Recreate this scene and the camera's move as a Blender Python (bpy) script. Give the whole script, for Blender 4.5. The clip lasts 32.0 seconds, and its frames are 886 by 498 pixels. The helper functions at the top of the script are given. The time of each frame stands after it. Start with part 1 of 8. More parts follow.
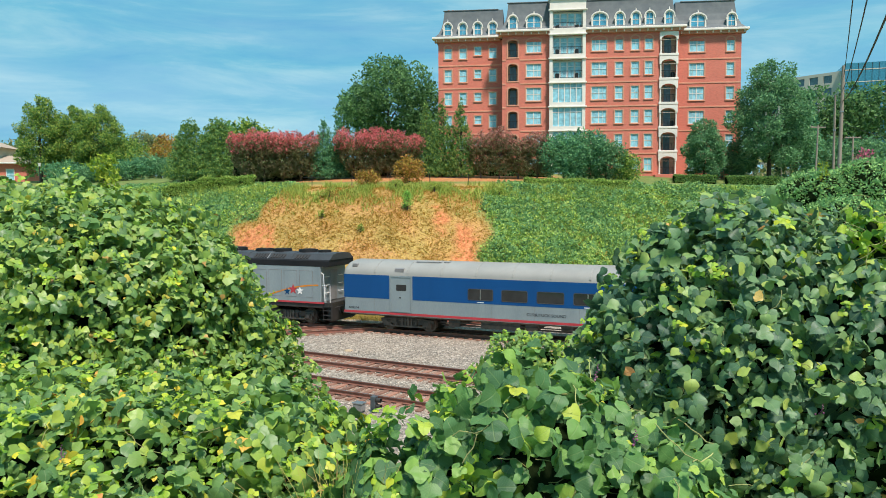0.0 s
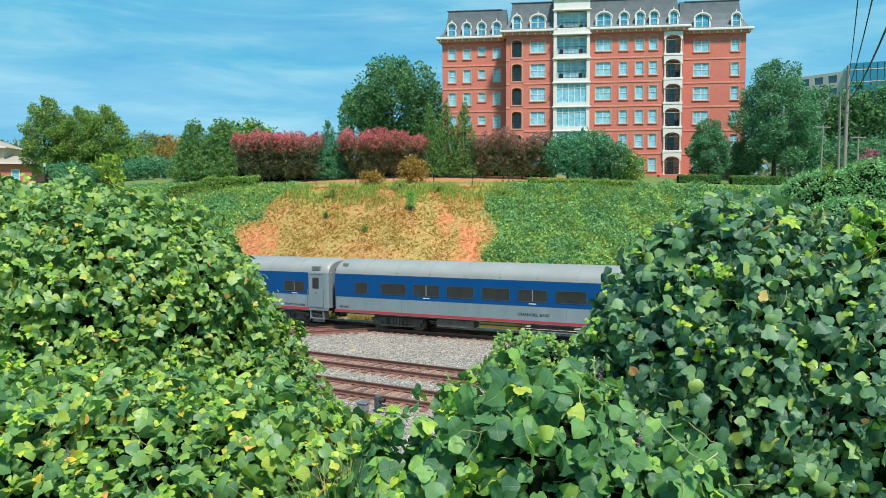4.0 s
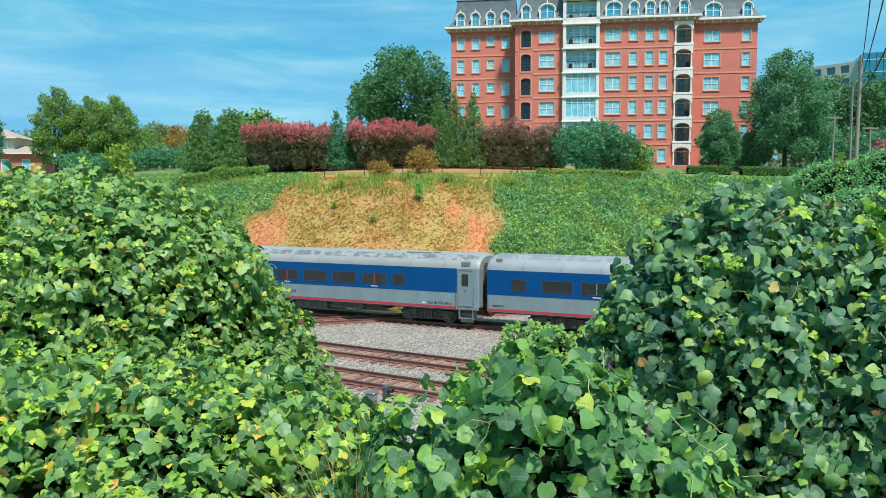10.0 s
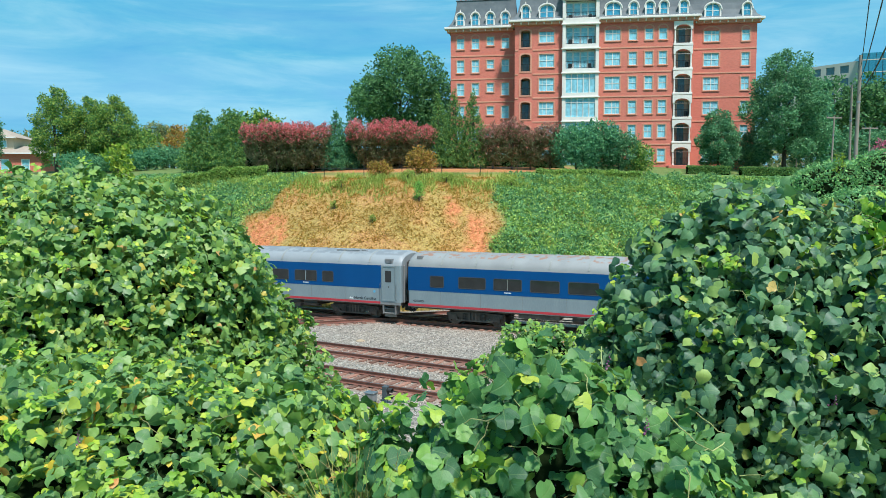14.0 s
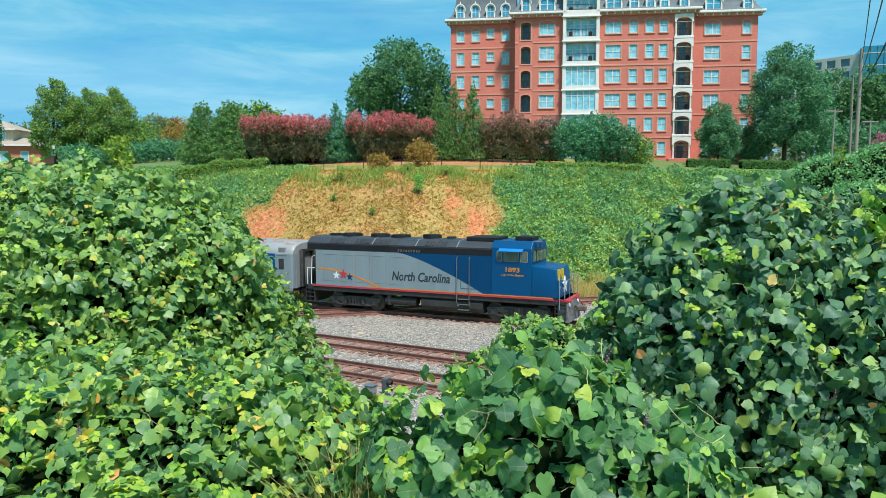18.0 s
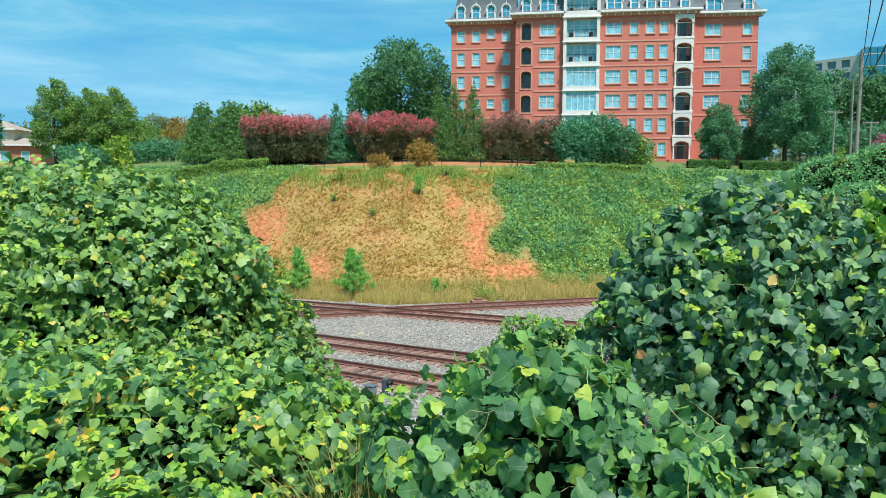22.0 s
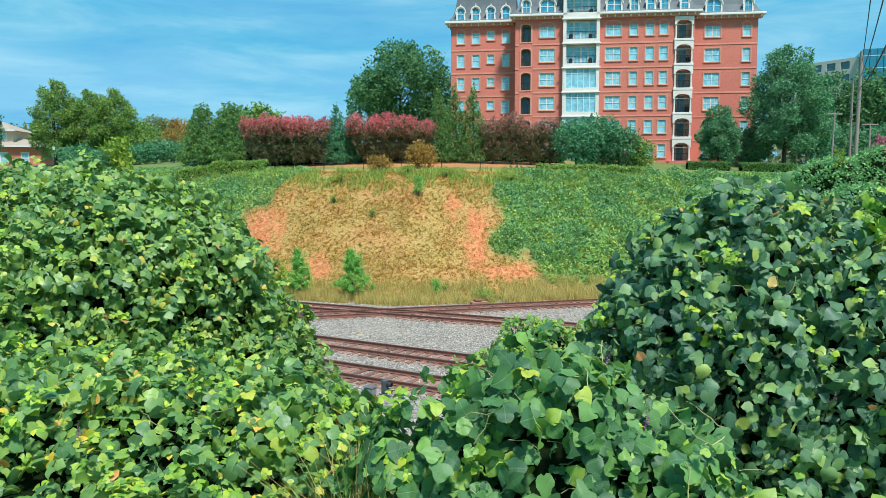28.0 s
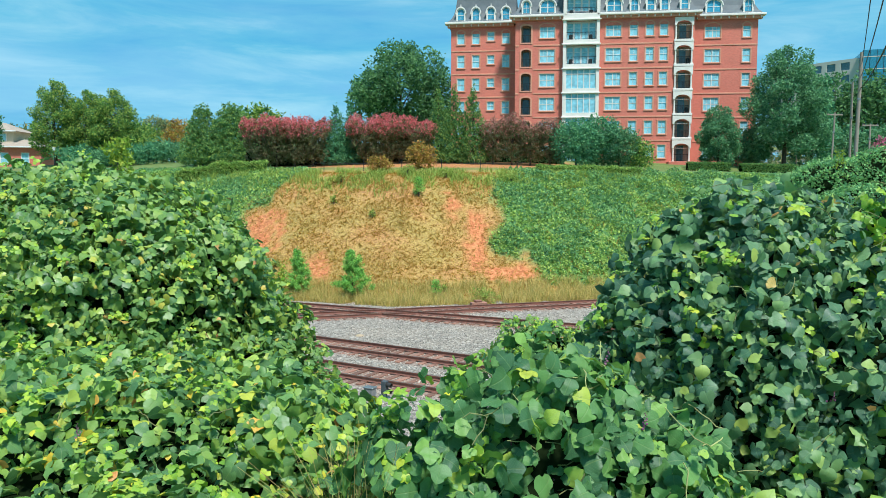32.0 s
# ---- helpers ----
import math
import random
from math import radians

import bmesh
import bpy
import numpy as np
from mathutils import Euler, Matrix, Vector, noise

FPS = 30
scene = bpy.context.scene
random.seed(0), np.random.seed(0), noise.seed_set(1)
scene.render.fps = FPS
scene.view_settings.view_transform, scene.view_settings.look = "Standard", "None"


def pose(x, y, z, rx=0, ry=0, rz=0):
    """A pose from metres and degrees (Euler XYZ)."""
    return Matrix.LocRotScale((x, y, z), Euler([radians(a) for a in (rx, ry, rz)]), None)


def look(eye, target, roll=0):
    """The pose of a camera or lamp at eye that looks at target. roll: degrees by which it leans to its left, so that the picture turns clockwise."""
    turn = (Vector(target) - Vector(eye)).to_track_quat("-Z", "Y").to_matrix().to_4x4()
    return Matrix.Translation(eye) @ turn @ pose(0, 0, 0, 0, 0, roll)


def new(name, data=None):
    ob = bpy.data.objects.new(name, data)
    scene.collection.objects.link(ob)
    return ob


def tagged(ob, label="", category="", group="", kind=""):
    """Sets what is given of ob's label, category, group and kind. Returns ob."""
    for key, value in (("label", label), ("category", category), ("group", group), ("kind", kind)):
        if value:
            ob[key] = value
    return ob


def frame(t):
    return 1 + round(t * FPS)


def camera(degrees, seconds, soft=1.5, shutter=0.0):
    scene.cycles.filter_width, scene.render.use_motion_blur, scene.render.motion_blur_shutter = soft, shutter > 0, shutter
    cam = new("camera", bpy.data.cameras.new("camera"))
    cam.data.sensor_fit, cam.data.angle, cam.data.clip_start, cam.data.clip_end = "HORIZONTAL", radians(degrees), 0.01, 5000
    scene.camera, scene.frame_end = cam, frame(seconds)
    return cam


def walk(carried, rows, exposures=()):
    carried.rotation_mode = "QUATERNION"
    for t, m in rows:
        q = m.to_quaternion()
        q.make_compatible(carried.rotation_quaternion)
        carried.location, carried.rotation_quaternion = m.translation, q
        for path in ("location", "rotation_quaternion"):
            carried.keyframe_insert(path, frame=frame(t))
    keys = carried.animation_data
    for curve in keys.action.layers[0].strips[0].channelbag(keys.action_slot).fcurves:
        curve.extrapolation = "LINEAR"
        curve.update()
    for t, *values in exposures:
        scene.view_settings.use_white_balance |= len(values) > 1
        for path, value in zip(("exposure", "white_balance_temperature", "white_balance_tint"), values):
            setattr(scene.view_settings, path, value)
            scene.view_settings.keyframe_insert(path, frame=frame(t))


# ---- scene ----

# ---------- the camera and its way ----------
cam = camera(63.0, 32.0, soft=0.72)
EYE_ROWS = [
    # seconds, place, turn
    (0, 0.005, 0.005, 7.211, 86.763, 0.198, -0.944),
    (0.5, 0.004, 0.006, 7.211, 86.773, 0.197, -0.944),
    (1, 0.004, 0.006, 7.211, 86.782, 0.186, -0.941),
    (1.5, 0.003, 0.004, 7.212, 86.783, 0.187, -0.947),
    (2, 0.002, 0.002, 7.211, 86.779, 0.173, -0.956),
    (2.5, 0.001, 0.002, 7.210, 86.775, 0.157, -0.963),
    (3, -0.000, 0.003, 7.209, 86.781, 0.138, -0.957),
    (3.5, 0.004, 0.003, 7.208, 86.780, 0.166, -0.856),
    (5.5, 0.000, 0.005, 7.206, 86.781, 0.162, -0.043),
    (6, 0.000, 0.004, 7.206, 86.784, 0.156, -0.035),
    (6.5, 0.002, 0.008, 7.205, 86.769, 0.154, -0.014),
    (7, 0.003, 0.009, 7.205, 86.763, 0.147, -0.015),
    (7.5, 0.004, 0.013, 7.203, 86.507, 0.121, 0.034),
    (8, 0.003, 0.009, 7.203, 86.377, 0.117, 0.031),
    (8.5, 0.003, 0.009, 7.203, 86.377, 0.117, 0.031),
    (9, 0.002, 0.008, 7.203, 86.377, 0.116, 0.030),
    (9.5, -0.001, 0.004, 7.204, 86.245, 0.110, 0.031),
    (10, 0.001, 0.010, 7.203, 86.051, 0.108, 0.023),
    (10.5, 0.002, 0.010, 7.203, 86.051, 0.111, 0.021),
    (11, 0.002, 0.009, 7.203, 86.051, 0.109, 0.021),
    (11.5, 0.002, 0.006, 7.203, 86.051, 0.109, 0.021),
    (12, 0.001, 0.001, 7.205, 86.049, 0.102, 0.007),
    (12.5, 0.002, -0.003, 7.206, 86.047, 0.090, -0.003),
    (13, 0.003, -0.003, 7.205, 86.046, 0.089, -0.021),
    (13.5, 0.004, -0.004, 7.204, 86.048, 0.095, -0.005),
    (14, 0.003, -0.004, 7.203, 86.048, 0.093, -0.007),
    (14.5, 0.003, -0.004, 7.202, 86.049, 0.088, 0.007),
    (16.5, 0.001, 0.002, 7.200, 85.554, 0.040, -0.017),
    (17, 0.001, 0.003, 7.200, 85.514, 0.018, -0.030),
    (17.5, 0.001, 0.001, 7.200, 85.490, 0.010, -0.028),
    (18, 0.000, 0.000, 7.200, 85.486, -0.008, -0.025),
    (18.5, -0.001, -0.000, 7.200, 85.488, -0.022, -0.021),
    (19, -0.001, -0.001, 7.200, 85.488, -0.035, -0.028),
    (19.5, -0.001, -0.002, 7.201, 85.496, -0.033, -0.013),
    (20, -0.002, -0.003, 7.201, 85.501, -0.042, -0.004),
    (20.5, -0.002, -0.004, 7.200, 85.511, -0.052, -0.005),
    (21, -0.001, -0.004, 7.199, 85.510, -0.073, -0.014),
    (21.5, -0.001, -0.004, 7.198, 85.517, -0.084, -0.015),
    (22, -0.001, -0.004, 7.198, 85.521, -0.088, -0.003),
    (22.5, -0.001, -0.004, 7.198, 85.537, -0.081, 0.012),
    (23, -0.003, -0.001, 7.199, 85.547, -0.085, 0.016),
    (23.5, -0.004, 0.002, 7.198, 85.558, -0.083, 0.007),
    (24, -0.004, 0.005, 7.197, 85.570, -0.094, -0.000),
    (24.5, -0.003, 0.005, 7.197, 85.580, -0.098, -0.009),
    (25, -0.003, 0.004, 7.197, 85.590, -0.105, -0.016),
    (25.5, 0.002, -0.003, 7.198, 85.591, -0.096, -0.020),
    (27.5, -0.001, -0.003, 7.198, 85.635, -0.107, -0.031),
    (28, -0.002, -0.002, 7.198, 85.635, -0.115, -0.025),
    (28.5, -0.006, -0.002, 7.199, 85.640, -0.112, -0.036),
    (29, -0.005, -0.003, 7.199, 85.643, -0.110, -0.029),
    (29.5, -0.004, -0.004, 7.198, 85.652, -0.101, -0.029),
    (30, -0.004, -0.003, 7.198, 85.660, -0.119, -0.025),
    (30.5, -0.001, 0.001, 7.198, 85.671, -0.131, -0.024),
    (31, -0.000, -0.000, 7.199, 85.679, -0.145, -0.028),
    (31.5, 0.002, -0.003, 7.200, 85.682, -0.148, -0.025),
    (32, 0.004, -0.002, 7.199, 85.683, -0.145, -0.022),
]
walk(cam, [(t, pose(x, y, z, rx, ry, rz)) for t, x, y, z, rx, ry, rz in EYE_ROWS], [(0.0, 0.47, 7050, 18), (2.0, 0.47, 7000, 17), (3.2, 0.47, 6600, 14), (6.0, 0.47, 6200, 10.5), (16.0, 0.47, 6200, 11.5), (22.0, 0.47, 6150, 11.5), (32.0, 0.47, 6150, 10.5)])

# ---------- sky and sun ----------
SUN_EL, SUN_AZ = radians(61), radians(157)      # azimuth counted from +y towards +x
world = bpy.data.worlds.new("sky")
scene.world = world
world.use_nodes = True
wn, wl = world.node_tree.nodes, world.node_tree.links
wn.clear()
w_out = wn.new("ShaderNodeOutputWorld")
w_bg = wn.new("ShaderNodeBackground")
w_sky = wn.new("ShaderNodeTexSky")
w_sky.sky_type = "NISHITA"
w_sky.sun_disc = False
w_sky.sun_elevation, w_sky.sun_rotation = SUN_EL, SUN_AZ
w_sky.air_density, w_sky.dust_density, w_sky.ozone_density = 1.0, 0.6, 2.5
w_co = wn.new("ShaderNodeTexCoord")
w_map = wn.new("ShaderNodeMapping")
w_map.inputs["Scale"].default_value = (1.1, 1.1, 6.5)
w_map.inputs["Rotation"].default_value = (0.05, 0.03, 0.4)
w_n1 = wn.new("ShaderNodeTexNoise")
w_n1.inputs["Scale"].default_value, w_n1.inputs["Detail"].default_value, w_n1.inputs["Roughness"].default_value = 2.0, 8, 0.56
w_n1.inputs["Distortion"].default_value = 0.25
w_ramp = wn.new("ShaderNodeValToRGB")
w_ramp.color_ramp.elements[0].position, w_ramp.color_ramp.elements[1].position = 0.38, 0.66
w_mul = wn.new("ShaderNodeMath")
w_mul.operation, w_mul.inputs[1].default_value, w_mul.inputs[2].default_value = "MULTIPLY_ADD", 0.25, 0.70
w_mix = wn.new("ShaderNodeMix")
w_mix.data_type = "RGBA"
w_cloud = wn.new("ShaderNodeValToRGB")
w_cloud.color_ramp.elements[0].position, w_cloud.color_ramp.elements[0].color = 0.30, (0.27, 2.55, 4.4, 1)
w_cloud.color_ramp.elements[1].position, w_cloud.color_ramp.elements[1].color = 0.72, (2.2, 4.55, 5.2, 1)
w_cloud.color_ramp.elements.new(0.5).color = (0.75, 3.3, 4.6, 1)
w_n2 = wn.new("ShaderNodeTexNoise")
w_n2.inputs["Scale"].default_value, w_n2.inputs["Detail"].default_value, w_n2.inputs["Roughness"].default_value = 3.1, 9, 0.6
w_n2.inputs["Distortion"].default_value = 0.4
wl.new(w_map.outputs["Vector"], w_n2.inputs["Vector"])
wl.new(w_n2.outputs["Fac"], w_cloud.inputs["Fac"])
wl.new(w_cloud.outputs["Color"], w_mix.inputs["B"])
wl.new(w_co.outputs["Generated"], w_map.inputs["Vector"])
wl.new(w_map.outputs["Vector"], w_n1.inputs["Vector"])
wl.new(w_n1.outputs["Fac"], w_ramp.inputs["Fac"])
wl.new(w_ramp.outputs["Color"], w_mul.inputs[0])
wl.new(w_mul.outputs["Value"], w_mix.inputs["Factor"])
wl.new(w_sky.outputs["Color"], w_mix.inputs["A"])
wl.new(w_mix.outputs["Result"], w_bg.inputs["Color"])
w_bg.inputs["Strength"].default_value = 0.118
wl.new(w_bg.outputs["Background"], w_out.inputs["Surface"])

sun = new("sun", bpy.data.lights.new("sun", "SUN"))
sun.data.energy, sun.data.angle, sun.data.color = 3.9, radians(7), (1.0, 0.965, 0.91)
sun_way = Vector((math.sin(SUN_AZ) * math.cos(SUN_EL), math.cos(SUN_AZ) * math.cos(SUN_EL), math.sin(SUN_EL)))
sun.matrix_world = look(sun_way * 300, (0, 0, 0))


# ---------- materials ----------
def mat(name, c1, c2=None, scale=3.0, rough=0.6, metal=0.0, bump=0.0, bscale=30.0, streak=(1, 1, 1), spread=0.0, c3=None, fine=0.25):
    """A surface of two colours mixed by large and small noise, with fine relief; spread varies it from object to object."""
    m = bpy.data.materials.new(name)
    m.use_nodes = True
    n, l = m.node_tree.nodes, m.node_tree.links
    b = n["Principled BSDF"]
    b.inputs["Roughness"].default_value, b.inputs["Metallic"].default_value = rough, metal
    co = n.new("ShaderNodeTexCoord")
    mp = n.new("ShaderNodeMapping")
    mp.inputs["Scale"].default_value = streak
    l.new(co.outputs["Object"], mp.inputs["Vector"])
    big = n.new("ShaderNodeTexNoise")
    big.inputs["Scale"].default_value, big.inputs["Detail"].default_value = scale, 5
    small = n.new("ShaderNodeTexNoise")
    small.inputs["Scale"].default_value, small.inputs["Detail"].default_value = bscale, 3
    l.new(mp.outputs["Vector"], big.inputs["Vector"])
    l.new(mp.outputs["Vector"], small.inputs["Vector"])
    ramp = n.new("ShaderNodeValToRGB")
    ramp.color_ramp.elements[0].position, ramp.color_ramp.elements[1].position = 0.32, 0.68
    ramp.color_ramp.elements[0].color = (*c1, 1)
    ramp.color_ramp.elements[1].color = (*(c2 or [v * 0.82 for v in c1]), 1)
    if c3:
        e = ramp.color_ramp.elements.new(0.5)
        e.color = (*c3, 1)
    mixf = n.new("ShaderNodeMix")
    mixf.inputs["Factor"].default_value = fine
    l.new(big.outputs["Fac"], mixf.inputs["A"])
    l.new(small.outputs["Fac"], mixf.inputs["B"])
    l.new(mixf.outputs["Result"], ramp.inputs["Fac"])
    colour = ramp.outputs["Color"]
    if spread:
        info = n.new("ShaderNodeObjectInfo")
        geo = n.new("ShaderNodeNewGeometry")
        add = n.new("ShaderNodeMath")
        add.operation = "ADD"
        l.new(info.outputs["Random"], add.inputs[0])
        l.new(geo.outputs["Random Per Island"], add.inputs[1])
        fr = n.new("ShaderNodeMath")
        fr.operation = "FRACT"
        l.new(add.outputs["Value"], fr.inputs[0])
        rg = n.new("ShaderNodeMapRange")
        rg.inputs["To Min"].default_value, rg.inputs["To Max"].default_value = 1 - spread, 1 + spread
        l.new(fr.outputs["Value"], rg.inputs["Value"])
        hs = n.new("ShaderNodeHueSaturation")
        l.new(colour, hs.inputs["Color"])
        l.new(rg.outputs["Result"], hs.inputs["Value"])
        colour = hs.outputs["Color"]
    l.new(colour, b.inputs["Base Color"])
    rr = n.new("ShaderNodeMapRange")
    rr.inputs["To Min"].default_value, rr.inputs["To Max"].default_value = max(0.03, rough - 0.1), min(1, rough + 0.1)
    l.new(small.outputs["Fac"], rr.inputs["Value"])
    l.new(rr.outputs["Result"], b.inputs["Roughness"])
    if bump:
        bp = n.new("ShaderNodeBump")
        bp.inputs["Strength"].default_value, bp.inputs["Distance"].default_value = bump, 0.02
        l.new(small.outputs["Fac"], bp.inputs["Height"])
        l.new(bp.outputs["Normal"], b.inputs["Normal"])
    return m


def leaf_mat(name, stops, gloss=0.6, thin=0.3, veins=False):
    """Leaves: each takes its colour from the stops at random; light passes through them; veins follow the blade's own coordinates."""
    m = bpy.data.materials.new(name)
    m.use_nodes = True
    n, l = m.node_tree.nodes, m.node_tree.links
    b = n["Principled BSDF"]
    b.inputs["Roughness"].default_value = gloss
    b.inputs["Specular IOR Level"].default_value = 0.5 if veins else 0.2
    info, geo = n.new("ShaderNodeObjectInfo"), n.new("ShaderNodeNewGeometry")
    add, fr = n.new("ShaderNodeMath"), n.new("ShaderNodeMath")
    add.operation, fr.operation = "ADD", "FRACT"
    l.new(info.outputs["Random"], add.inputs[0])
    l.new(geo.outputs["Random Per Island"], add.inputs[1])
    l.new(add.outputs["Value"], fr.inputs[0])
    ramp = n.new("ShaderNodeValToRGB")
    ramp.color_ramp.interpolation = "LINEAR"
    els = ramp.color_ramp.elements
    els[0].position, els[0].color = stops[0][0], (*stops[0][1], 1)
    els[1].position, els[1].color = stops[-1][0], (*stops[-1][1], 1)
    for p, c in stops[1:-1]:
        els.new(p).color = (*c, 1)
    l.new(fr.outputs["Value"], ramp.inputs["Fac"])
    co = n.new("ShaderNodeTexCoord")
    noise_n = n.new("ShaderNodeTexNoise")
    noise_n.inputs["Scale"].default_value, noise_n.inputs["Detail"].default_value = 14.0, 4
    l.new(co.outputs["Object"], noise_n.inputs["Vector"])
    hs = n.new("ShaderNodeHueSaturation")
    rg = n.new("ShaderNodeMapRange")
    rg.inputs["To Min"].default_value, rg.inputs["To Max"].default_value = 0.72, 1.28
    l.new(noise_n.outputs["Fac"], rg.inputs["Value"])
    l.new(rg.outputs["Result"], hs.inputs["Value"])
    l.new(ramp.outputs["Color"], hs.inputs["Color"])
    colour = hs.outputs["Color"]
    if veins:
        uv = n.new("ShaderNodeUVMap")
        uv.uv_map = "blade"
        sep = n.new("ShaderNodeSeparateXYZ")
        l.new(uv.outputs["UV"], sep.inputs["Vector"])
        ax = n.new("ShaderNodeMath")
        ax.operation = "ABSOLUTE"
        l.new(sep.outputs["X"], ax.inputs[0])
        rib = n.new("ShaderNodeMapRange")
        rib.inputs["From Min"].default_value, rib.inputs["From Max"].default_value = 0.012, 0.035
        rib.inputs["To Min"].default_value, rib.inputs["To Max"].default_value = 1.0, 0.0
        l.new(ax.outputs["Value"], rib.inputs["Value"])
        side = n.new("ShaderNodeMath")
        side.operation, side.inputs[1].default_value = "MULTIPLY_ADD", -0.75
        l.new(ax.outputs["Value"], side.inputs[0])
        l.new(sep.outputs["Y"], side.inputs[2])
        saw = n.new("ShaderNodeMath")
        saw.operation, saw.inputs[1].default_value = "PINGPONG", 0.075
        l.new(side.outputs["Value"], saw.inputs[0])
        vein = n.new("ShaderNodeMapRange")
        vein.inputs["From Min"].default_value, vein.inputs["From Max"].default_value = 0.002, 0.012
        vein.inputs["To Min"].default_value, vein.inputs["To Max"].default_value = 0.5, 0.0
        l.new(saw.outputs["Value"], vein.inputs["Value"])
        mx = n.new("ShaderNodeMath")
        mx.operation = "MAXIMUM"
        l.new(rib.outputs["Result"], mx.inputs[0])
        l.new(vein.outputs["Result"], mx.inputs[1])
        sc = n.new("ShaderNodeMath")
        sc.operation, sc.inputs[1].default_value = "MULTIPLY", 0.27
        l.new(mx.outputs["Value"], sc.inputs[0])
        mixc = n.new("ShaderNodeMix")
        mixc.data_type = "RGBA"
        mixc.inputs["B"].default_value = (0.30, 0.42, 0.14, 1)
        l.new(sc.outputs["Value"], mixc.inputs["Factor"])
        l.new(colour, mixc.inputs["A"])
        colour = mixc.outputs["Result"]
        bp = n.new("ShaderNodeBump")
        bp.inputs["Strength"].default_value, bp.inputs["Distance"].default_value = 0.35, 0.004
        bp.invert = True
        l.new(mx.outputs["Value"], bp.inputs["Height"])
        l.new(bp.outputs["Normal"], b.inputs["Normal"])
    l.new(colour, b.inputs["Base Color"])
    tr = n.new("ShaderNodeBsdfTranslucent")
    l.new(colour, tr.inputs["Color"])
    mixs = n.new("ShaderNodeMixShader")
    mixs.inputs["Fac"].default_value = thin
    l.new(b.outputs["BSDF"], mixs.inputs[1])
    l.new(tr.outputs["BSDF"], mixs.inputs[2])
    l.new(mixs.outputs["Shader"], n["Material Output"].inputs["Surface"])
    return m


def glass_mat(name, tint, rough=0.06):
    m = bpy.data.materials.new(name)
    m.use_nodes = True
    n, l = m.node_tree.nodes, m.node_tree.links
    b = n["Principled BSDF"]
    b.inputs["Base Color"].default_value = (*tint, 1)
    b.inputs["Roughness"].default_value = rough
    b.inputs["IOR"].default_value = 1.5
    co = n.new("ShaderNodeTexCoord")
    nz = n.new("ShaderNodeTexNoise")
    nz.inputs["Scale"].default_value = 2.2
    l.new(co.outputs["Object"], nz.inputs["Vector"])
    rg = n.new("ShaderNodeValToRGB")
    rg.color_ramp.elements[0].color = (*[v * 0.5 for v in tint], 1)
    rg.color_ramp.elements[1].color = (*[v * 1.6 for v in tint], 1)
    l.new(nz.outputs["Fac"], rg.inputs["Fac"])
    l.new(rg.outputs["Color"], b.inputs["Base Color"])
    bp = n.new("ShaderNodeBump")
    bp.inputs["Strength"].default_value, bp.inputs["Distance"].default_value = 0.04, 0.02
    l.new(nz.outputs["Fac"], bp.inputs["Height"])
    l.new(bp.outputs["Normal"], b.inputs["Normal"])
    return m


M = {}
M["blue"] = mat("blue_paint", (0.002, 0.075, 0.235), (0.002, 0.062, 0.20), 0.8, 0.32, bump=0.02, streak=(1, 1, 0.3))
M["blue_dark"] = mat("dark_blue_paint", (0.002, 0.056, 0.15), (0.002, 0.046, 0.125), 0.8, 0.32, bump=0.02)
M["blue_cab"] = mat("blue_cab_paint", (0.003, 0.072, 0.185), (0.002, 0.060, 0.155), 0.8, 0.36, bump=0.02, streak=(1, 1, 0.4))
for k in ("blue", "blue_dark", "blue_cab"):
    M[k].node_tree.nodes["Principled BSDF"].inputs["Specular IOR Level"].default_value = 0.22
M["silver"] = mat("silver_grey_paint", (0.285, 0.34, 0.355), (0.205, 0.255, 0.275), 1.1, 0.38, 0.15, bump=0.04, streak=(1, 1, 0.22), fine=0.35)
M["plow"] = mat("scuffed_grey_plow_steel", (0.24, 0.23, 0.22), (0.11, 0.105, 0.10), 3.0, 0.6, 0.2, bump=0.1)
M["sun_shade"] = mat("bright_blue_sun_shade_paint", (0.01, 0.20, 0.62), (0.01, 0.17, 0.54), 2.0, 0.45)
M["end_grey"] = mat("grimy_grey_paint", (0.30, 0.30, 0.30), (0.17, 0.165, 0.16), 1.6, 0.55, 0.1, bump=0.05, streak=(1, 1, 0.3))
M["roof_clean"] = mat("light_grey_roof_paint", (0.31, 0.31, 0.285), (0.25, 0.25, 0.23), 0.7, 0.45, bump=0.03)


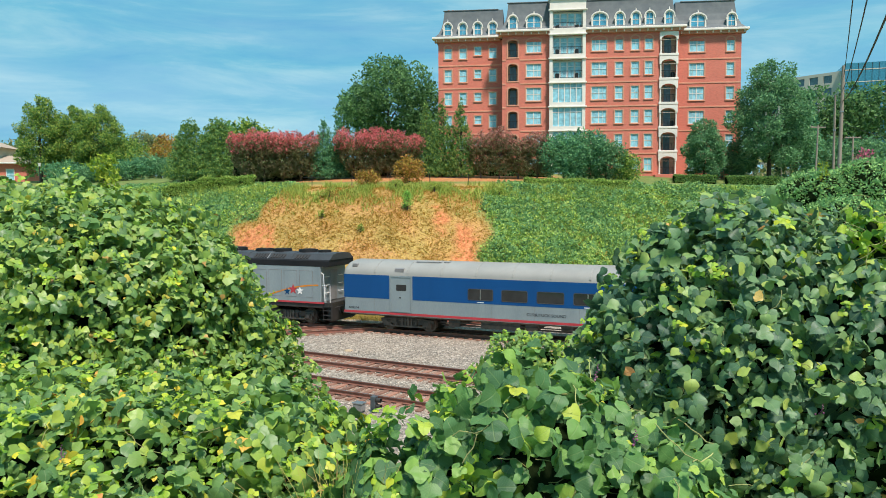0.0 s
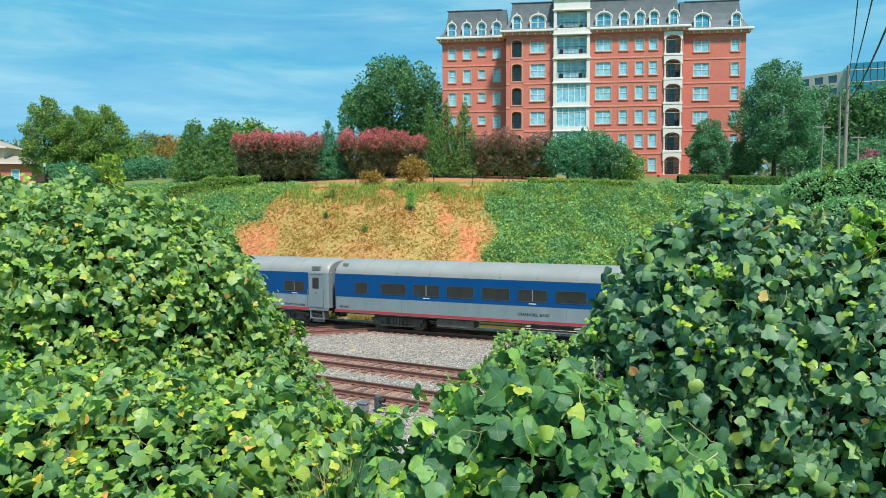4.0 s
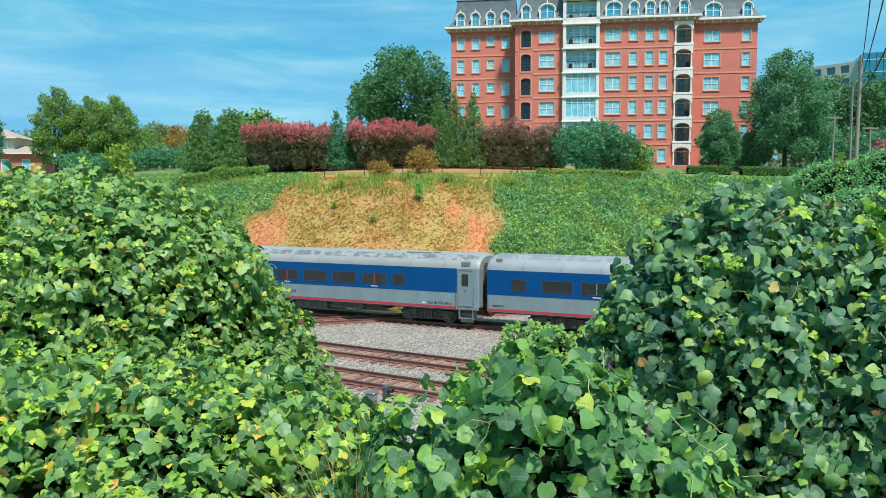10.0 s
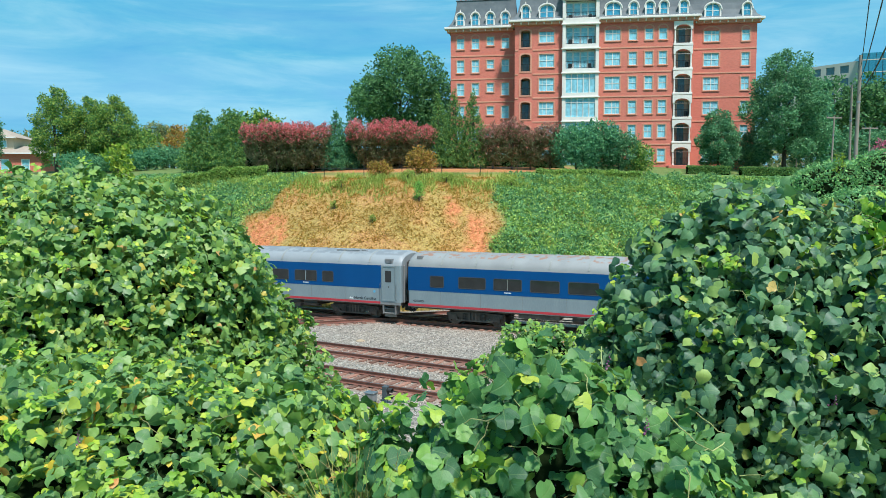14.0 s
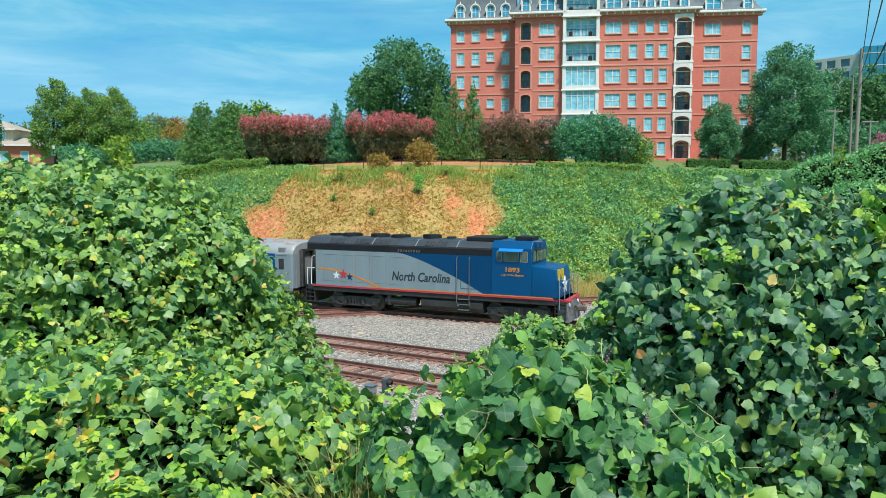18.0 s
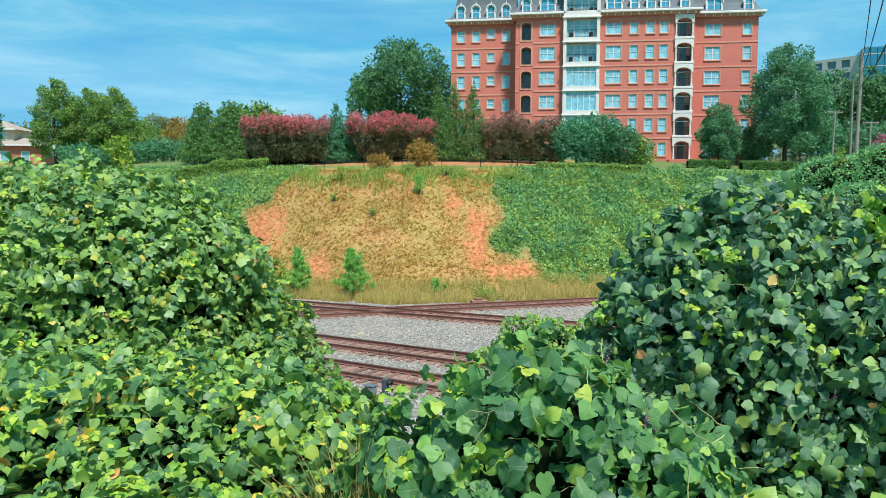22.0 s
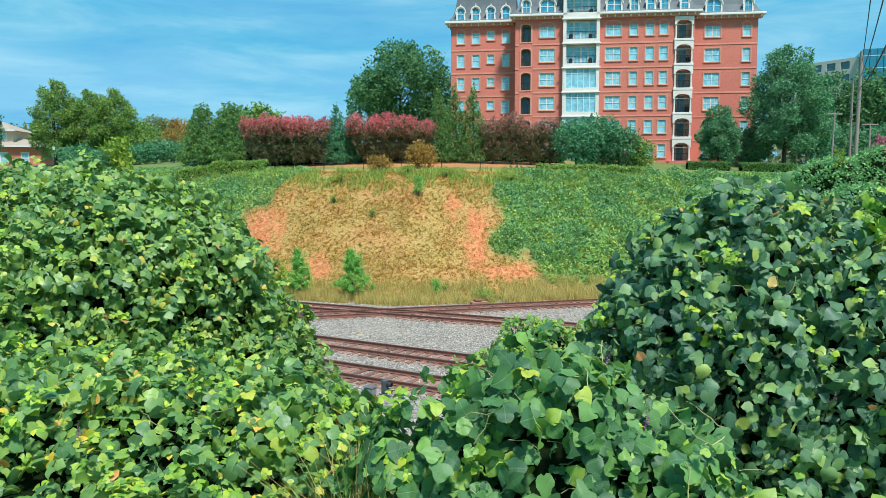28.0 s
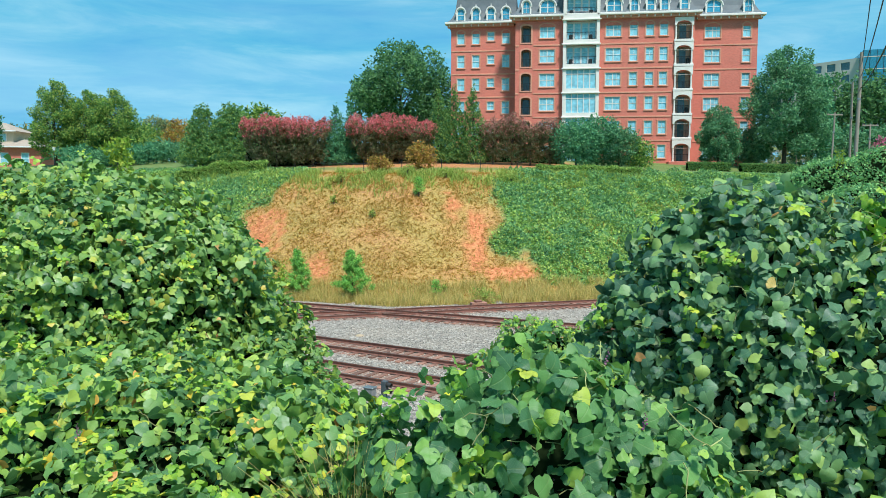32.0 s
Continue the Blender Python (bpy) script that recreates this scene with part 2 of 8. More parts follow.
def roof_mat(name, paint, paint2, worn, lo, hi, stretch, cut):
    """Roof paint worn through in patches along the crown, bay by bay between the ribs."""
    m = mat(name, paint, paint2, 0.9, 0.5, bump=0.04)
    n, l = m.node_tree.nodes, m.node_tree.links
    b = n["Principled BSDF"]
    base = b.inputs["Base Color"].links[0].from_socket
    co, sep = n.new("ShaderNodeTexCoord"), n.new("ShaderNodeSeparateXYZ")
    l.new(co.outputs["Object"], sep.inputs["Vector"])

    def math_(op, a, v=None):
        q = n.new("ShaderNodeMath")
        q.operation = op
        l.new(a, q.inputs[0])
        if v is not None:
            q.inputs[1].default_value = v
        return q

    def span(a, p, q_):
        r = n.new("ShaderNodeMapRange")
        r.interpolation_type = "SMOOTHSTEP"
        r.inputs["From Min"].default_value, r.inputs["From Max"].default_value = p, q_
        l.new(a, r.inputs["Value"])
        return r.outputs["Result"]

    bay = span(math_("PINGPONG", sep.outputs["X"], 1.06).outputs["Value"], 0.08, 0.2)
    mp, nz = n.new("ShaderNodeMapping"), n.new("ShaderNodeTexNoise")
    mp.inputs["Scale"].default_value = stretch
    l.new(co.outputs["Object"], mp.inputs["Vector"])
    l.new(mp.outputs["Vector"], nz.inputs["Vector"])
    nz.inputs["Scale"].default_value, nz.inputs["Detail"].default_value, nz.inputs["Roughness"].default_value = 1.0, 7, 0.62
    hole = span(nz.outputs["Fac"], cut, cut + 0.08)
    out = bay
    for e in (span(sep.outputs["Z"], *lo), span(sep.outputs["Z"], *hi), hole):
        q = n.new("ShaderNodeMath")
        q.operation = "MULTIPLY"
        l.new(out, q.inputs[0])
        l.new(e, q.inputs[1])
        out = q.outputs["Value"]
    mx = n.new("ShaderNodeMix")
    mx.data_type = "RGBA"
    mx.inputs["B"].default_value = (*worn, 1)
    l.new(out, mx.inputs["Factor"])
    l.new(base, mx.inputs["A"])
    l.new(mx.outputs["Result"], b.inputs["Base Color"])
    return m


M["roof_worn"] = roof_mat("worn_patchy_roof_paint", (0.33, 0.325, 0.30), (0.27, 0.27, 0.25), (0.15, 0.15, 0.145), (3.70, 3.80), (4.04, 3.98), (2.0, 2.2, 5.0), 0.45)
M["roof_streaked"] = roof_mat("grey_streaked_roof_paint", (0.32, 0.335, 0.34), (0.26, 0.275, 0.28), (0.215, 0.225, 0.23), (3.84, 3.92), (4.2, 4.1), (2.0, 2.2, 4.0), 0.42)
M["roof_rust"] = roof_mat("rust_stained_roof_paint", (0.32, 0.32, 0.305), (0.25, 0.25, 0.24), (0.32, 0.17, 0.11), (3.80, 3.90), (4.2, 4.1), (2.2, 3.0, 2.0), 0.50)
M["red"] = mat("red_stripe_paint", (0.55, 0.045, 0.06), (0.42, 0.04, 0.05), 1.5, 0.4)
M["orange"] = mat("orange_stripe_paint", (0.72, 0.24, 0.02), (0.6, 0.2, 0.02), 1.5, 0.4)
M["white"] = mat("white_paint", (0.78, 0.78, 0.76), (0.66, 0.66, 0.64), 1.2, 0.5, bump=0.02)
M["yellow"] = mat("yellow_paint", (0.62, 0.43, 0.03), (0.45, 0.32, 0.04), 2.5, 0.5, bump=0.03)
M["black_metal"] = mat("black_grimy_metal", (0.018, 0.018, 0.018), (0.045, 0.040, 0.036), 2.0, 0.6, 0.0, bump=0.08)
M["black_paint"] = mat("black_roof_paint", (0.009, 0.010, 0.011), (0.020, 0.021, 0.023), 1.2, 0.6, 0.0, bump=0.03)
# Greyer than the black band below: the lit upper slope is put into colour.
M["hood_top"] = mat("lit_grey_hood_paint", (0.052, 0.055, 0.06), (0.026, 0.028, 0.030), 0.9, 0.5, bump=0.05, streak=(1, 1, 1))
for k in ("black_paint",):
    M[k].node_tree.nodes["Principled BSDF"].inputs["Specular IOR Level"].default_value = 0.2
M["underframe"] = mat("dirty_underframe_steel", (0.055, 0.050, 0.046), (0.15, 0.12, 0.097), 3.0, 0.8, 0.0, bump=0.2, spread=0.25)
M["steel"] = mat("bare_steel", (0.42, 0.42, 0.42), (0.3, 0.29, 0.28), 3.0, 0.35, 0.8, bump=0.03)
M["text_dark"] = mat("dark_lettering", (0.016, 0.022, 0.032), (0.03, 0.035, 0.045), 3.0, 0.45)
M["glass_dark"] = glass_mat("tinted_train_glass", (0.022, 0.025, 0.026))
M["rail"] = mat("rusty_rail_steel", (0.30, 0.13, 0.09), (0.18, 0.085, 0.065), 4.0, 0.62, 0.35, bump=0.1, spread=0.1)
M["rail_top"] = mat("worn_rail_head", (0.30, 0.24, 0.21), (0.18, 0.12, 0.10), 2.0, 0.4, 0.6, bump=0.04)
M["tie"] = mat("rust_stained_timber", (0.34, 0.15, 0.095), (0.19, 0.11, 0.08), 2.0, 0.9, 0.0, bump=0.4, bscale=14, streak=(1, 5, 5), spread=0.4)
M["rock"] = mat("tan_rock", (0.50, 0.38, 0.24), (0.36, 0.27, 0.18), 4.0, 0.9, bump=0.4)
M["stone"] = mat("grey_ballast_stone", (0.46, 0.395, 0.325), (0.30, 0.26, 0.215), 3.0, 0.9, bump=0.3, spread=0.6)
M["signal"] = mat("faded_black_signal_paint", (0.05, 0.065, 0.075), (0.10, 0.12, 0.13), 4.0, 0.55, 0.2, bump=0.08)
M["lens"] = glass_mat("unlit_signal_lens", (0.02, 0.02, 0.02), 0.1)


# ---------- mesh helpers ----------
def thing(name, label, category, group="", at=None):
    ob = new(name)
    ob.empty_display_size = 0.2
    if at is not None:
        ob.matrix_basis = at
    return tagged(ob, label, category, group)


def mesh_of(name, bm, material):
    me = bpy.data.meshes.new(name)
    bmesh.ops.recalc_face_normals(bm, faces=bm.faces)
    bm.to_mesh(me)
    bm.free()
    for m in material if isinstance(material, (list, tuple)) else [material]:
        me.materials.append(m)
    return me


def part(name, bm, material, parent, label="", at=None):
    me = bm if isinstance(bm, bpy.types.Mesh) else mesh_of(name, bm, material)
    ob = new(name, me)
    ob.parent = parent
    if at is not None:
        ob.matrix_basis = at
    if label:
        ob["label"] = label
    return ob


def smooth(ob, angle=40):
    me = ob.data if hasattr(ob, "data") else ob
    me.polygons.foreach_set("use_smooth", [True] * len(me.polygons))
    me.set_sharp_from_angle(angle=radians(angle))
    return ob


def box(bm, x0, x1, y0, y1, z0, z1, m=None):
    vs = [bm.verts.new((x, y, z)) for x in (x0, x1) for y in (y0, y1) for z in (z0, z1)]
    if m is not None:
        for v in vs:
            v.co = m @ v.co
    for f in ((0, 1, 3, 2), (4, 6, 7, 5), (0, 4, 5, 1), (2, 3, 7, 6), (0, 2, 6, 4), (1, 5, 7, 3)):
        bm.faces.new([vs[i] for i in f])
    return bm


def bbox(x0, x1, y0, y1, z0, z1, bevel=0.02, seg=1):
    bm = box(bmesh.new(), x0, x1, y0, y1, z0, z1)
    if bevel:
        bmesh.ops.bevel(bm, geom=bm.edges[:], offset=bevel, segments=seg, affect="EDGES", profile=0.5)
    return bm


def prism(bm, pts, h0, h1, plane="xz"):
    """A flat outline pushed from h0 to h1 along the third axis."""
    def put(a, b, h):
        return {"xz": (a, h, b), "xy": (a, b, h), "yz": (h, a, b)}[plane]
    lo = [bm.verts.new(put(a, b, h0)) for a, b in pts]
    hi = [bm.verts.new(put(a, b, h1)) for a, b in pts]
    bm.faces.new(lo[::-1])
    bm.faces.new(hi)
    for i in range(len(pts)):
        j = (i + 1) % len(pts)
        bm.faces.new((lo[i], lo[j], hi[j], hi[i]))
    return bm


def rod(bm, a, b, r, r2=None, seg=8, caps=True):
    a, b = Vector(a), Vector(b)
    q = (b - a).to_track_quat("Z", "Y")
    r2 = r if r2 is None else r2
    lo = [bm.verts.new(a + q @ Vector((r * math.cos(k * math.tau / seg), r * math.sin(k * math.tau / seg), 0))) for k in range(seg)]
    hi = [bm.verts.new(b + q @ Vector((r2 * math.cos(k * math.tau / seg), r2 * math.sin(k * math.tau / seg), 0))) for k in range(seg)]
    for k in range(seg):
        j = (k + 1) % seg
        bm.faces.new((lo[k], lo[j], hi[j], hi[k]))
    if caps:
        bm.faces.new(lo[::-1])
        bm.faces.new(hi)
    return bm


def sweep(bm, pts, r, seg=6):
    """A round tube along some points, in one piece."""
    pts = [Vector(p) for p in pts]
    rings = []
    for i, p in enumerate(pts):
        d = (pts[min(i + 1, len(pts) - 1)] - pts[max(i - 1, 0)]).normalized()
        s = d.cross(Vector((0.31, 0.52, 0.80))).normalized()
        u = d.cross(s)
        rings.append([bm.verts.new(p + (s * math.cos(k * math.tau / seg) + u * math.sin(k * math.tau / seg)) * r) for k in range(seg)])
    for a, b in zip(rings[:-1], rings[1:]):
        for k in range(seg):
            bm.faces.new((a[k], a[(k + 1) % seg], b[(k + 1) % seg], b[k]))
    bm.faces.new(rings[0][::-1])
    bm.faces.new(rings[-1])
    return bm


def ring(bm, x0, x1, z0, z1, w, y0, y1):
    """A rectangular frame in the xz plane."""
    box(bm, x0, x1, y0, y1, z0, z0 + w)
    box(bm, x0, x1, y0, y1, z1 - w, z1)
    box(bm, x0, x0 + w, y0, y1, z0 + w, z1 - w)
    box(bm, x1 - w, x1, y0, y1, z0 + w, z1 - w)
    return bm


def lettering(text, size, material, parent, at, name="lettering", label="", shear=0.0, depth=0.004, bold=0.012):
    cu = bpy.data.curves.new(name, "FONT")
    cu.body, cu.size, cu.extrude, cu.shear, cu.offset = text, size, depth, shear, bold * size
    cu.align_x, cu.resolution_u = "CENTER", 3
    tmp = bpy.data.objects.new(name, cu)
    scene.collection.objects.link(tmp)
    me = bpy.data.meshes.new_from_object(tmp.evaluated_get(bpy.context.evaluated_depsgraph_get()))
    bpy.data.objects.remove(tmp)
    me.materials.clear()
    me.materials.append(material)
    return part(name, me, material, parent, label, at)


def wide(ob, metres):
    """Stretch lettering to its true length."""
    ob.scale.x = metres / max(0.01, ob.dimensions.x)
    return ob


# ---------- the lie of the land ----------
def step(a, b, v):
    t = min(1.0, max(0.0, (v - a) / (b - a)))
    return t * t * (3 - 2 * t)


def foot_y(x):
    """Foot of the far bank."""
    d = x + 3.2
    return 47.9 + (0.27 * d if d > 0 else -0.42 * d) + 0.5 * math.exp(-d * d / 30)


def crest_y(x):
    return foot_y(x) + 18.0


def land(x, y):
    if y < 20:
        z = 5.42 - 5.635 * step(2.6, 18.5, y) + 0.12 * noise.noise((x * 0.4, y * 0.4, 3))
        return z
    f, c = foot_y(x), crest_y(x)
    zc = 7.25 + 0.0268 * c
    n = noise.noise((x * 0.16, y * 0.16, 0.5)) * 0.45 + noise.noise((x * 0.6, y * 0.6, 2.5)) * 0.13
    if y < f:
        return -0.215 + 0.03 * noise.noise((x * 0.3, y * 0.3, 9))
    if y < c:
        t = (y - f) / (c - f)
        s = 0.10 * t + 0.90 * step(0.0, 1.08, t) / step(0.0, 1.08, 1.0)
        z = -0.215 + (zc + 0.215) * s + n * math.sin(math.pi * t)
        if 0.1 < t:
            g = max(0.0, noise.noise((x * 0.55, y * 0.55, 33))) + 0.5 * max(0.0, noise.noise((x * 1.4, y * 1.4, 34)))
            z += 0.75 * g * (1 - in_clay(x, y)) * min(1.0, (t - 0.1) * 5) * min(1.0, (1 - t) * 8)
        return z
    t = min(1.0, (y - c) / 21.0)
    return zc + (11.7 - zc) * t


def in_clay(x, y):
    """How far the dry, grassy patch of the bank covers a place, 0 to 1, with a ragged edge."""
    w = noise.noise((x * 0.35, y * 0.35, 7)) * 1.6 + noise.noise((x * 1.3, y * 1.3, 4)) * 0.7
    t = (y - foot_y(x)) / 18.0
    left = float(np.interp(t, (0.2, 0.7, 1.0), (-16.8, -17.2, -13.8))) + 1.2 * w
    right = float(np.interp(t, (0.2, 0.45, 0.72, 0.86, 1.0), (6.8, 4.9, 3.3, 4.6, 7.4))) + 1.5 * w
    if t < 0.16:
        right += (0.16 - t) * 120
        left -= (0.16 - t) * 120
    return step(-0.9, 0.9, x - left) * step(-1.0, 1.0, right - x)


def bare(x, y):
    """Bare red clay."""
    t = (y - foot_y(x)) / 18.0
    w = 0.55 * noise.noise((x * 0.5, y * 0.5, 11)) + 0.5 * noise.noise((x * 1.5, y * 1.5, 12)) + 0.25 * noise.noise((x * 4, y * 4, 13))
    def spot(cx, ct, rx, rt):
        return 1.15 - ((x - cx) / rx) ** 2 - ((t - ct) / rt) ** 2
    v = max(spot(-15.6, 0.50, 2.8, 0.24), spot(-10.0, 0.26, 1.6, 0.12), spot(0.9, 0.70, 1.0, 0.18), spot(2.6, 0.50, 1.3, 0.2), spot(5.2, 0.27, 2.6, 0.09), spot(7.3, 0.42, 0.9, 0.07))
    return 0.92 * step(0.2, 1.15, v + w * 1.7)


def ground_mat():
    m = bpy.data.materials.new("ground_earth_grass_and_ballast")
    m.use_nodes = True
    n, l = m.node_tree.nodes, m.node_tree.links
    b = n["Principled BSDF"]
    b.inputs["Roughness"].default_value = 0.95
    co = n.new("ShaderNodeTexCoord")

    def nz(scale, detail=5):
        t = n.new("ShaderNodeTexNoise")
        t.inputs["Scale"].default_value, t.inputs["Detail"].default_value = scale, detail
        l.new(co.outputs["Object"], t.inputs["Vector"])
        return t.outputs["Fac"]

    def ramp(fac, *stops):
        r = n.new("ShaderNodeValToRGB")
        e = r.color_ramp.elements
        e[0].position, e[0].color = stops[0][0], (*stops[0][1], 1)
        e[1].position, e[1].color = stops[-1][0], (*stops[-1][1], 1)
        for p, c in stops[1:-1]:
            e.new(p).color = (*c, 1)
        l.new(fac, r.inputs["Fac"])
        return r.outputs["Color"]

    def att(name):
        a = n.new("ShaderNodeAttribute")
        a.attribute_name = name
        return a.outputs["Fac"]

    def mixc(f, a, c):
        x = n.new("ShaderNodeMix")
        x.data_type = "RGBA"
        l.new(f, x.inputs["Factor"])
        l.new(a, x.inputs["A"])
        l.new(c, x.inputs["B"])
        return x.outputs["Result"]

    dry = ramp(nz(0.35, 6), (0.36, (0.52, 0.22, 0.085)), (0.47, (0.48, 0.27, 0.08)), (0.62, (0.34, 0.27, 0.065)))
    crumb = ramp(nz(6.0, 7), (0.34, (0.18, 0.10, 0.035)), (0.46, (0.33, 0.195, 0.06)), (0.56, (0.45, 0.285, 0.08)), (0.68, (0.53, 0.375, 0.115)))
    half = n.new("ShaderNodeValue")
    half.outputs[0].default_value = 0.6
    grass = mixc(half.outputs[0], dry, crumb)
    clay = ramp(nz(3.5, 9), (0.34, (0.32, 0.09, 0.035)), (0.5, (0.54, 0.165, 0.06)), (0.66, (0.62, 0.26, 0.11)))
    green = ramp(nz(2.6, 8), (0.36, (0.05, 0.13, 0.045)), (0.52, (0.10, 0.23, 0.06)), (0.68, (0.22, 0.28, 0.07)))
    lawn = ramp(nz(0.5, 8), (0.3, (0.09, 0.15, 0.03)), (0.7, (0.16, 0.21, 0.05)))
    vor = n.new("ShaderNodeTexVoronoi")
    vor.inputs["Scale"].default_value = 10.5
    l.new(co.outputs["Object"], vor.inputs["Vector"])
    sepc = n.new("ShaderNodeSeparateColor")
    l.new(vor.outputs["Color"], sepc.inputs["Color"])
    stones = ramp(sepc.outputs["Red"], (0.0, (0.10, 0.084, 0.068)), (0.45, (0.30, 0.255, 0.205)), (0.85, (0.47, 0.40, 0.325)), (1.0, (0.70, 0.62, 0.52)))
    stain = ramp(nz(0.35, 6), (0.42, (0.33, 0.29, 0.24)), (0.62, (0.44, 0.35, 0.265)))
    st = n.new("ShaderNodeMix")
    st.data_type, st.inputs["Factor"].default_value = "RGBA", 0.3
    l.new(stones, st.inputs["A"])
    l.new(stain, st.inputs["B"])
    rust = ramp(nz(2.5, 5), (0.3, (0.29, 0.15, 0.10)), (0.7, (0.42, 0.25, 0.18)))
    ballast = mixc(att("rust"), st.outputs["Result"], rust)
    c = mixc(att("bare"), grass, clay)
    c = mixc(att("green"), c, green)
    c = mixc(att("lawn"), c, lawn)
    c = mixc(att("ballast"), c, ballast)
    l.new(c, b.inputs["Base Color"])
    bp = n.new("ShaderNodeBump")
    bp.inputs["Strength"].default_value, bp.inputs["Distance"].default_value = 1.0, 0.1
    hm = n.new("ShaderNodeMix")
    l.new(att("ballast"), hm.inputs["Factor"])
    l.new(nz(5.5, 9), hm.inputs["A"])
    l.new(vor.outputs["Distance"], hm.inputs["B"])
    l.new(hm.outputs["Result"], bp.inputs["Height"])
    l.new(bp.outputs["Normal"], b.inputs["Normal"])
    return m


def spaced(lo, hi, d, far):
    v = list(np.arange(lo, hi + d / 2, d))
    a, s = hi, d
    while a < far:
        s *= 1.35
        a += s
        v.append(a)
    a, s = lo, d
    while a > -far:
        s *= 1.35
        a -= s
        v.insert(0, a)
    return [float(q) for q in v]


# the railway lines: a place on the centre line and the turn of the line (clockwise from +x, degrees)
MAIN = (Vector((0.626, 42.42, 0)), 24.25)
LINES = [("main", MAIN[0], 24.25, -120, 55), ("cross", Vector((0, 45.45, 0)), -17.1, -13, 75), ("middle", Vector((0, 31.93, 0)), 29.45, -85, 35), ("near", Vector((-2, 28.43, 0)), 30.0, -80, 33)]


def line_way(turn):
    return Vector((math.cos(radians(turn)), -math.sin(radians(turn)), 0))


def near_rails(x, y):
    d = 9.0
    for _, o, turn, a, b in LINES:
        w = line_way(turn)
        v = Vector((x, y, 0)) - o
        if a < v.dot(w) < b:
            d = min(d, abs(v.x * w.y - v.y * w.x))
    return d


def build_ground():
    xs, ys = spaced(-26.0, 26.0, 0.45, 3500), spaced(18.0, 72.0, 0.45, 4200)
    nx, ny = len(xs), len(ys)
    verts, at = [], {k: [] for k in ("ballast", "bare", "green", "lawn", "rust")}
    for y in ys:
        for x in xs:
            verts.append((x, y, land(x, y)))
            f = foot_y(x)
            w = 0.5 * noise.noise((x * 0.8, y * 0.8, 20))
            bal = step(20.0, 21.2, y + w) * (1 - step(f - 0.5, f + 0.5, y + w))
            at["ballast"].append(bal)
            at["rust"].append(bal * (1 - step(0.9, 1.75, near_rails(x, y) + w * 0.5)) * 0.75)
            on = f <= y <= crest_y(x) + 6
            bed = step(crest_y(x) + 6.0, crest_y(x) + 7.5, y) * (1 - step(84, 87, y)) * step(-24, -22, x) * (1 - step(14, 16, x))
            at["bare"].append(bare(x, y) if on and bed < 0.3 else 0.75 * bed)
            tuft = 1.0 - in_clay(x, y) if on else (1.0 if y < 21 or y > 300 else 0.25)
            at["green"].append(tuft * (1 - bed))
            at["lawn"].append(step(crest_y(x) + 3, crest_y(x) + 6, y) * (1 - step(250, 300, y)) * (1 - 0.9 * bed))
    faces = [(j * nx + i, j * nx + i + 1, (j + 1) * nx + i + 1, (j + 1) * nx + i) for j in range(ny - 1) for i in range(nx - 1)]
    me = bpy.data.meshes.new("ground")
    me.from_pydata(verts, [], faces)
    for k, v in at.items():
        me.attributes.new(k, "FLOAT", "POINT").data.foreach_set("value", v)
    me.materials.append(ground_mat())
    me.polygons.foreach_set("use_smooth", [True] * len(me.polygons))
    return tagged(new("ground", me), "grey ballast bed below a grassy red clay bank and lawn", "ground", kind="structure")


build_ground()


# ---------- railway lines ----------
def rail_profile():
    return [(-0.07, -0.17), (0.07, -0.17), (0.07, -0.155), (0.012, -0.135), (0.012, -0.045), (0.036, -0.035), (0.036, 0.0), (-0.036, 0.0), (-0.036, -0.035), (-0.012, -0.045), (-0.012, -0.135), (-0.07, -0.155)]


def build_line(name, o, turn, a, b, label):
    track = tagged(new("railway_track"), label, "railway track", kind="structure")
    track.matrix_basis = Matrix.Translation(o) @ pose(0, 0, 0, 0, 0, -turn)
    for side in (-0.755, 0.755):
        bm = prism(bmesh.new(), [(side + p, q) for p, q in rail_profile()], a, b, "yz")
        rail = part("rail", bm, [M["rail"], M["rail_top"]], track)
        for f in rail.data.polygons:
            if f.normal.z > 0.9 and f.center.z > -0.01:
                f.material_index = 1
    return track


TRACKS = {}
for nm, o, turn, a, b in LINES:
    TRACKS[nm] = build_line(nm, o, turn, a, b, {"main": "rusty main railway track on timber sleepers", "cross": "rusty railway track crossing the main line", "middle": "rusty through track on grey ballast", "near": "rusty track beside the dwarf signal"}[nm])


# ---------- the train ----------
HALF = 1.525            # half the width of a carriage
CAR = 25.91             # from one carriage to the next
WHEELS = []             # (wheelset, carriage start) for the rolling


def face(side, x, z, out=0.0):
    """A pose on the side wall for lettering: side -1 looks to the cutting's near bank."""
    return pose(x, side * (HALF + out), z, 90, 0, 0) if side < 0 else pose(x, side * (HALF + out), z, 90, 0, 180)


def round_rect(x0, x1, z0, z1, r, seg=3):
    pts = []
    for cx, cz, a0 in ((x1 - r, z1 - r, 0), (x0 + r, z1 - r, 90), (x0 + r, z0 + r, 180), (x1 - r, z0 + r, 270)):
        for k in range(seg + 1):
            a = radians(a0 + 90 * k / seg)
            pts.append((cx + r * math.cos(a), cz + r * math.sin(a)))
    return pts


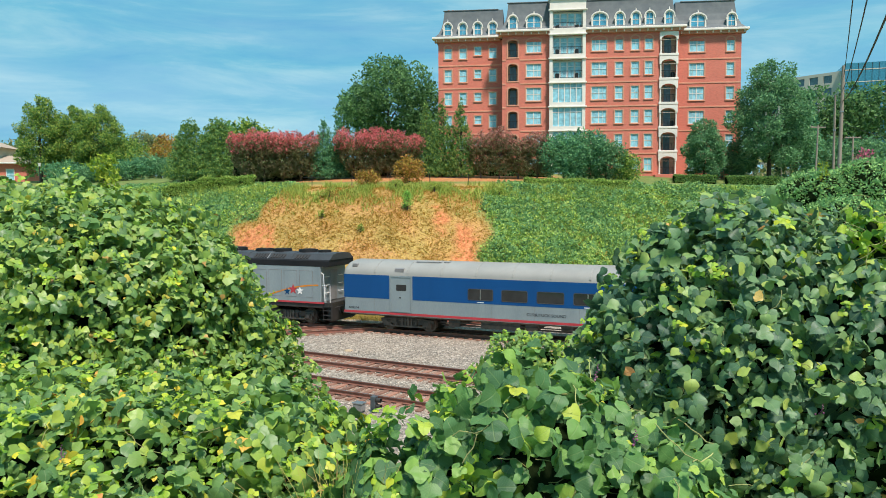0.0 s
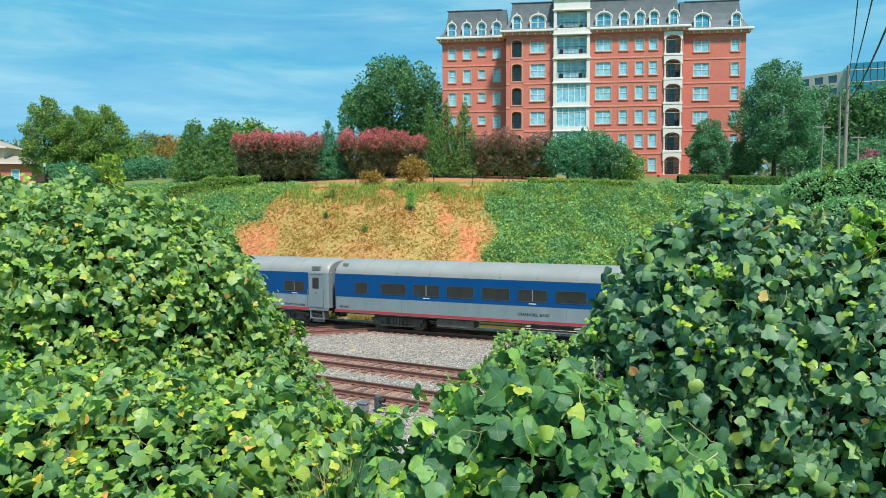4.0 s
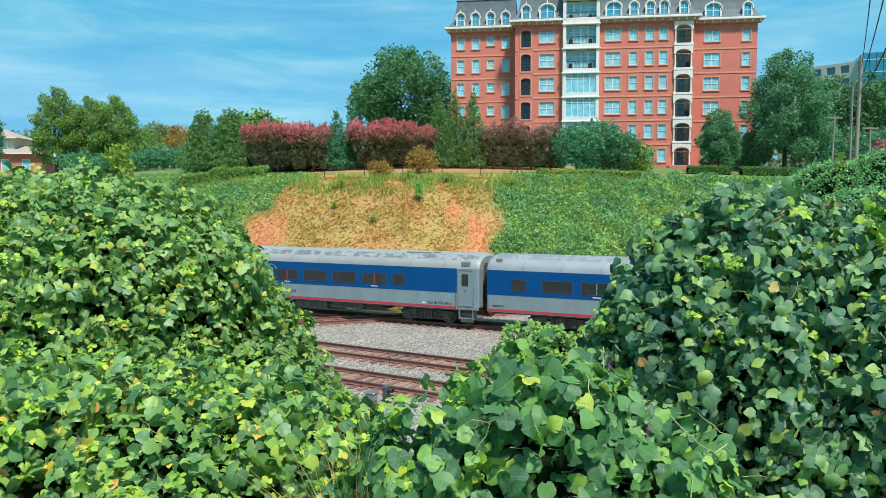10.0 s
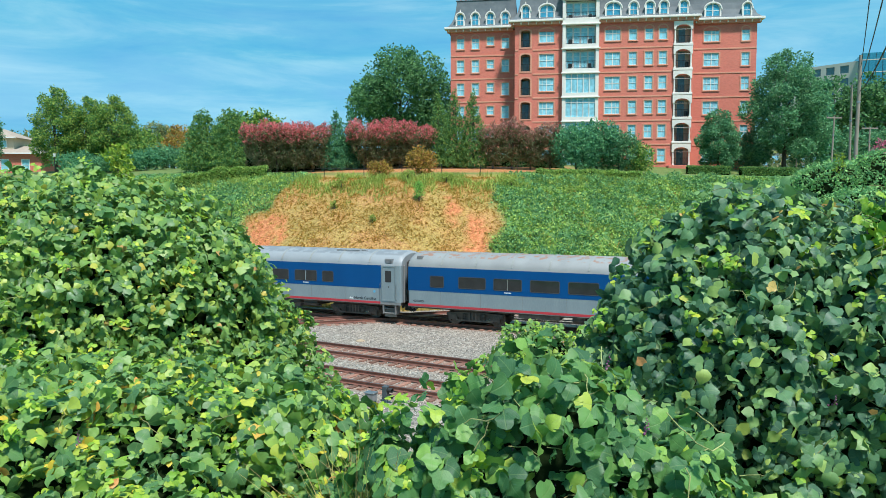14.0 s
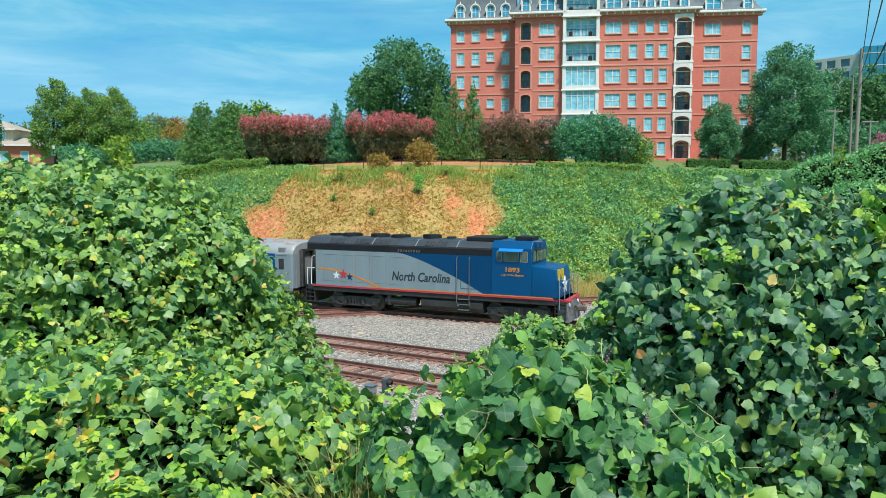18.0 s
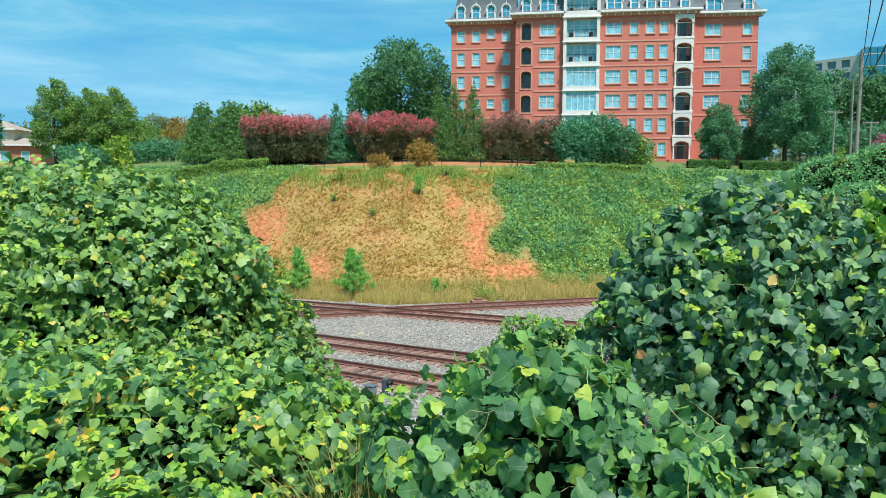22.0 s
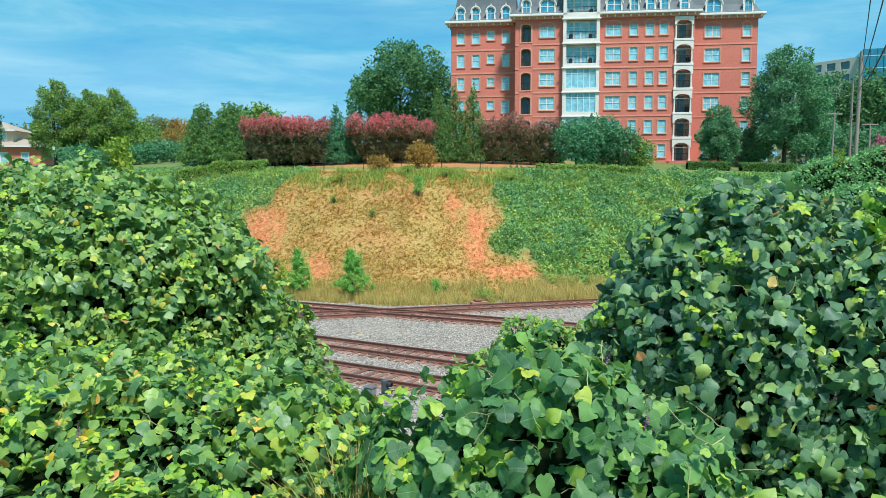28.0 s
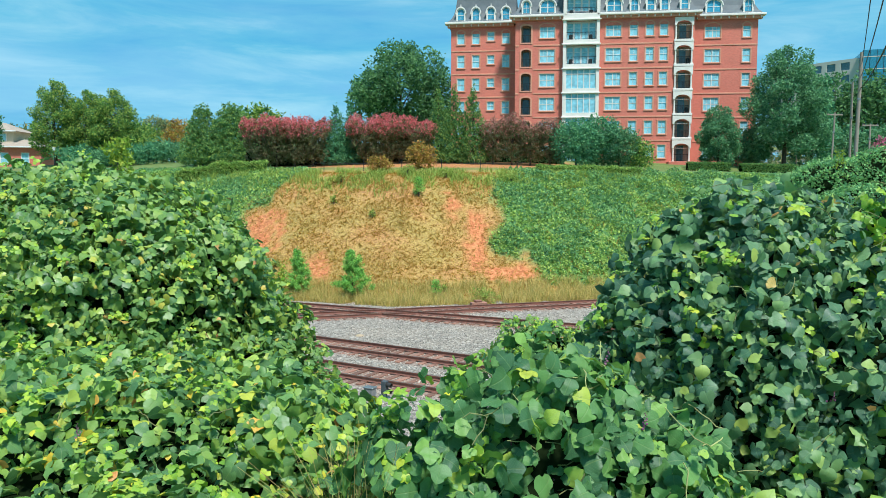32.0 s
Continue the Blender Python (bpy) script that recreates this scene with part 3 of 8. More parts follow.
def hoop(outer, inner, y0, y1):
    """A ring between two outlines of the same count, with thickness."""
    bm = bmesh.new()
    n = len(outer)
    a = [[bm.verts.new((x, y, z)) for x, z in o] for o, y in ((outer, y0), (inner, y0), (outer, y1), (inner, y1))]
    for i in range(n):
        j = (i + 1) % n
        bm.faces.new((a[0][i], a[0][j], a[1][j], a[1][i]))
        bm.faces.new((a[2][i], a[3][i], a[3][j], a[2][j]))
        bm.faces.new((a[0][i], a[2][i], a[2][j], a[0][j]))
        bm.faces.new((a[1][i], a[1][j], a[3][j], a[3][i]))
    return bm


def car_window(car, side, x0, x1, z0, z1, bar=None):
    y = side * HALF
    outer, inner = round_rect(x0, x1, z0, z1, 0.09), round_rect(x0 + 0.035, x1 - 0.035, z0 + 0.035, z1 - 0.035, 0.07)
    win = part("window", hoop(outer, inner, y - side * 0.02, y + side * 0.018), M["gasket"], car)
    part("pane", prism(bmesh.new(), round_rect(x0 + 0.03, x1 - 0.03, z0 + 0.03, z1 - 0.03, 0.07), y - side * 0.02, y + side * 0.010), M["glass_dark"], win)
    if bar:
        mid = (x0 + x1) / 2
        part("mullion", box(bmesh.new(), mid - 0.025, mid + 0.025, y - side * 0.01, y + side * 0.02, z0 + 0.04, z1 - 0.04), M[bar], win)
        part("notice_strip", box(bmesh.new(), mid - 0.21, mid + 0.21, y - side * 0.01, y + side * 0.008, z0 - 0.13, z0 - 0.08), M["white"], win, "white notice strip below the window")
    return win


def car_door(car, side, x0, x1, z0=1.22, z1=3.2, w=(0.2, 0.7), wz=(2.3, 2.98)):
    y = side * HALF
    bm = ring(bmesh.new(), x0 - 0.07, x1 + 0.07, z0 - 0.04, z1 + 0.07, 0.07, y - side * 0.05, y + side * 0.03)
    door = part("door", bm, M["silver"], car)
    part("door_leaf", bbox(x0 + 0.01, x1 - 0.01, min(y - side * 0.06, y + side * 0.008), max(y - side * 0.06, y + side * 0.008), z0, z1, 0.008), M["silver"], door)
    W = x1 - x0
    a, b = x0 + W * w[0], x0 + W * w[1]
    part("pane", prism(bmesh.new(), round_rect(a, b, wz[0], wz[1], 0.05), y - side * 0.03, y + side * 0.014), M["glass_dark"], door)
    part("handle", bbox(x0 + W * 0.42, x0 + W * 0.5, min(y, y + side * 0.02), max(y, y + side * 0.02), 1.98, 2.06, 0.008), M["black_metal"], door)
    return door


def wheelset_mesh(r):
    bm = bmesh.new()
    for s in (-1, 1):
        rod(bm, (0, s * 0.66, 0), (0, s * 0.80, 0), r, seg=24)
        rod(bm, (0, s * 0.63, 0), (0, s * 0.66, 0), r + 0.03, seg=24)
        rod(bm, (0, s * 0.80, 0), (0, s * 0.815, 0), r * 0.82, r * 0.8, seg=24)
        rod(bm, (0, s * 0.8, 0), (0, s * 0.86, 0), 0.12, seg=10)
        for k in range(6):
            a = k * math.tau / 6
            rod(bm, (0.22 * math.cos(a), s * 0.81, 0.22 * math.sin(a)), (0.22 * math.cos(a), s * 0.835, 0.22 * math.sin(a)), 0.035, seg=6)
    rod(bm, (0, -0.7, 0), (0, 0.7, 0), 0.085, seg=10)
    return mesh_of("wheelset", bm, M["underframe"])


def truck_frame(base, r):
    """One side frame of a bogie, with equaliser, springs and axle boxes, seen from the side."""
    bm = bmesh.new()
    h = base / 2
    top = r + 0.26
    pts = [(-h - 0.42, top - 0.02), (-h - 0.42, top - 0.2), (-h - 0.25, top - 0.24), (-h + 0.25, top - 0.24), (-0.55, r - 0.17), (0.55, r - 0.17), (h - 0.25, top - 0.24), (h + 0.25, top - 0.24), (h + 0.42, top - 0.2), (h + 0.42, top - 0.02), (0.5, top + 0.07), (-0.5, top + 0.07)]
    prism(bm, pts, 0.93, 1.06)
    for s in (-1, 1):
        box(bm, s * h - 0.17, s * h + 0.17, 0.86, 1.12, r - 0.16, r + 0.16)
        box(bm, s * h - 0.24, s * h - 0.16, 0.9, 1.09, r - 0.25, top - 0.2)
        box(bm, s * h + 0.16, s * h + 0.24, 0.9, 1.09, r - 0.25, top - 0.2)
        rod(bm, (s * h, 1.12, r), (s * h, 1.15, r), 0.12, seg=10)
        for k in range(5):
            rod(bm, (s * 0.62, 1.12, r - 0.1 + k * 0.07), (s * 0.62, 1.12, r - 0.06 + k * 0.07), 0.1, seg=8)
    prism(bm, [(-h, r - 0.02), (-h + 0.3, r - 0.22), (h - 0.3, r - 0.22), (h, r - 0.02), (h, r + 0.05), (h - 0.34, r - 0.13), (-h + 0.34, r - 0.13), (-h, r + 0.05)], 1.08, 1.12)
    for k in range(4):
        box(bm, -0.35 + 0.2 * k, -0.24 + 0.2 * k, 1.05, 1.13, r - 0.15, r + 0.3)
    rod(bm, (-h + 0.55, 1.1, r + 0.16), (h - 0.5, 1.1, r + 0.16), 0.03, seg=6)
    rod(bm, (-h + 0.62, 0.98, r - 0.05), (-h + 0.62, 0.98, r + 0.3), 0.09, seg=8)
    rod(bm, (h - 0.62, 0.98, r - 0.05), (h - 0.62, 0.98, r + 0.3), 0.09, seg=8)
    return bm


CACHE = {}


def truck(car, x, base, r):
    key = (base, r)
    if key not in CACHE:
        fl = mesh_of("side_frame", truck_frame(base, r), M["underframe"])
        bm = bmesh.new()
        bm.from_mesh(fl)
        bmesh.ops.scale(bm, vec=(1, -1, 1), verts=bm.verts[:])
        CACHE[key] = (fl, mesh_of("side_frame", bm, M["underframe"]), wheelset_mesh(r), mesh_of("bolster", bbox(-0.3, 0.3, -1.0, 1.0, r + 0.02, r + 0.34, 0.03), M["underframe"]))
    far, near, ws, bol = CACHE[key]
    t = new("truck", mesh_of("truck", bbox(-base / 2 - 0.3, base / 2 + 0.3, -0.55, 0.55, r + 0.1, r + 0.3, 0.03), M["underframe"]))
    t.parent = car
    t.matrix_basis = pose(x, 0, 0)
    part("side_frame", far, None, t)
    part("side_frame", near, None, t)
    part("bolster", bol, None, t)
    for s in (-1, 1):
        w = part("wheelset", ws, None, t, "", pose(s * base / 2, 0, r))
        WHEELS.append((w, s * base / 2, r, car))


ROOF_YZ = [(-HALF, 3.28), (-1.50, 3.44), (-1.42, 3.62), (-1.25, 3.80), (-1.0, 3.94), (-0.7, 4.04), (-0.35, 4.10), (0.0, 4.12)]
ROOF_YZ = ROOF_YZ + [(-y, z) for y, z in ROOF_YZ[-2::-1]]


def roof_shell(x0, x1):
    bm = bmesh.new()
    n = len(ROOF_YZ)
    stops = [(x0, 0.95, 0.80), (x0 + 0.1, 0.985, 0.94), (x0 + 0.3, 1.0, 1.0)]
    xs = stops + [(x0 + 0.42 + (x1 - x0 - 0.84) * k / 12, 1, 1) for k in range(1, 12)] + [(x1 - 0.3, 1, 1), (x1 - 0.1, 0.985, 0.94), (x1, 0.95, 0.80)]
    rows = [[bm.verts.new((x, y * sy, 3.28 + (z - 3.28) * sz)) for y, z in ROOF_YZ] for x, sy, sz in xs]
    for a, b in zip(rows[:-1], rows[1:]):
        for i in range(n - 1):
            bm.faces.new((a[i], b[i], b[i + 1], a[i + 1]))
    bm.faces.new(rows[0])
    bm.faces.new(rows[-1][::-1])
    return bm


def roof_rib(x):
    bm = bmesh.new()
    for i in range(1, len(ROOF_YZ) - 2):
        (y0, z0), (y1, z1) = ROOF_YZ[i], ROOF_YZ[i + 1]
        vs = [bm.verts.new((x + dx, y * k, 3.28 + (z - 3.28) * k)) for dx in (-0.04, 0.04) for y, z, k in ((y0, z0, 1.0), (y1, z1, 1.0), (y1, z1, 1.02), (y0, z0, 1.02))]
        for f in ((0, 1, 2, 3), (4, 7, 6, 5), (3, 2, 6, 7)):
            bm.faces.new([vs[i] for i in f])
    return bm


M["gasket"] = mat("dark_window_gasket", (0.035, 0.04, 0.045), (0.06, 0.065, 0.07), 4.0, 0.6, bump=0.05)
M["fold"] = mat("grimy_rubber", (0.10, 0.095, 0.09), (0.05, 0.047, 0.045), 3.0, 0.8, bump=0.15)


def build_carriage(a0, name, number, kind, roof, label, bar="silver", yellow=(), ribs=True):
    car = thing("railway_carriage", label, "railway carriage", "carriages of the passing train")
    L = 25.46
    body = bmesh.new()
    box(body, 0, L, -HALF + 0.003, HALF - 0.003, 1.12, 3.28)
    bmesh.ops.bevel(body, geom=[e for e in body.edges if abs(e.verts[0].co.z - e.verts[1].co.z) > 1], offset=0.12, segments=3, affect="EDGES", profile=0.5)
    part("body", body, M["silver"], car)
    smooth(part("roof", roof_shell(0.0, L), M[roof], car), 35)
    if ribs:
        rib = mesh_of("roof_rib", roof_rib(0), M["roof_clean"])
        for k in range(1, 12):
            part("roof_rib", rib, None, car, "", pose(k * 2.12, 0, 0))
    part("underframe", bbox(0.3, L - 0.3, -1.35, 1.35, 0.86, 1.02, 0.03), M["underframe"], car)
    for s in (-1, 1):
        y0, y1 = sorted((s * (HALF - 0.01), s * (HALF + 0.004)))
        doors = [(24.24, 25.05)] if kind == "coach" else [(3.19, 4.46), (24.14, 25.05)]
        ends = [0.02] + [v for d in doors for v in (d[0] - 0.12, d[1] + 0.12)] + [L - 0.14]
        for i in range(0, len(ends), 2):
            if ends[i + 1] - ends[i] > 0.25:
                part("blue_band", box(bmesh.new(), ends[i], ends[i + 1], y0, y1, 1.91, 3.29), M["blue"], car, "blue painted band")
        part("red_stripe", box(bmesh.new(), 0.02, L - (1.4 if kind == "coach" else 1.45), y0, y1 + (0.004 if s > 0 else 0), 1.0, 1.13), M["red"], car, "red stripe along the sill")
        part("sill", box(bmesh.new(), 0.01, L - 0.02, *sorted((s * (HALF - 0.05), s * (HALF - 0.004))), 0.96, 1.125), M["end_grey"], car)
        if kind == "coach":
            car_window(car, s, 1.42, 2.30, 2.14, 2.81)
            for k in range(8):
                x = 3.2 + 2.105 * k
                car_window(car, s, x, x + 1.65, 2.15, 2.82, bar if k in (1, 4, 7) else None)
            car_window(car, s, 19.98, 20.80, 2.15, 2.82)
        else:
            for x0, x1, d in ((8.0, 9.5, 1), (9.98, 11.46, 0), (11.97, 13.47, 0), (13.96, 15.5, 1), (22.22, 23.74, 1)):
                car_window(car, s, x0, x1, 2.08, 2.73, "steel" if d else None)
            car_door(car, s, 3.19, 4.46, w=(0.27, 0.78), wz=(2.42, 2.78))
            for k, (w, dz) in enumerate(((0.32, 0.12), (0.42, 0.0), (1.2, 0.02))):
                part("painted_mark", prism(bmesh.new(), round_rect(19.05 + 0.3 * k, 19.05 + 0.3 * k + w, 2.36 + dz, 2.52 + dz, 0.05), *sorted((s * HALF, s * (HALF + 0.008)))), M["white"], car, "white painted safety mark")
            part("roof_vent", bbox(3.42, 4.0, *sorted((s * 1.30, s * 1.49)), 3.50, 3.72, 0.015), M["end_grey"], car)
        seam = mesh_of("panel_seam", box(bmesh.new(), -0.009, 0.009, *sorted((s * (HALF - 0.01), s * (HALF + 0.001))), 1.14, 1.90), M["end_grey"])
        for k in range(9):
            part("panel_seam", seam, None, car, "", pose(2.1 + 2.44 * k, 0, 0))
        dx = 24.24 if kind == "coach" else 24.14
        car_door(car, s, dx, 25.05)
        part("hood_vent", bbox(dx + 0.12, 24.92, *sorted((s * 1.22, s * 1.51)), 3.40, 3.70, 0.02), M["end_grey"], car)
        lou = bmesh.new()
        for k in range(4):
            box(lou, dx + 0.2, 24.84, *sorted((s * 1.50, s * 1.53)), 3.44 + 0.06 * k, 3.475 + 0.06 * k)
        part("vent_louvres", lou, M["end_grey"], car)
        st = bmesh.new()
        for k in range(3):
            box(st, dx + 0.02, 25.03, *sorted((s * (0.95 + 0.17 * k), s * (1.2 + 0.15 * k))), 0.94 - 0.25 * k, 0.98 - 0.25 * k)
            box(st, dx + 0.02, 25.03, *sorted((s * (0.93 + 0.17 * k), s * (0.96 + 0.17 * k))), 0.72 - 0.25 * k, 0.98 - 0.25 * k)
        box(st, dx - 0.02, dx + 0.02, *sorted((s * 0.9, s * HALF)), 0.4, 1.1)
        box(st, 25.03, 25.07, *sorted((s * 0.9, s * HALF)), 0.4, 1.1)
        part("boarding_steps", st, M["end_grey"], car)
        wide(lettering(name, 0.22, M["text_dark"], car, face(s, 12.5, 1.38, 0.0), "name_lettering"), 0.145 * len(name))
        wide(lettering("North Carolina", 0.24, M["text_dark"], car, face(s, 23.0, 1.20, 0.0), "state_lettering", shear=0.15), 1.5)
        wide(lettering(number, 0.18, M["text_dark"], car, face(s, 0.68, 1.24, 0.0), "number_lettering"), 0.70)
        part("mountain_mark", prism(bmesh.new(), [(21.9, 1.2), (22.2, 1.2), (22.13, 1.3), (22.05, 1.26), (22.0, 1.33)], *sorted((s * (HALF - 0.01), s * (HALF + 0.004)))), M["white"], car, "white mountain mark")
        part("round_sticker", prism(bmesh.new(), [(23.66 + 0.08 * math.cos(k), 1.72 + 0.08 * math.sin(k)) for k in np.arange(0, 6.28, 0.5)], *sorted((s * (HALF - 0.01), s * (HALF + 0.005)))), M["lightblue"], car, "pale blue access sticker")
        for hx in (dx - 0.16, 25.14):
            h = bmesh.new()
            sweep(h, [(hx, s * HALF, 1.25), (hx, s * (HALF + 0.06), 1.3), (hx, s * (HALF + 0.06), 2.2), (hx, s * HALF, 2.25)], 0.014)
            part("grab_rail", h, M["steel"], car)
    # roof fittings
    for x0, x1, y0, y1 in ((20.6, 22.1, -0.75, -0.2), (22.3, 22.65, -0.7, -0.3)):
        z = 4.0 if y0 < -0.6 else 4.04
        if kind != "coach":
            x0, x1 = x0 - 16.1, x1 - 16.1
        fr = bmesh.new()
        for (p, q), (p2, q2) in (((x0, y0), (x1, y0)), ((x1, y0), (x1, y1)), ((x1, y1), (x0, y1)), ((x0, y1), (x0, y0))):
            rod(fr, (p, q, z + 0.08), (p2, q2, z + 0.08), 0.03, seg=6)
        part("roof_hatch", fr if x1 - x0 > 1 else bbox(x0, x1, y0, y1, z - 0.02, z + 0.13, 0.02), M["end_grey"], car)
    part("roof_cowl", bbox(0.5, 0.85, -1.35, -1.15, 3.72, 3.92, 0.02), M["end_grey"], car)
    # ends: diaphragm, coupler, hoses
    for x, d in ((0.0, -1), (L, 1)):
        ring_bm = bmesh.new()
        box(ring_bm, *sorted((x, x + d * 0.2)), -0.62, -0.48, 1.2, 3.4)
        box(ring_bm, *sorted((x, x + d * 0.2)), 0.48, 0.62, 1.2, 3.4)
        box(ring_bm, *sorted((x, x + d * 0.2)), -0.62, 0.62, 3.4, 3.55)
        part("diaphragm", ring_bm, M["black_metal"], car)
        for k in range(3):
            xr = x + d * (0.03 + 0.065 * k)
            for yy in (-0.70, 0.70):
                part("diaphragm_fold", bbox(xr - 0.014, xr + 0.014, yy - 0.09, yy + 0.09, 1.15, 3.5, 0.008), M["fold"], car, "grimy ribbed rubber fold")
        for yy in (-1.2, 1.2):
            part("end_post", bbox(*sorted((x, x + d * 0.09)), yy - 0.05, yy + 0.05, 1.1, 3.3, 0.02), M["end_grey"], car)
        part("end_door", bbox(*sorted((x, x + d * 0.03)), -0.42, 0.42, 1.2, 3.3, 0.01), M["end_grey"], car)
        cp = bbox(*sorted((x - d * 0.3, x + d * 0.22)), -0.14, 0.14, 0.72, 0.98, 0.04)
        part("coupler", cp, M["underframe"], car)
        for k, yy in enumerate((-0.5, -0.3, 0.35)):
            hz = sweep(bmesh.new(), [(x - d * 0.1, yy, 0.95), (x, yy, 0.6 + 0.05 * k), (x + d * 0.16, yy, 0.48 + 0.06 * k), (x + d * 0.22, yy, 0.6 + 0.05 * k)], 0.03)
            part("air_hose", hz, M["black_metal"], car)
    truck(car, 4.0, 2.6, 0.46)
    truck(car, 22.0, 2.6, 0.46)
    rnd = random.Random(int(number))
    x = 6.7
    while x < 18.8:
        w = rnd.choice((0.7, 1.1, 1.6, 2.3))
        w = min(w, 19.4 - x)
        z0 = rnd.uniform(0.42, 0.66)
        isy = any(p < x + w / 2 < q for p, q in yellow)
        part("equipment_box", bbox(x, x + w, -rnd.uniform(1.2, 1.36), 1.28, z0, 0.9, 0.03), M["yellow"] if isy else M["underframe"], car, "yellow equipment box" if isy else "")
        x += w + rnd.choice((0.25, 0.7, 1.3))
    pipes = bmesh.new()
    rod(pipes, (6.2, -1.3, 0.72), (19.6, -1.3, 0.72), 0.035, seg=6)
    rod(pipes, (6.2, -1.05, 0.55), (19.6, -1.05, 0.55), 0.05, seg=6)
    part("pipework", pipes, M["underframe"], car)
    return (car, a0, 1)


M["lightblue"] = mat("pale_blue_sticker", (0.12, 0.42, 0.62), (0.1, 0.36, 0.55), 3, 0.4)


def star(cx, cz, r):
    return [(cx + (r if k % 2 == 0 else r * 0.42) * math.sin(k * math.pi / 5), cz + (r if k % 2 == 0 else r * 0.42) * math.cos(k * math.pi / 5)) for k in range(10)]


# Opaque panes, lightened to stand for the light seen through the cab.
M["glass_cab"] = glass_mat("lightened_greenish_cab_glass", (0.10, 0.13, 0.11))


def build_loco(a0, direction, label):
    lo = thing("locomotive", label, "locomotive", "locomotives of the passing train")
    W = 1.47
    # frame
    part("frame", bbox(-0.1, 16.3, -1.42, 1.42, 1.1, 1.46, 0.03), M["black_metal"], lo)
    # hood: upright sides, black shoulders, dark roof
    part("hood", bbox(0.55, 12.15, -W, W, 1.46, 3.68, 0.02), M["silver"], lo)
    bm = prism(bmesh.new(), [(-W - 0.01, 3.66), (W + 0.01, 3.66), (W + 0.01, 4.0), (1.41, 4.08), (-1.41, 4.08), (-W - 0.01, 4.0)], -0.05, 12.15, "yz")
    part("hood_shoulder", bm, M["black_paint"], lo, "black upper hood")
    bm = prism(bmesh.new(), [(-1.41, 4.07), (1.41, 4.07), (0.98, 4.40), (0.4, 4.47), (-0.4, 4.47), (-0.98, 4.40)], -0.1, 12.1, "yz")
    part("hood_roof", bm, M["hood_top"], lo, "hood roof, its grey lightened for the lit top")
    for k, x in enumerate((2.7, 4.5, 6.1, 7.4, 8.8, 10.0)):
        part("roof_seam", prism(bmesh.new(), [(-1.42, 4.075), (1.42, 4.075), (0.99, 4.41), (0.4, 4.48), (-0.4, 4.48), (-0.99, 4.41)], x, x + 0.05, "yz"), M["end_grey"] if k % 2 else M["black_metal"], lo)
    for s in (-1, 1):
        gv = bmesh.new()
        for k in range(9):
            box(gv, 6.3 + 0.17 * k, 6.4 + 0.17 * k, *sorted((s * (W + 0.005), s * (W + 0.03))), 3.7, 3.84)
        part("side_grille", gv, M["underframe"], lo)
        def ys(a, b):
            return sorted((s * (W + a), s * (W + b)))
        curve = [(6.3 + 5.4 * t, 3.66 - 2.16 * (0.25 * t + 0.75 * t ** 1.45)) for t in np.linspace(0, 1, 14)]
        part("blue_panel", prism(bmesh.new(), curve + [(12.16, 1.5), (12.16, 3.66)], *ys(-0.01, 0.004)), M["blue_dark"], lo, "blue paint sweeping down the hood")
        part("red_stripe", box(bmesh.new(), 0.3, 15.7, *ys(-0.02, 0.012), 1.38, 1.48), M["red"], lo)
        part("orange_stripe", box(bmesh.new(), 4.2, 15.65, *ys(-0.02, 0.008), 1.48, 1.53), M["orange"], lo)
        for k in range(9):
            x = 1.1 + 1.15 * k
            if 6.0 < x < 9.6:
                continue
            part("access_door", hoop(round_rect(x, x + 0.98, 1.75, 3.4, 0.03, 2), round_rect(x + 0.02, x + 0.96, 1.77, 3.38, 0.025, 2), *ys(-0.005, 0.010)), M["end_grey"] if x < 7.0 else M["blue_dark"], lo)
        for x0, x1, n in ((1.5, 2.6, 5), (3.3, 4.4, 5), (4.6, 5.7, 5), (8.0, 9.4, 6)):
            g = bmesh.new()
            for k in range(n):
                xa = x0 + (x1 - x0) * k / n
                box(g, xa, xa + (x1 - x0) / n * 0.6, -0.02, 0.03, 0.0, 0.36, Matrix.Translation((0, s * 1.36, 4.12)) @ pose(0, 0, 0, s * 52, 0, 0))
            part("intake_grille", g, M["black_metal"], lo)
        sw = [(0.7 + 4.4 * t, 2.56 - 0.05 * t - 0.95 * t * t * (1.25 - 0.25 * t)) for t in np.linspace(0, 1, 16)]
        lowr = [(x, z - 0.09) for x, z in sw[::-1]]
        part("orange_swoosh", prism(bmesh.new(), sw + lowr, *ys(-0.01, 0.008)), M["orange"], lo)
        for cx, cz, r, c in ((2.05, 2.12, 0.27, "white"), (2.55, 2.2, 0.33, "red"), (3.0, 2.06, 0.25, "blue_dark")):
            part("star", prism(bmesh.new(), star(cx, cz, r), *ys(-0.01, 0.014)), M[c], lo)
        at = pose(7.75, s * W, 2.02, 90, 0, 0 if s < 0 else 180)
        wide(lettering("North Carolina", 0.74, M["text_dark"], lo, at, "state_lettering", shear=0.2, depth=0.007, bold=0.02), 3.75)
        at = pose(13.35, s * (W + 0.0), 2.82, 90, 0, 0 if s < 0 else 180)
        wide(lettering("1893", 0.36, M["orange"], lo, at, "number_lettering", depth=0.012), 0.8)
        at = pose(13.35, s * (W + 0.0), 2.6, 90, 0, 0 if s < 0 else 180)
        wide(lettering("City of Burlington", 0.16, M["orange"], lo, at, "town_lettering", shear=0.3, depth=0.012), 1.3)
        # side ladder and steps
        h = bmesh.new()
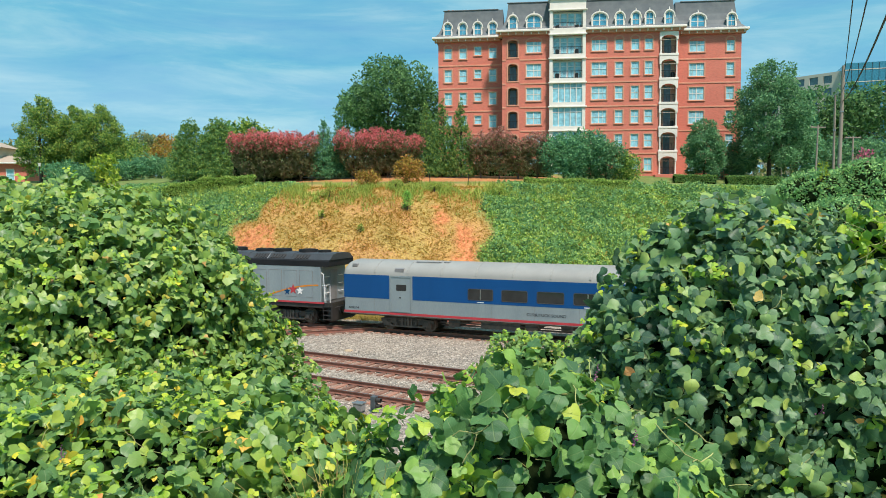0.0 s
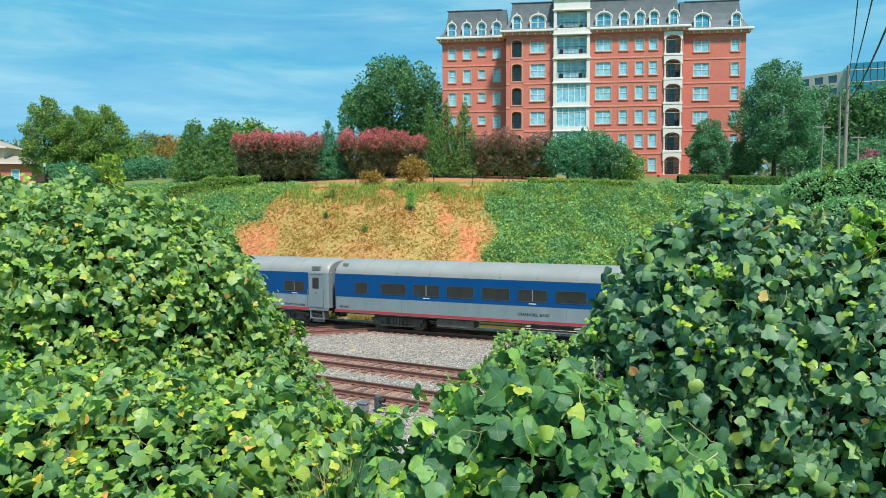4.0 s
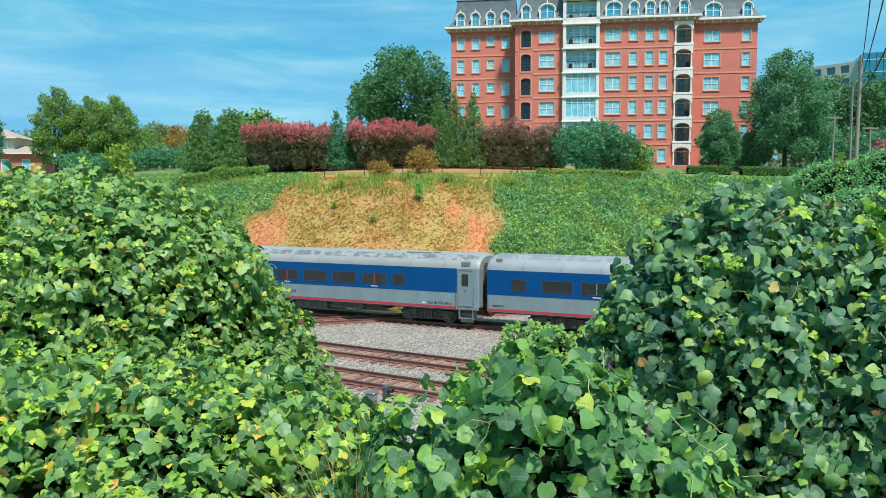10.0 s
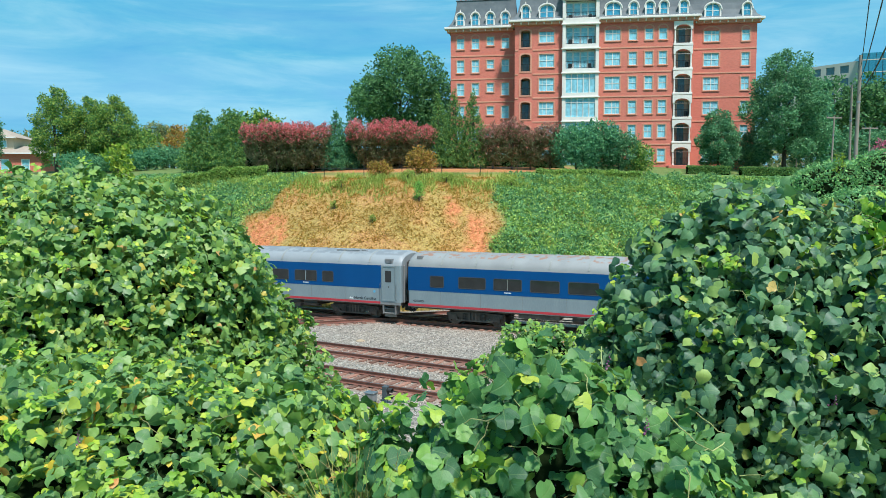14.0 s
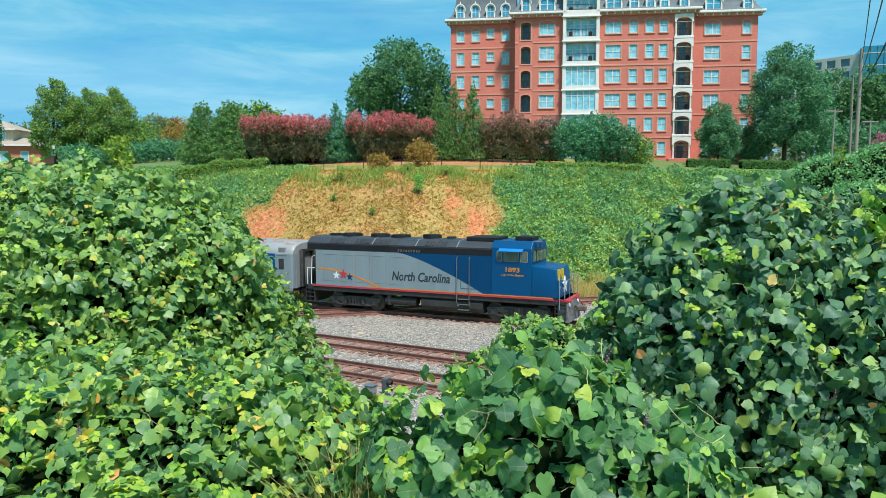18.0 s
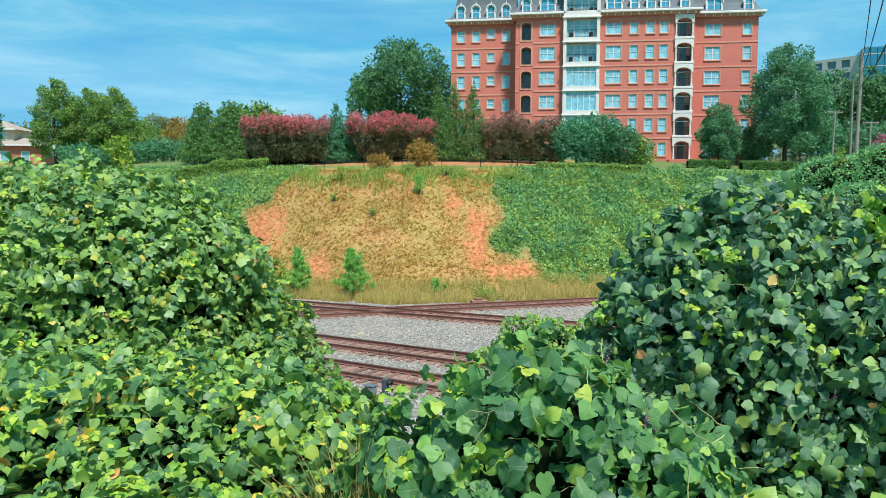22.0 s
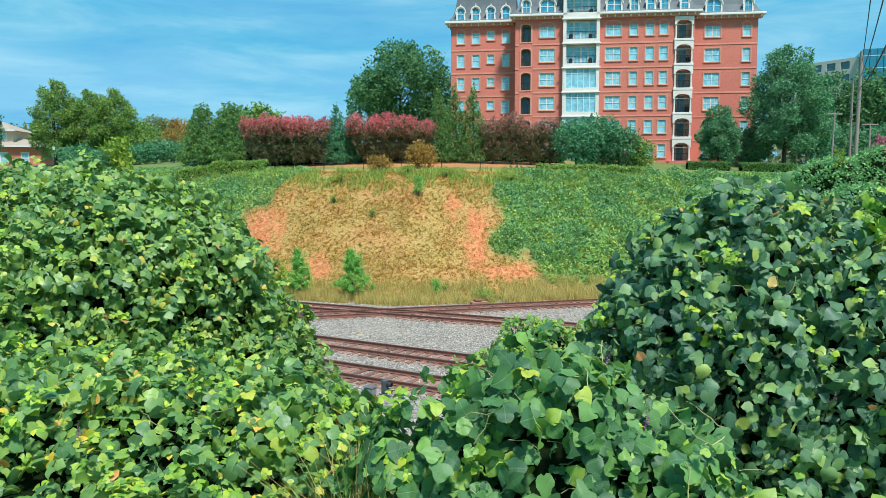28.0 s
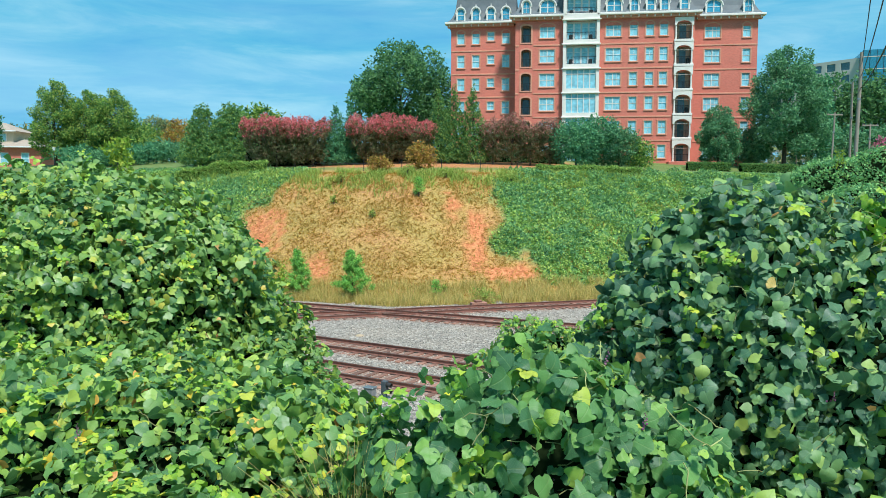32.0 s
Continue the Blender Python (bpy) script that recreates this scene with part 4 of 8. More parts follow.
        for x in (10.1, 10.85):
            sweep(h, [(x, s * W, 3.55), (x, s * (W + 0.09), 3.5), (x, s * (W + 0.09), 1.0), (x, s * (W - 0.1), 0.7)], 0.022)
        for k in range(3):
            box(h, 10.15, 10.8, *ys(-0.22, 0.06), 0.52 + 0.3 * k, 0.56 + 0.3 * k)
        part("side_ladder", h, M["steel"], lo)
        # cab side windows
        y0, y1 = ys(-0.03, 0.012)
        for x0, x1 in ((12.46, 12.78), (12.86, 13.72), (13.8, 14.24)):
            w = part("cab_window", hoop(round_rect(x0, x1, 3.38, 3.97, 0.05), round_rect(x0 + 0.035, x1 - 0.035, 3.415, 3.935, 0.04), y0, y1), M["end_grey"], lo)
            part("pane", prism(bmesh.new(), round_rect(x0 + 0.03, x1 - 0.03, 3.41, 3.94, 0.04), y0, y1 - 0.008), M["glass_cab"], w)
        aw = bmesh.new()
        box(aw, 12.62, 14.0, 0, 0.3, -0.012, 0.012, Matrix.Translation((0, s * W, 4.1)) @ pose(0, 0, 0, -28 if s > 0 else 180 + 28, 0, 0))
        part("sun_shade", aw, M["sun_shade"], lo, "blue sun shade over the cab window")
        part("rear_steps", steps_mesh(0.1, s), M["black_metal"], lo)
        part("front_steps", steps_mesh(16.08, s), M["black_metal"], lo)
        rr = bmesh.new()
        sweep(rr, [(0.5, s * 1.47, 3.3), (0.3, s * 1.5, 3.2), (0.22, s * 1.5, 1.5)], 0.025)
        sweep(rr, [(-0.1, s * 1.42, 1.46), (-0.1, s * 1.42, 2.5), (0.45, s * 1.42, 2.5)], 0.022)
        sweep(rr, [(0.2, s * 1.42, 1.46), (0.2, s * 1.42, 2.5)], 0.018)
        part("rear_handrail", rr, M["white"], lo)
        fr = bmesh.new()
        sweep(fr, [(15.9, s * 1.44, 2.6), (16.03, s * 1.5, 2.5), (16.03, s * 1.5, 0.9)], 0.024)
        sweep(fr, [(16.3, s * 1.42, 1.46), (16.3, s * 1.42, 2.5), (15.88, s * 1.35, 2.6)], 0.022)
        sweep(fr, [(16.3, s * 1.42, 2.45), (16.32, s * 0.45, 2.45), (16.32, s * 0.45, 1.46)], 0.02)
        part("front_handrail", fr, M["silver"], lo)
        part("marker_light", bbox(15.87, 15.99, *sorted((s * 1.05, s * 1.2)), 2.0, 2.12, 0.02), M["end_grey"], lo)
    # cab and nose
    cab = prism(bmesh.new(), [(-W, 1.46), (W, 1.46), (W, 4.12), (1.15, 4.5), (-1.15, 4.5), (-W, 4.12)], 12.15, 14.45, "yz")
    bmesh.ops.bevel(cab, geom=cab.edges[:], offset=0.03, segments=2, affect="EDGES", profile=0.5)
    part("cab", cab, M["blue_cab"], lo, "blue cab")
    nose = bmesh.new()
    lo_y, hi_y = W, W - 0.12
    vs = [nose.verts.new(v) for v in ((14.4, -lo_y, 1.46), (16.0, -lo_y, 1.46), (16.0, lo_y, 1.46), (14.4, lo_y, 1.46), (14.4, -hi_y, 3.25), (15.8, -hi_y, 3.08), (15.8, hi_y, 3.08), (14.4, hi_y, 3.25))]
    for f in ((0, 1, 2, 3), (4, 7, 6, 5), (0, 4, 5, 1), (1, 5, 6, 2), (2, 6, 7, 3), (3, 7, 4, 0)):
        nose.faces.new([vs[i] for i in f])
    bmesh.ops.bevel(nose, geom=nose.edges[:], offset=0.09, segments=3, affect="EDGES", profile=0.5)
    part("nose", smooth(mesh_of("nose", nose, M["blue_cab"]), 50), None, lo, "blue nose")
    for y0, y1 in ((-1.25, -0.66), (-0.6, -0.02), (0.02, 0.6), (0.66, 1.25)):
        w = part("windscreen", box(bmesh.new(), 14.44, 14.475, y0, y1, 3.36, 4.0), M["black_metal"], lo)
        part("pane", box(bmesh.new(), 14.46, 14.485, y0 + 0.04, y1 - 0.04, 3.4, 3.96), M["glass_cab"], w)
    part("number_board", bbox(14.4, 14.62, -0.9, -0.35, 4.2, 4.42, 0.02), M["blue"], lo)
    part("headlamp_case", bbox(14.4, 14.6, -0.2, 0.2, 4.18, 4.45, 0.03), M["blue"], lo)
    part("front_mark", n_mark(15.91), M["yellow"], lo, "yellow block mark on the nose")
    part("front_star", prism(bmesh.new(), star(-0.05, 2.1, 0.5), 15.85, 15.97, "yz"), M["white"], lo)
    part("front_platform", bbox(15.6, 16.4, -1.42, 1.42, 1.3, 1.46, 0.02), M["red"], lo, "red-edged front platform")
    pl = prism(bmesh.new(), [(15.9, 0.3), (16.52, 0.2), (16.38, 1.3), (15.9, 1.3)], -1.35, 1.35)
    part("pilot", pl, M["plow"], lo, "scuffed grey pilot plow")
    for yy in (-1.1, -0.75, 0.75):
        part("hose_coupling", bbox(16.36, 16.5, yy - 0.07, yy + 0.07, 1.24, 1.4, 0.03), M["red"], lo, "red hose coupling")
    for yy in (-0.95, 0.95):
        part("pilot_light", rod(bmesh.new(), (16.38, yy, 1.12), (16.48, yy, 1.12), 0.09, seg=10), M["white"], lo)
        part("cut_lever", sweep(bmesh.new(), [(16.5, yy, 1.0), (16.62, yy * 0.7, 0.85), (16.62, yy * 0.3, 0.85)], 0.018), M["steel"], lo)
    part("rear_pilot", bbox(-0.2, 0.1, -1.35, 1.35, 0.3, 1.15, 0.03), M["black_metal"], lo)
    for x, d in ((16.7, 1), (-0.15, -1)):
        part("coupler", bbox(*sorted((x - d * 0.2, x + d * 0.45)), -0.16, 0.16, 0.7, 1.0, 0.05), M["underframe"], lo)
        hs = bmesh.new()
        for yy in (-0.8, -0.6, 0.6):
            sweep(hs, [(x, yy, 1.1), (x + d * 0.18, yy, 0.8), (x + d * 0.2, yy, 0.5)], 0.028)
        part("air_hose", hs, M["black_metal"], lo)
    # rear wall
    part("rear_door", bbox(0.5, 0.57, -0.4, 0.4, 1.5, 3.4, 0.015), M["end_grey"], lo)
    gr = bmesh.new()
    for z in (2.0, 2.5, 3.0):
        sweep(gr, [(0.55, -1.0, z), (0.46, -1.0, z), (0.46, -0.6, z), (0.55, -0.6, z)], 0.025)
        sweep(gr, [(0.55, 1.0, z), (0.46, 1.0, z), (0.46, 0.6, z), (0.55, 0.6, z)], 0.025)
    part("rear_rungs", gr, M["white"], lo)
    # roof gear
    for x, r, h in ((1.15, 0.42, 0.12), (2.35, 0.62, 0.16), (4.35, 0.62, 0.16), (5.75, 0.62, 0.14), (7.85, 0.58, 0.2)):
        f = bmesh.new()
        rod(f, (x, 0, 4.42), (x, 0, 4.47 + h), r, r * 0.96, 20)
        rod(f, (x, 0, 4.47 + h), (x, 0, 4.49 + h), r * 0.8, r * 0.8, 20)
        part("roof_fan", f, M["black_paint"], lo)
    part("exhaust_stack", bbox(8.9, 9.3, -0.25, 0.25, 4.4, 4.6, 0.03), M["black_metal"], lo)
    part("roof_box", bbox(10.4, 12.3, -0.9, 0.9, 4.4, 4.66, 0.04), M["black_paint"], lo)
    part("air_conditioner", bbox(13.2, 14.25, -0.55, 0.55, 4.46, 4.74, 0.05), M["black_paint"], lo)
    hn = bmesh.new()
    for k in range(3):
        rod(hn, (14.1, -0.75 + 0.12 * k, 4.45), (14.6 + 0.08 * k, -0.75 + 0.12 * k, 4.47), 0.03, 0.07, 8)
    part("horn", hn, M["steel"], lo)
    # below the frame
    tank = bmesh.new()
    prism(tank, [(-1.2, 1.1), (-1.36, 0.95), (-1.36, 0.6), (-1.1, 0.34), (1.1, 0.34), (1.36, 0.6), (1.36, 0.95), (1.2, 1.1)], 7.75, 11.6, "yz")
    bmesh.ops.bevel(tank, geom=tank.edges[:], offset=0.04, segments=2, affect="EDGES", profile=0.5)
    part("fuel_tank", tank, M["black_metal"], lo)
    for s in (-1, 1):
        at_ = bmesh.new()
        rod(at_, (5.35, s * 1.05, 0.75), (7.4, s * 1.05, 0.75), 0.26, seg=16)
        rod(at_, (5.6, s * 1.2, 0.5), (5.6, s * 1.2, 1.1), 0.14, seg=10)
        part("air_tank", at_, M["black_metal"], lo)
    truck(lo, 3.1, 2.76, 0.5)
    truck(lo, 13.55, 2.76, 0.5)
    return (lo, a0, direction)


def steps_mesh(x, s):
    bm = bmesh.new()
    for k in range(4):
        box(bm, x - 0.28, x + 0.28, *sorted((s * 1.1, s * 1.46)), 0.4 + 0.27 * k, 0.44 + 0.27 * k)
    box(bm, x - 0.31, x - 0.28, *sorted((s * 1.05, s * 1.46)), 0.36, 1.4)
    box(bm, x + 0.28, x + 0.31, *sorted((s * 1.05, s * 1.46)), 0.36, 1.4)
    return bm


def n_mark(x):
    bm = bmesh.new()
    prism(bm, [(-1.22, 2.45), (-0.98, 2.45), (-0.98, 3.04), (-1.22, 3.04)], x - 0.1, x + 0.02, "yz")
    prism(bm, [(-0.44, 2.45), (-0.20, 2.45), (-0.20, 3.04), (-0.44, 3.04)], x - 0.1, x + 0.02, "yz")
    prism(bm, [(-0.99, 2.82), (-0.52, 2.45), (-0.36, 2.55), (-0.96, 3.04)], x - 0.1, x + 0.015, "yz")
    return bm


TRAIN = [
    build_carriage(-25.91, "CURRITUCK SOUND", "400204", "lounge", "roof_clean", "blue and silver lounge carriage with red sill stripe", ribs=True),
    build_carriage(0.0, "CHANNEL BASS", "400007", "coach", "roof_clean", "blue and silver passenger carriage with a clean pale grey roof", "silver", ((8.3, 10.8),)),
    build_carriage(25.91, "HONEY BEE", "400003", "coach", "roof_worn", "blue and silver carriage with worn roof and red window bars", "red", ((6.6, 10.2),)),
    build_carriage(51.82, "CARDINAL", "400001", "coach", "roof_streaked", "blue and silver passenger carriage with a grey streaked roof", "silver", ((7.2, 9.2), (11.0, 12.4))),
    build_carriage(77.73, "SCOTCH BONNET", "400005", "coach", "roof_rust", "blue and silver passenger carriage with a rust-stained roof", "steel"),
    build_loco(-27.05, -1, "silver diesel locomotive with black hood top and painted stars"),
    build_loco(104.35, 1, "blue-cabbed diesel locomotive with silver hood and black roof"),
]


# ---------- the apartment building ----------
def brick_mat():
    m = mat("red_brick_wall", (0.73, 0.205, 0.140), (0.63, 0.175, 0.122), 0.45, 0.88, bump=0.0, fine=0.3)
    n, l = m.node_tree.nodes, m.node_tree.links
    b = n["Principled BSDF"]
    src = b.inputs["Base Color"].links[0].from_socket
    co = n.new("ShaderNodeTexCoord")
    mp = n.new("ShaderNodeMapping")
    mp.inputs["Rotation"].default_value = (radians(90), 0, 0)
    br = n.new("ShaderNodeTexBrick")
    br.inputs["Scale"].default_value = 1.0
    br.inputs["Brick Width"].default_value, br.inputs["Row Height"].default_value, br.inputs["Mortar Size"].default_value = 0.21, 0.075, 0.008
    br.inputs["Color1"].default_value, br.inputs["Color2"].default_value, br.inputs["Mortar"].default_value = (1, 1, 1, 1), (0.78, 0.78, 0.78, 1), (0.9, 1.15, 1.2, 1)
    l.new(co.outputs["Object"], mp.inputs["Vector"])
    l.new(mp.outputs["Vector"], br.inputs["Vector"])
    mx = n.new("ShaderNodeMix")
    mx.data_type, mx.blend_type = "RGBA", "MULTIPLY"
    mx.inputs["Factor"].default_value = 0.8
    l.new(src, mx.inputs["A"])
    l.new(br.outputs["Color"], mx.inputs["B"])
    l.new(mx.outputs["Result"], b.inputs["Base Color"])
    return m


def slate_mat():
    m = mat("grey_slate_roof", (0.085, 0.105, 0.115), (0.14, 0.16, 0.165), 1.2, 0.7, bump=0.1)
    return m


M["brick"] = brick_mat()
M["slate"] = slate_mat()
M["tan"] = mat("tan_brick_trim", (0.66, 0.30, 0.20), (0.58, 0.26, 0.17), 1.5, 0.85, bump=0.1)
M["cream"] = mat("cream_painted_trim", (0.78, 0.74, 0.66), (0.68, 0.64, 0.57), 1.2, 0.6, bump=0.03)
# Sky reflection and pale blinds are put into the pane's base colour.
M["pane_sky"] = glass_mat("sky_and_blinds_painted_glass", (0.24, 0.52, 0.60), 0.08)
# Dormer panes: a deeper blue base colour in place of reflected sky.
M["pane_blue"] = glass_mat("sky_painted_dormer_glass", (0.06, 0.30, 0.44), 0.08)
# Same glass in a darker tint: the balconies' shade is put into it.
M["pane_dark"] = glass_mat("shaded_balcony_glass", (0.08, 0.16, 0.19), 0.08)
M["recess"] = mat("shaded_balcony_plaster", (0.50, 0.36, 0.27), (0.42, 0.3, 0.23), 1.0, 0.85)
M["iron"] = mat("dark_iron_railing", (0.02, 0.025, 0.025), (0.04, 0.045, 0.045), 3.0, 0.5, 0.5)

STOREY, WALL_TOP = 2.975, 18.03
APT = thing("apartment_building", "seven-storey red brick apartment building with grey mansard roof", "apartment building", at=Matrix.Translation((13.2, 92.0, 10.97)) @ pose(0, 0, 0, 0, 0, -7.37))


def pierced(x0, x1, z0, z1, y, holes, deep=0.35):
    """A wall in the xz plane with its openings, as one piece with thickness."""
    xs = sorted({x0, x1, *[v for h in holes for v in h[:2]]})
    zs = sorted({z0, z1, *[v for h in holes for v in h[2:]]})
    bm = bmesh.new()
    grid = {}

    def vert(i, j):
        if (i, j) not in grid:
            grid[i, j] = bm.verts.new((xs[i], y, zs[j]))
        return grid[i, j]
    for i in range(len(xs) - 1):
        for j in range(len(zs) - 1):
            cx, cz = (xs[i] + xs[i + 1]) / 2, (zs[j] + zs[j + 1]) / 2
            if not any(h[0] < cx < h[1] and h[2] < cz < h[3] for h in holes):
                bm.faces.new((vert(i, j), vert(i + 1, j), vert(i + 1, j + 1), vert(i, j + 1)))
    ex = bmesh.ops.extrude_face_region(bm, geom=bm.faces[:])
    for v in ex["geom"]:
        if isinstance(v, bmesh.types.BMVert):
            v.co.y += deep
    return bm


def arch(x0, x1, z0, z1, rise, n=8):
    """Outline of an opening with a round head."""
    pts = [(x0, z0), (x1, z0)]
    cx, w = (x0 + x1) / 2, (x1 - x0) / 2
    for k in range(n + 1):
        a = math.pi * k / n
        pts.append((cx + w * math.cos(a), z1 - rise + rise * math.sin(a)))
    return pts


def shrink(pts, d):
    cx = sum(p[0] for p in pts) / len(pts)
    cz = sum(p[1] for p in pts) / len(pts)
    w = max(p[0] for p in pts) - min(p[0] for p in pts)
    h = max(p[1] for p in pts) - min(p[1] for p in pts)
    mx, mz = (max(p[0] for p in pts) + min(p[0] for p in pts)) / 2, (max(p[1] for p in pts) + min(p[1] for p in pts)) / 2
    return [(mx + (p[0] - mx) * (w - 2 * d) / w, mz + (p[1] - mz) * (h - 2 * d) / h) for p in pts]


WIN = {}


def window_kit(kind):
    """Meshes of one kind of window, its middle at the origin: surround, frame, pane, bars, sill."""
    if kind in WIN:
        return WIN[kind]
    w, h, rise, lights = {"single": (0.95, 1.6, 0, 1), "small": (0.9, 1.1, 0, 1), "double": (1.85, 1.6, 0, 2), "single_arch": (0.95, 1.75, 0.42, 1), "double_arch": (1.85, 1.75, 0.45, 2)}[kind]
    o = arch(-w / 2, w / 2, -h / 2, h / 2, rise) if rise else [(-w / 2, -h / 2), (w / 2, -h / 2), (w / 2, h / 2), (-w / 2, h / 2)]
    outer = [(x * (1 + 0.30 / w), z * (1 + 0.26 / h)) for x, z in o]
    kit = {"surround": mesh_of("surround", hoop(outer, o, -0.045, 0.1), M["tan"]),
           "frame": mesh_of("window_frame", hoop(o, shrink(o, 0.05), 0.02, 0.14), M["cream"]),
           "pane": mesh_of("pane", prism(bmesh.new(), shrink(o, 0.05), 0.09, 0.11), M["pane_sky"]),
           "sill": mesh_of("window_sill", bbox(-w / 2 - 0.12, w / 2 + 0.12, -0.1, 0.1, -h / 2 - 0.16, -h / 2 - 0.07, 0.015), M["tan"])}
    bars = bmesh.new()
    box(bars, -w / 2 + 0.06, w / 2 - 0.06, 0.05, 0.10, -0.03, 0.03)
    for k in range(1, lights):
        box(bars, -0.05, 0.05, 0.04, 0.10, -h / 2 + 0.06, h / 2 - 0.08)
    for k in range(lights):
        cx = -w / 2 + (k + 0.5) * w / lights
        box(bars, cx - 0.012, cx + 0.012, 0.06, 0.10, -h / 2 + 0.07, h / 2 - 0.1)
    kit["bars"] = mesh_of("glazing_bar", bars, M["cream"])
    WIN[kind] = (kit, w, h)
    return WIN[kind]


def put_window(kind, x, y, z):
    kit, w, h = window_kit(kind)
    win = part("window", kit["frame"], None, APT, "", pose(x, y, z))
    part("surround", kit["surround"], None, win)
    part("pane", kit["pane"], None, win)
    part("glazing_bar", kit["bars"], None, win)
    part("sill", kit["sill"], None, win)


def railing(x0, x1, y, z, owner, h=1.0, step_=0.16):
    """An iron railing: two rails, and balusters each of its own."""
    part("railing", box(bmesh.new(), x0, x1, y - 0.025, y + 0.025, z + h - 0.05, z + h), M["iron"], owner, "dark iron handrail")
    part("bottom_rail", box(bmesh.new(), x0, x1, y - 0.02, y + 0.02, z + 0.1, z + 0.14), M["iron"], owner)
    k = int((x1 - x0) / step_)
    bar = mesh_of("baluster", box(bmesh.new(), -0.012, 0.012, -0.012, 0.012, 0.14, h - 0.05), M["iron"])
    for i in range(k + 1):
        part("baluster", bar, None, owner, "", pose(x0 + (x1 - x0) * i / k, y, z))


def wing(x0, x1, y, columns, recesses, depth):
    """One stretch of front wall; columns: (middle, kind); recesses: (x0, x1) stacks of balconies."""
    holes, puts = [], []
    for cx, kind in columns:
        for k in range(6):
            kd = kind
            if k == 5 and kind in ("single", "double"):
                kd = kind + "_arch"
            if k == 5 and kind == "small":
                kd = "small"
            _, w, h = window_kit(kd)
            zc = STOREY * k + 1.62 + (0.13 if "arch" in kd else 0) + (0.22 if kd == "small" else 0)
            holes.append((cx - w / 2, cx + w / 2, zc - h / 2, zc + h / 2 - (0.42 if "arch" in kd else 0)))
            puts.append((kd, cx, y, zc))
    for a, b in recesses:
        for k in range(6):
            holes.append((a, b, STOREY * k + 0.35, STOREY * k + 2.45))
    part("wall", pierced(x0, x1, 0, WALL_TOP, y, holes), M["brick"], APT)
    for p in puts:
        put_window(*p)
    for k in range(1, 6):
        edges = [x0, *sorted(v for r in recesses for v in (r[0] - 0.3, r[1] + 0.3)), x1]
        for i in range(0, len(edges), 2):
            part("belt_course", bbox(edges[i], edges[i + 1], y - 0.05, y + 0.05, STOREY * k - 0.12, STOREY * k + 0.06, 0.015), M["tan"], APT)


wing(-12.6, -4.15, 2.72, [(-11.31, "single"), (-9.35, "single"), (-7.4, "small"), (-5.46, "single")], [], 0)
wing(-4.15, 17.6, 0.0, [(-0.18, "double"), (7.91, "double"), (10.35, "single"), (12.29, "single"), (13.95, "single")], [(-3.4, -2.2), (1.94, 6.02), (15.3, 17.35)], 0)
wing(17.6, 25.55, 2.14, [(20.18, "double"), (24.25, "single")], [], 0)
# returns, back and flat roof
for x0, x1, y0, y1 in ((-12.6, -12.25, 3.07, 20), (-4.15, -3.85, 0.35, 3.07), (17.3, 17.6, 0.35, 2.49), (25.2, 25.55, 2.49, 20)):
    part("wall", bbox(x0, x1, y0, y1, 0, WALL_TOP, 0), M["brick"], APT)
part("wall", bbox(-12.6, 25.55, 20, 20.35, 0, WALL_TOP, 0), M["brick"], APT)
part("floor_slab", bbox(-12.2, 25.2, 4.2, 19.9, WALL_TOP - 0.2, WALL_TOP - 0.05, 0), M["recess"], APT)


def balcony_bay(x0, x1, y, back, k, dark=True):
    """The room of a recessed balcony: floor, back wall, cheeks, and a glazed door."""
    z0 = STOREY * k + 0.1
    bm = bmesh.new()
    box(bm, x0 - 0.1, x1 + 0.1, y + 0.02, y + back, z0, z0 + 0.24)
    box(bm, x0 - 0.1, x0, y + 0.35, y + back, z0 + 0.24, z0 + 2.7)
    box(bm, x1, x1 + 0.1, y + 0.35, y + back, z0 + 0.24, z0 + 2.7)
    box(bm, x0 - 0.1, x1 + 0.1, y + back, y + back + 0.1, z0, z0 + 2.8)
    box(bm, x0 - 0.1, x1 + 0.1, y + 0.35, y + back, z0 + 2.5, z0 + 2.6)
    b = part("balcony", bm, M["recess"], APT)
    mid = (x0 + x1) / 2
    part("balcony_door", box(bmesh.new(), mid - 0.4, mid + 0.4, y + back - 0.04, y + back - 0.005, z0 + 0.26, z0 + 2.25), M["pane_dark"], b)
    railing(x0, x1, y + 0.1, z0 + 0.22, b, 0.95)
    return b


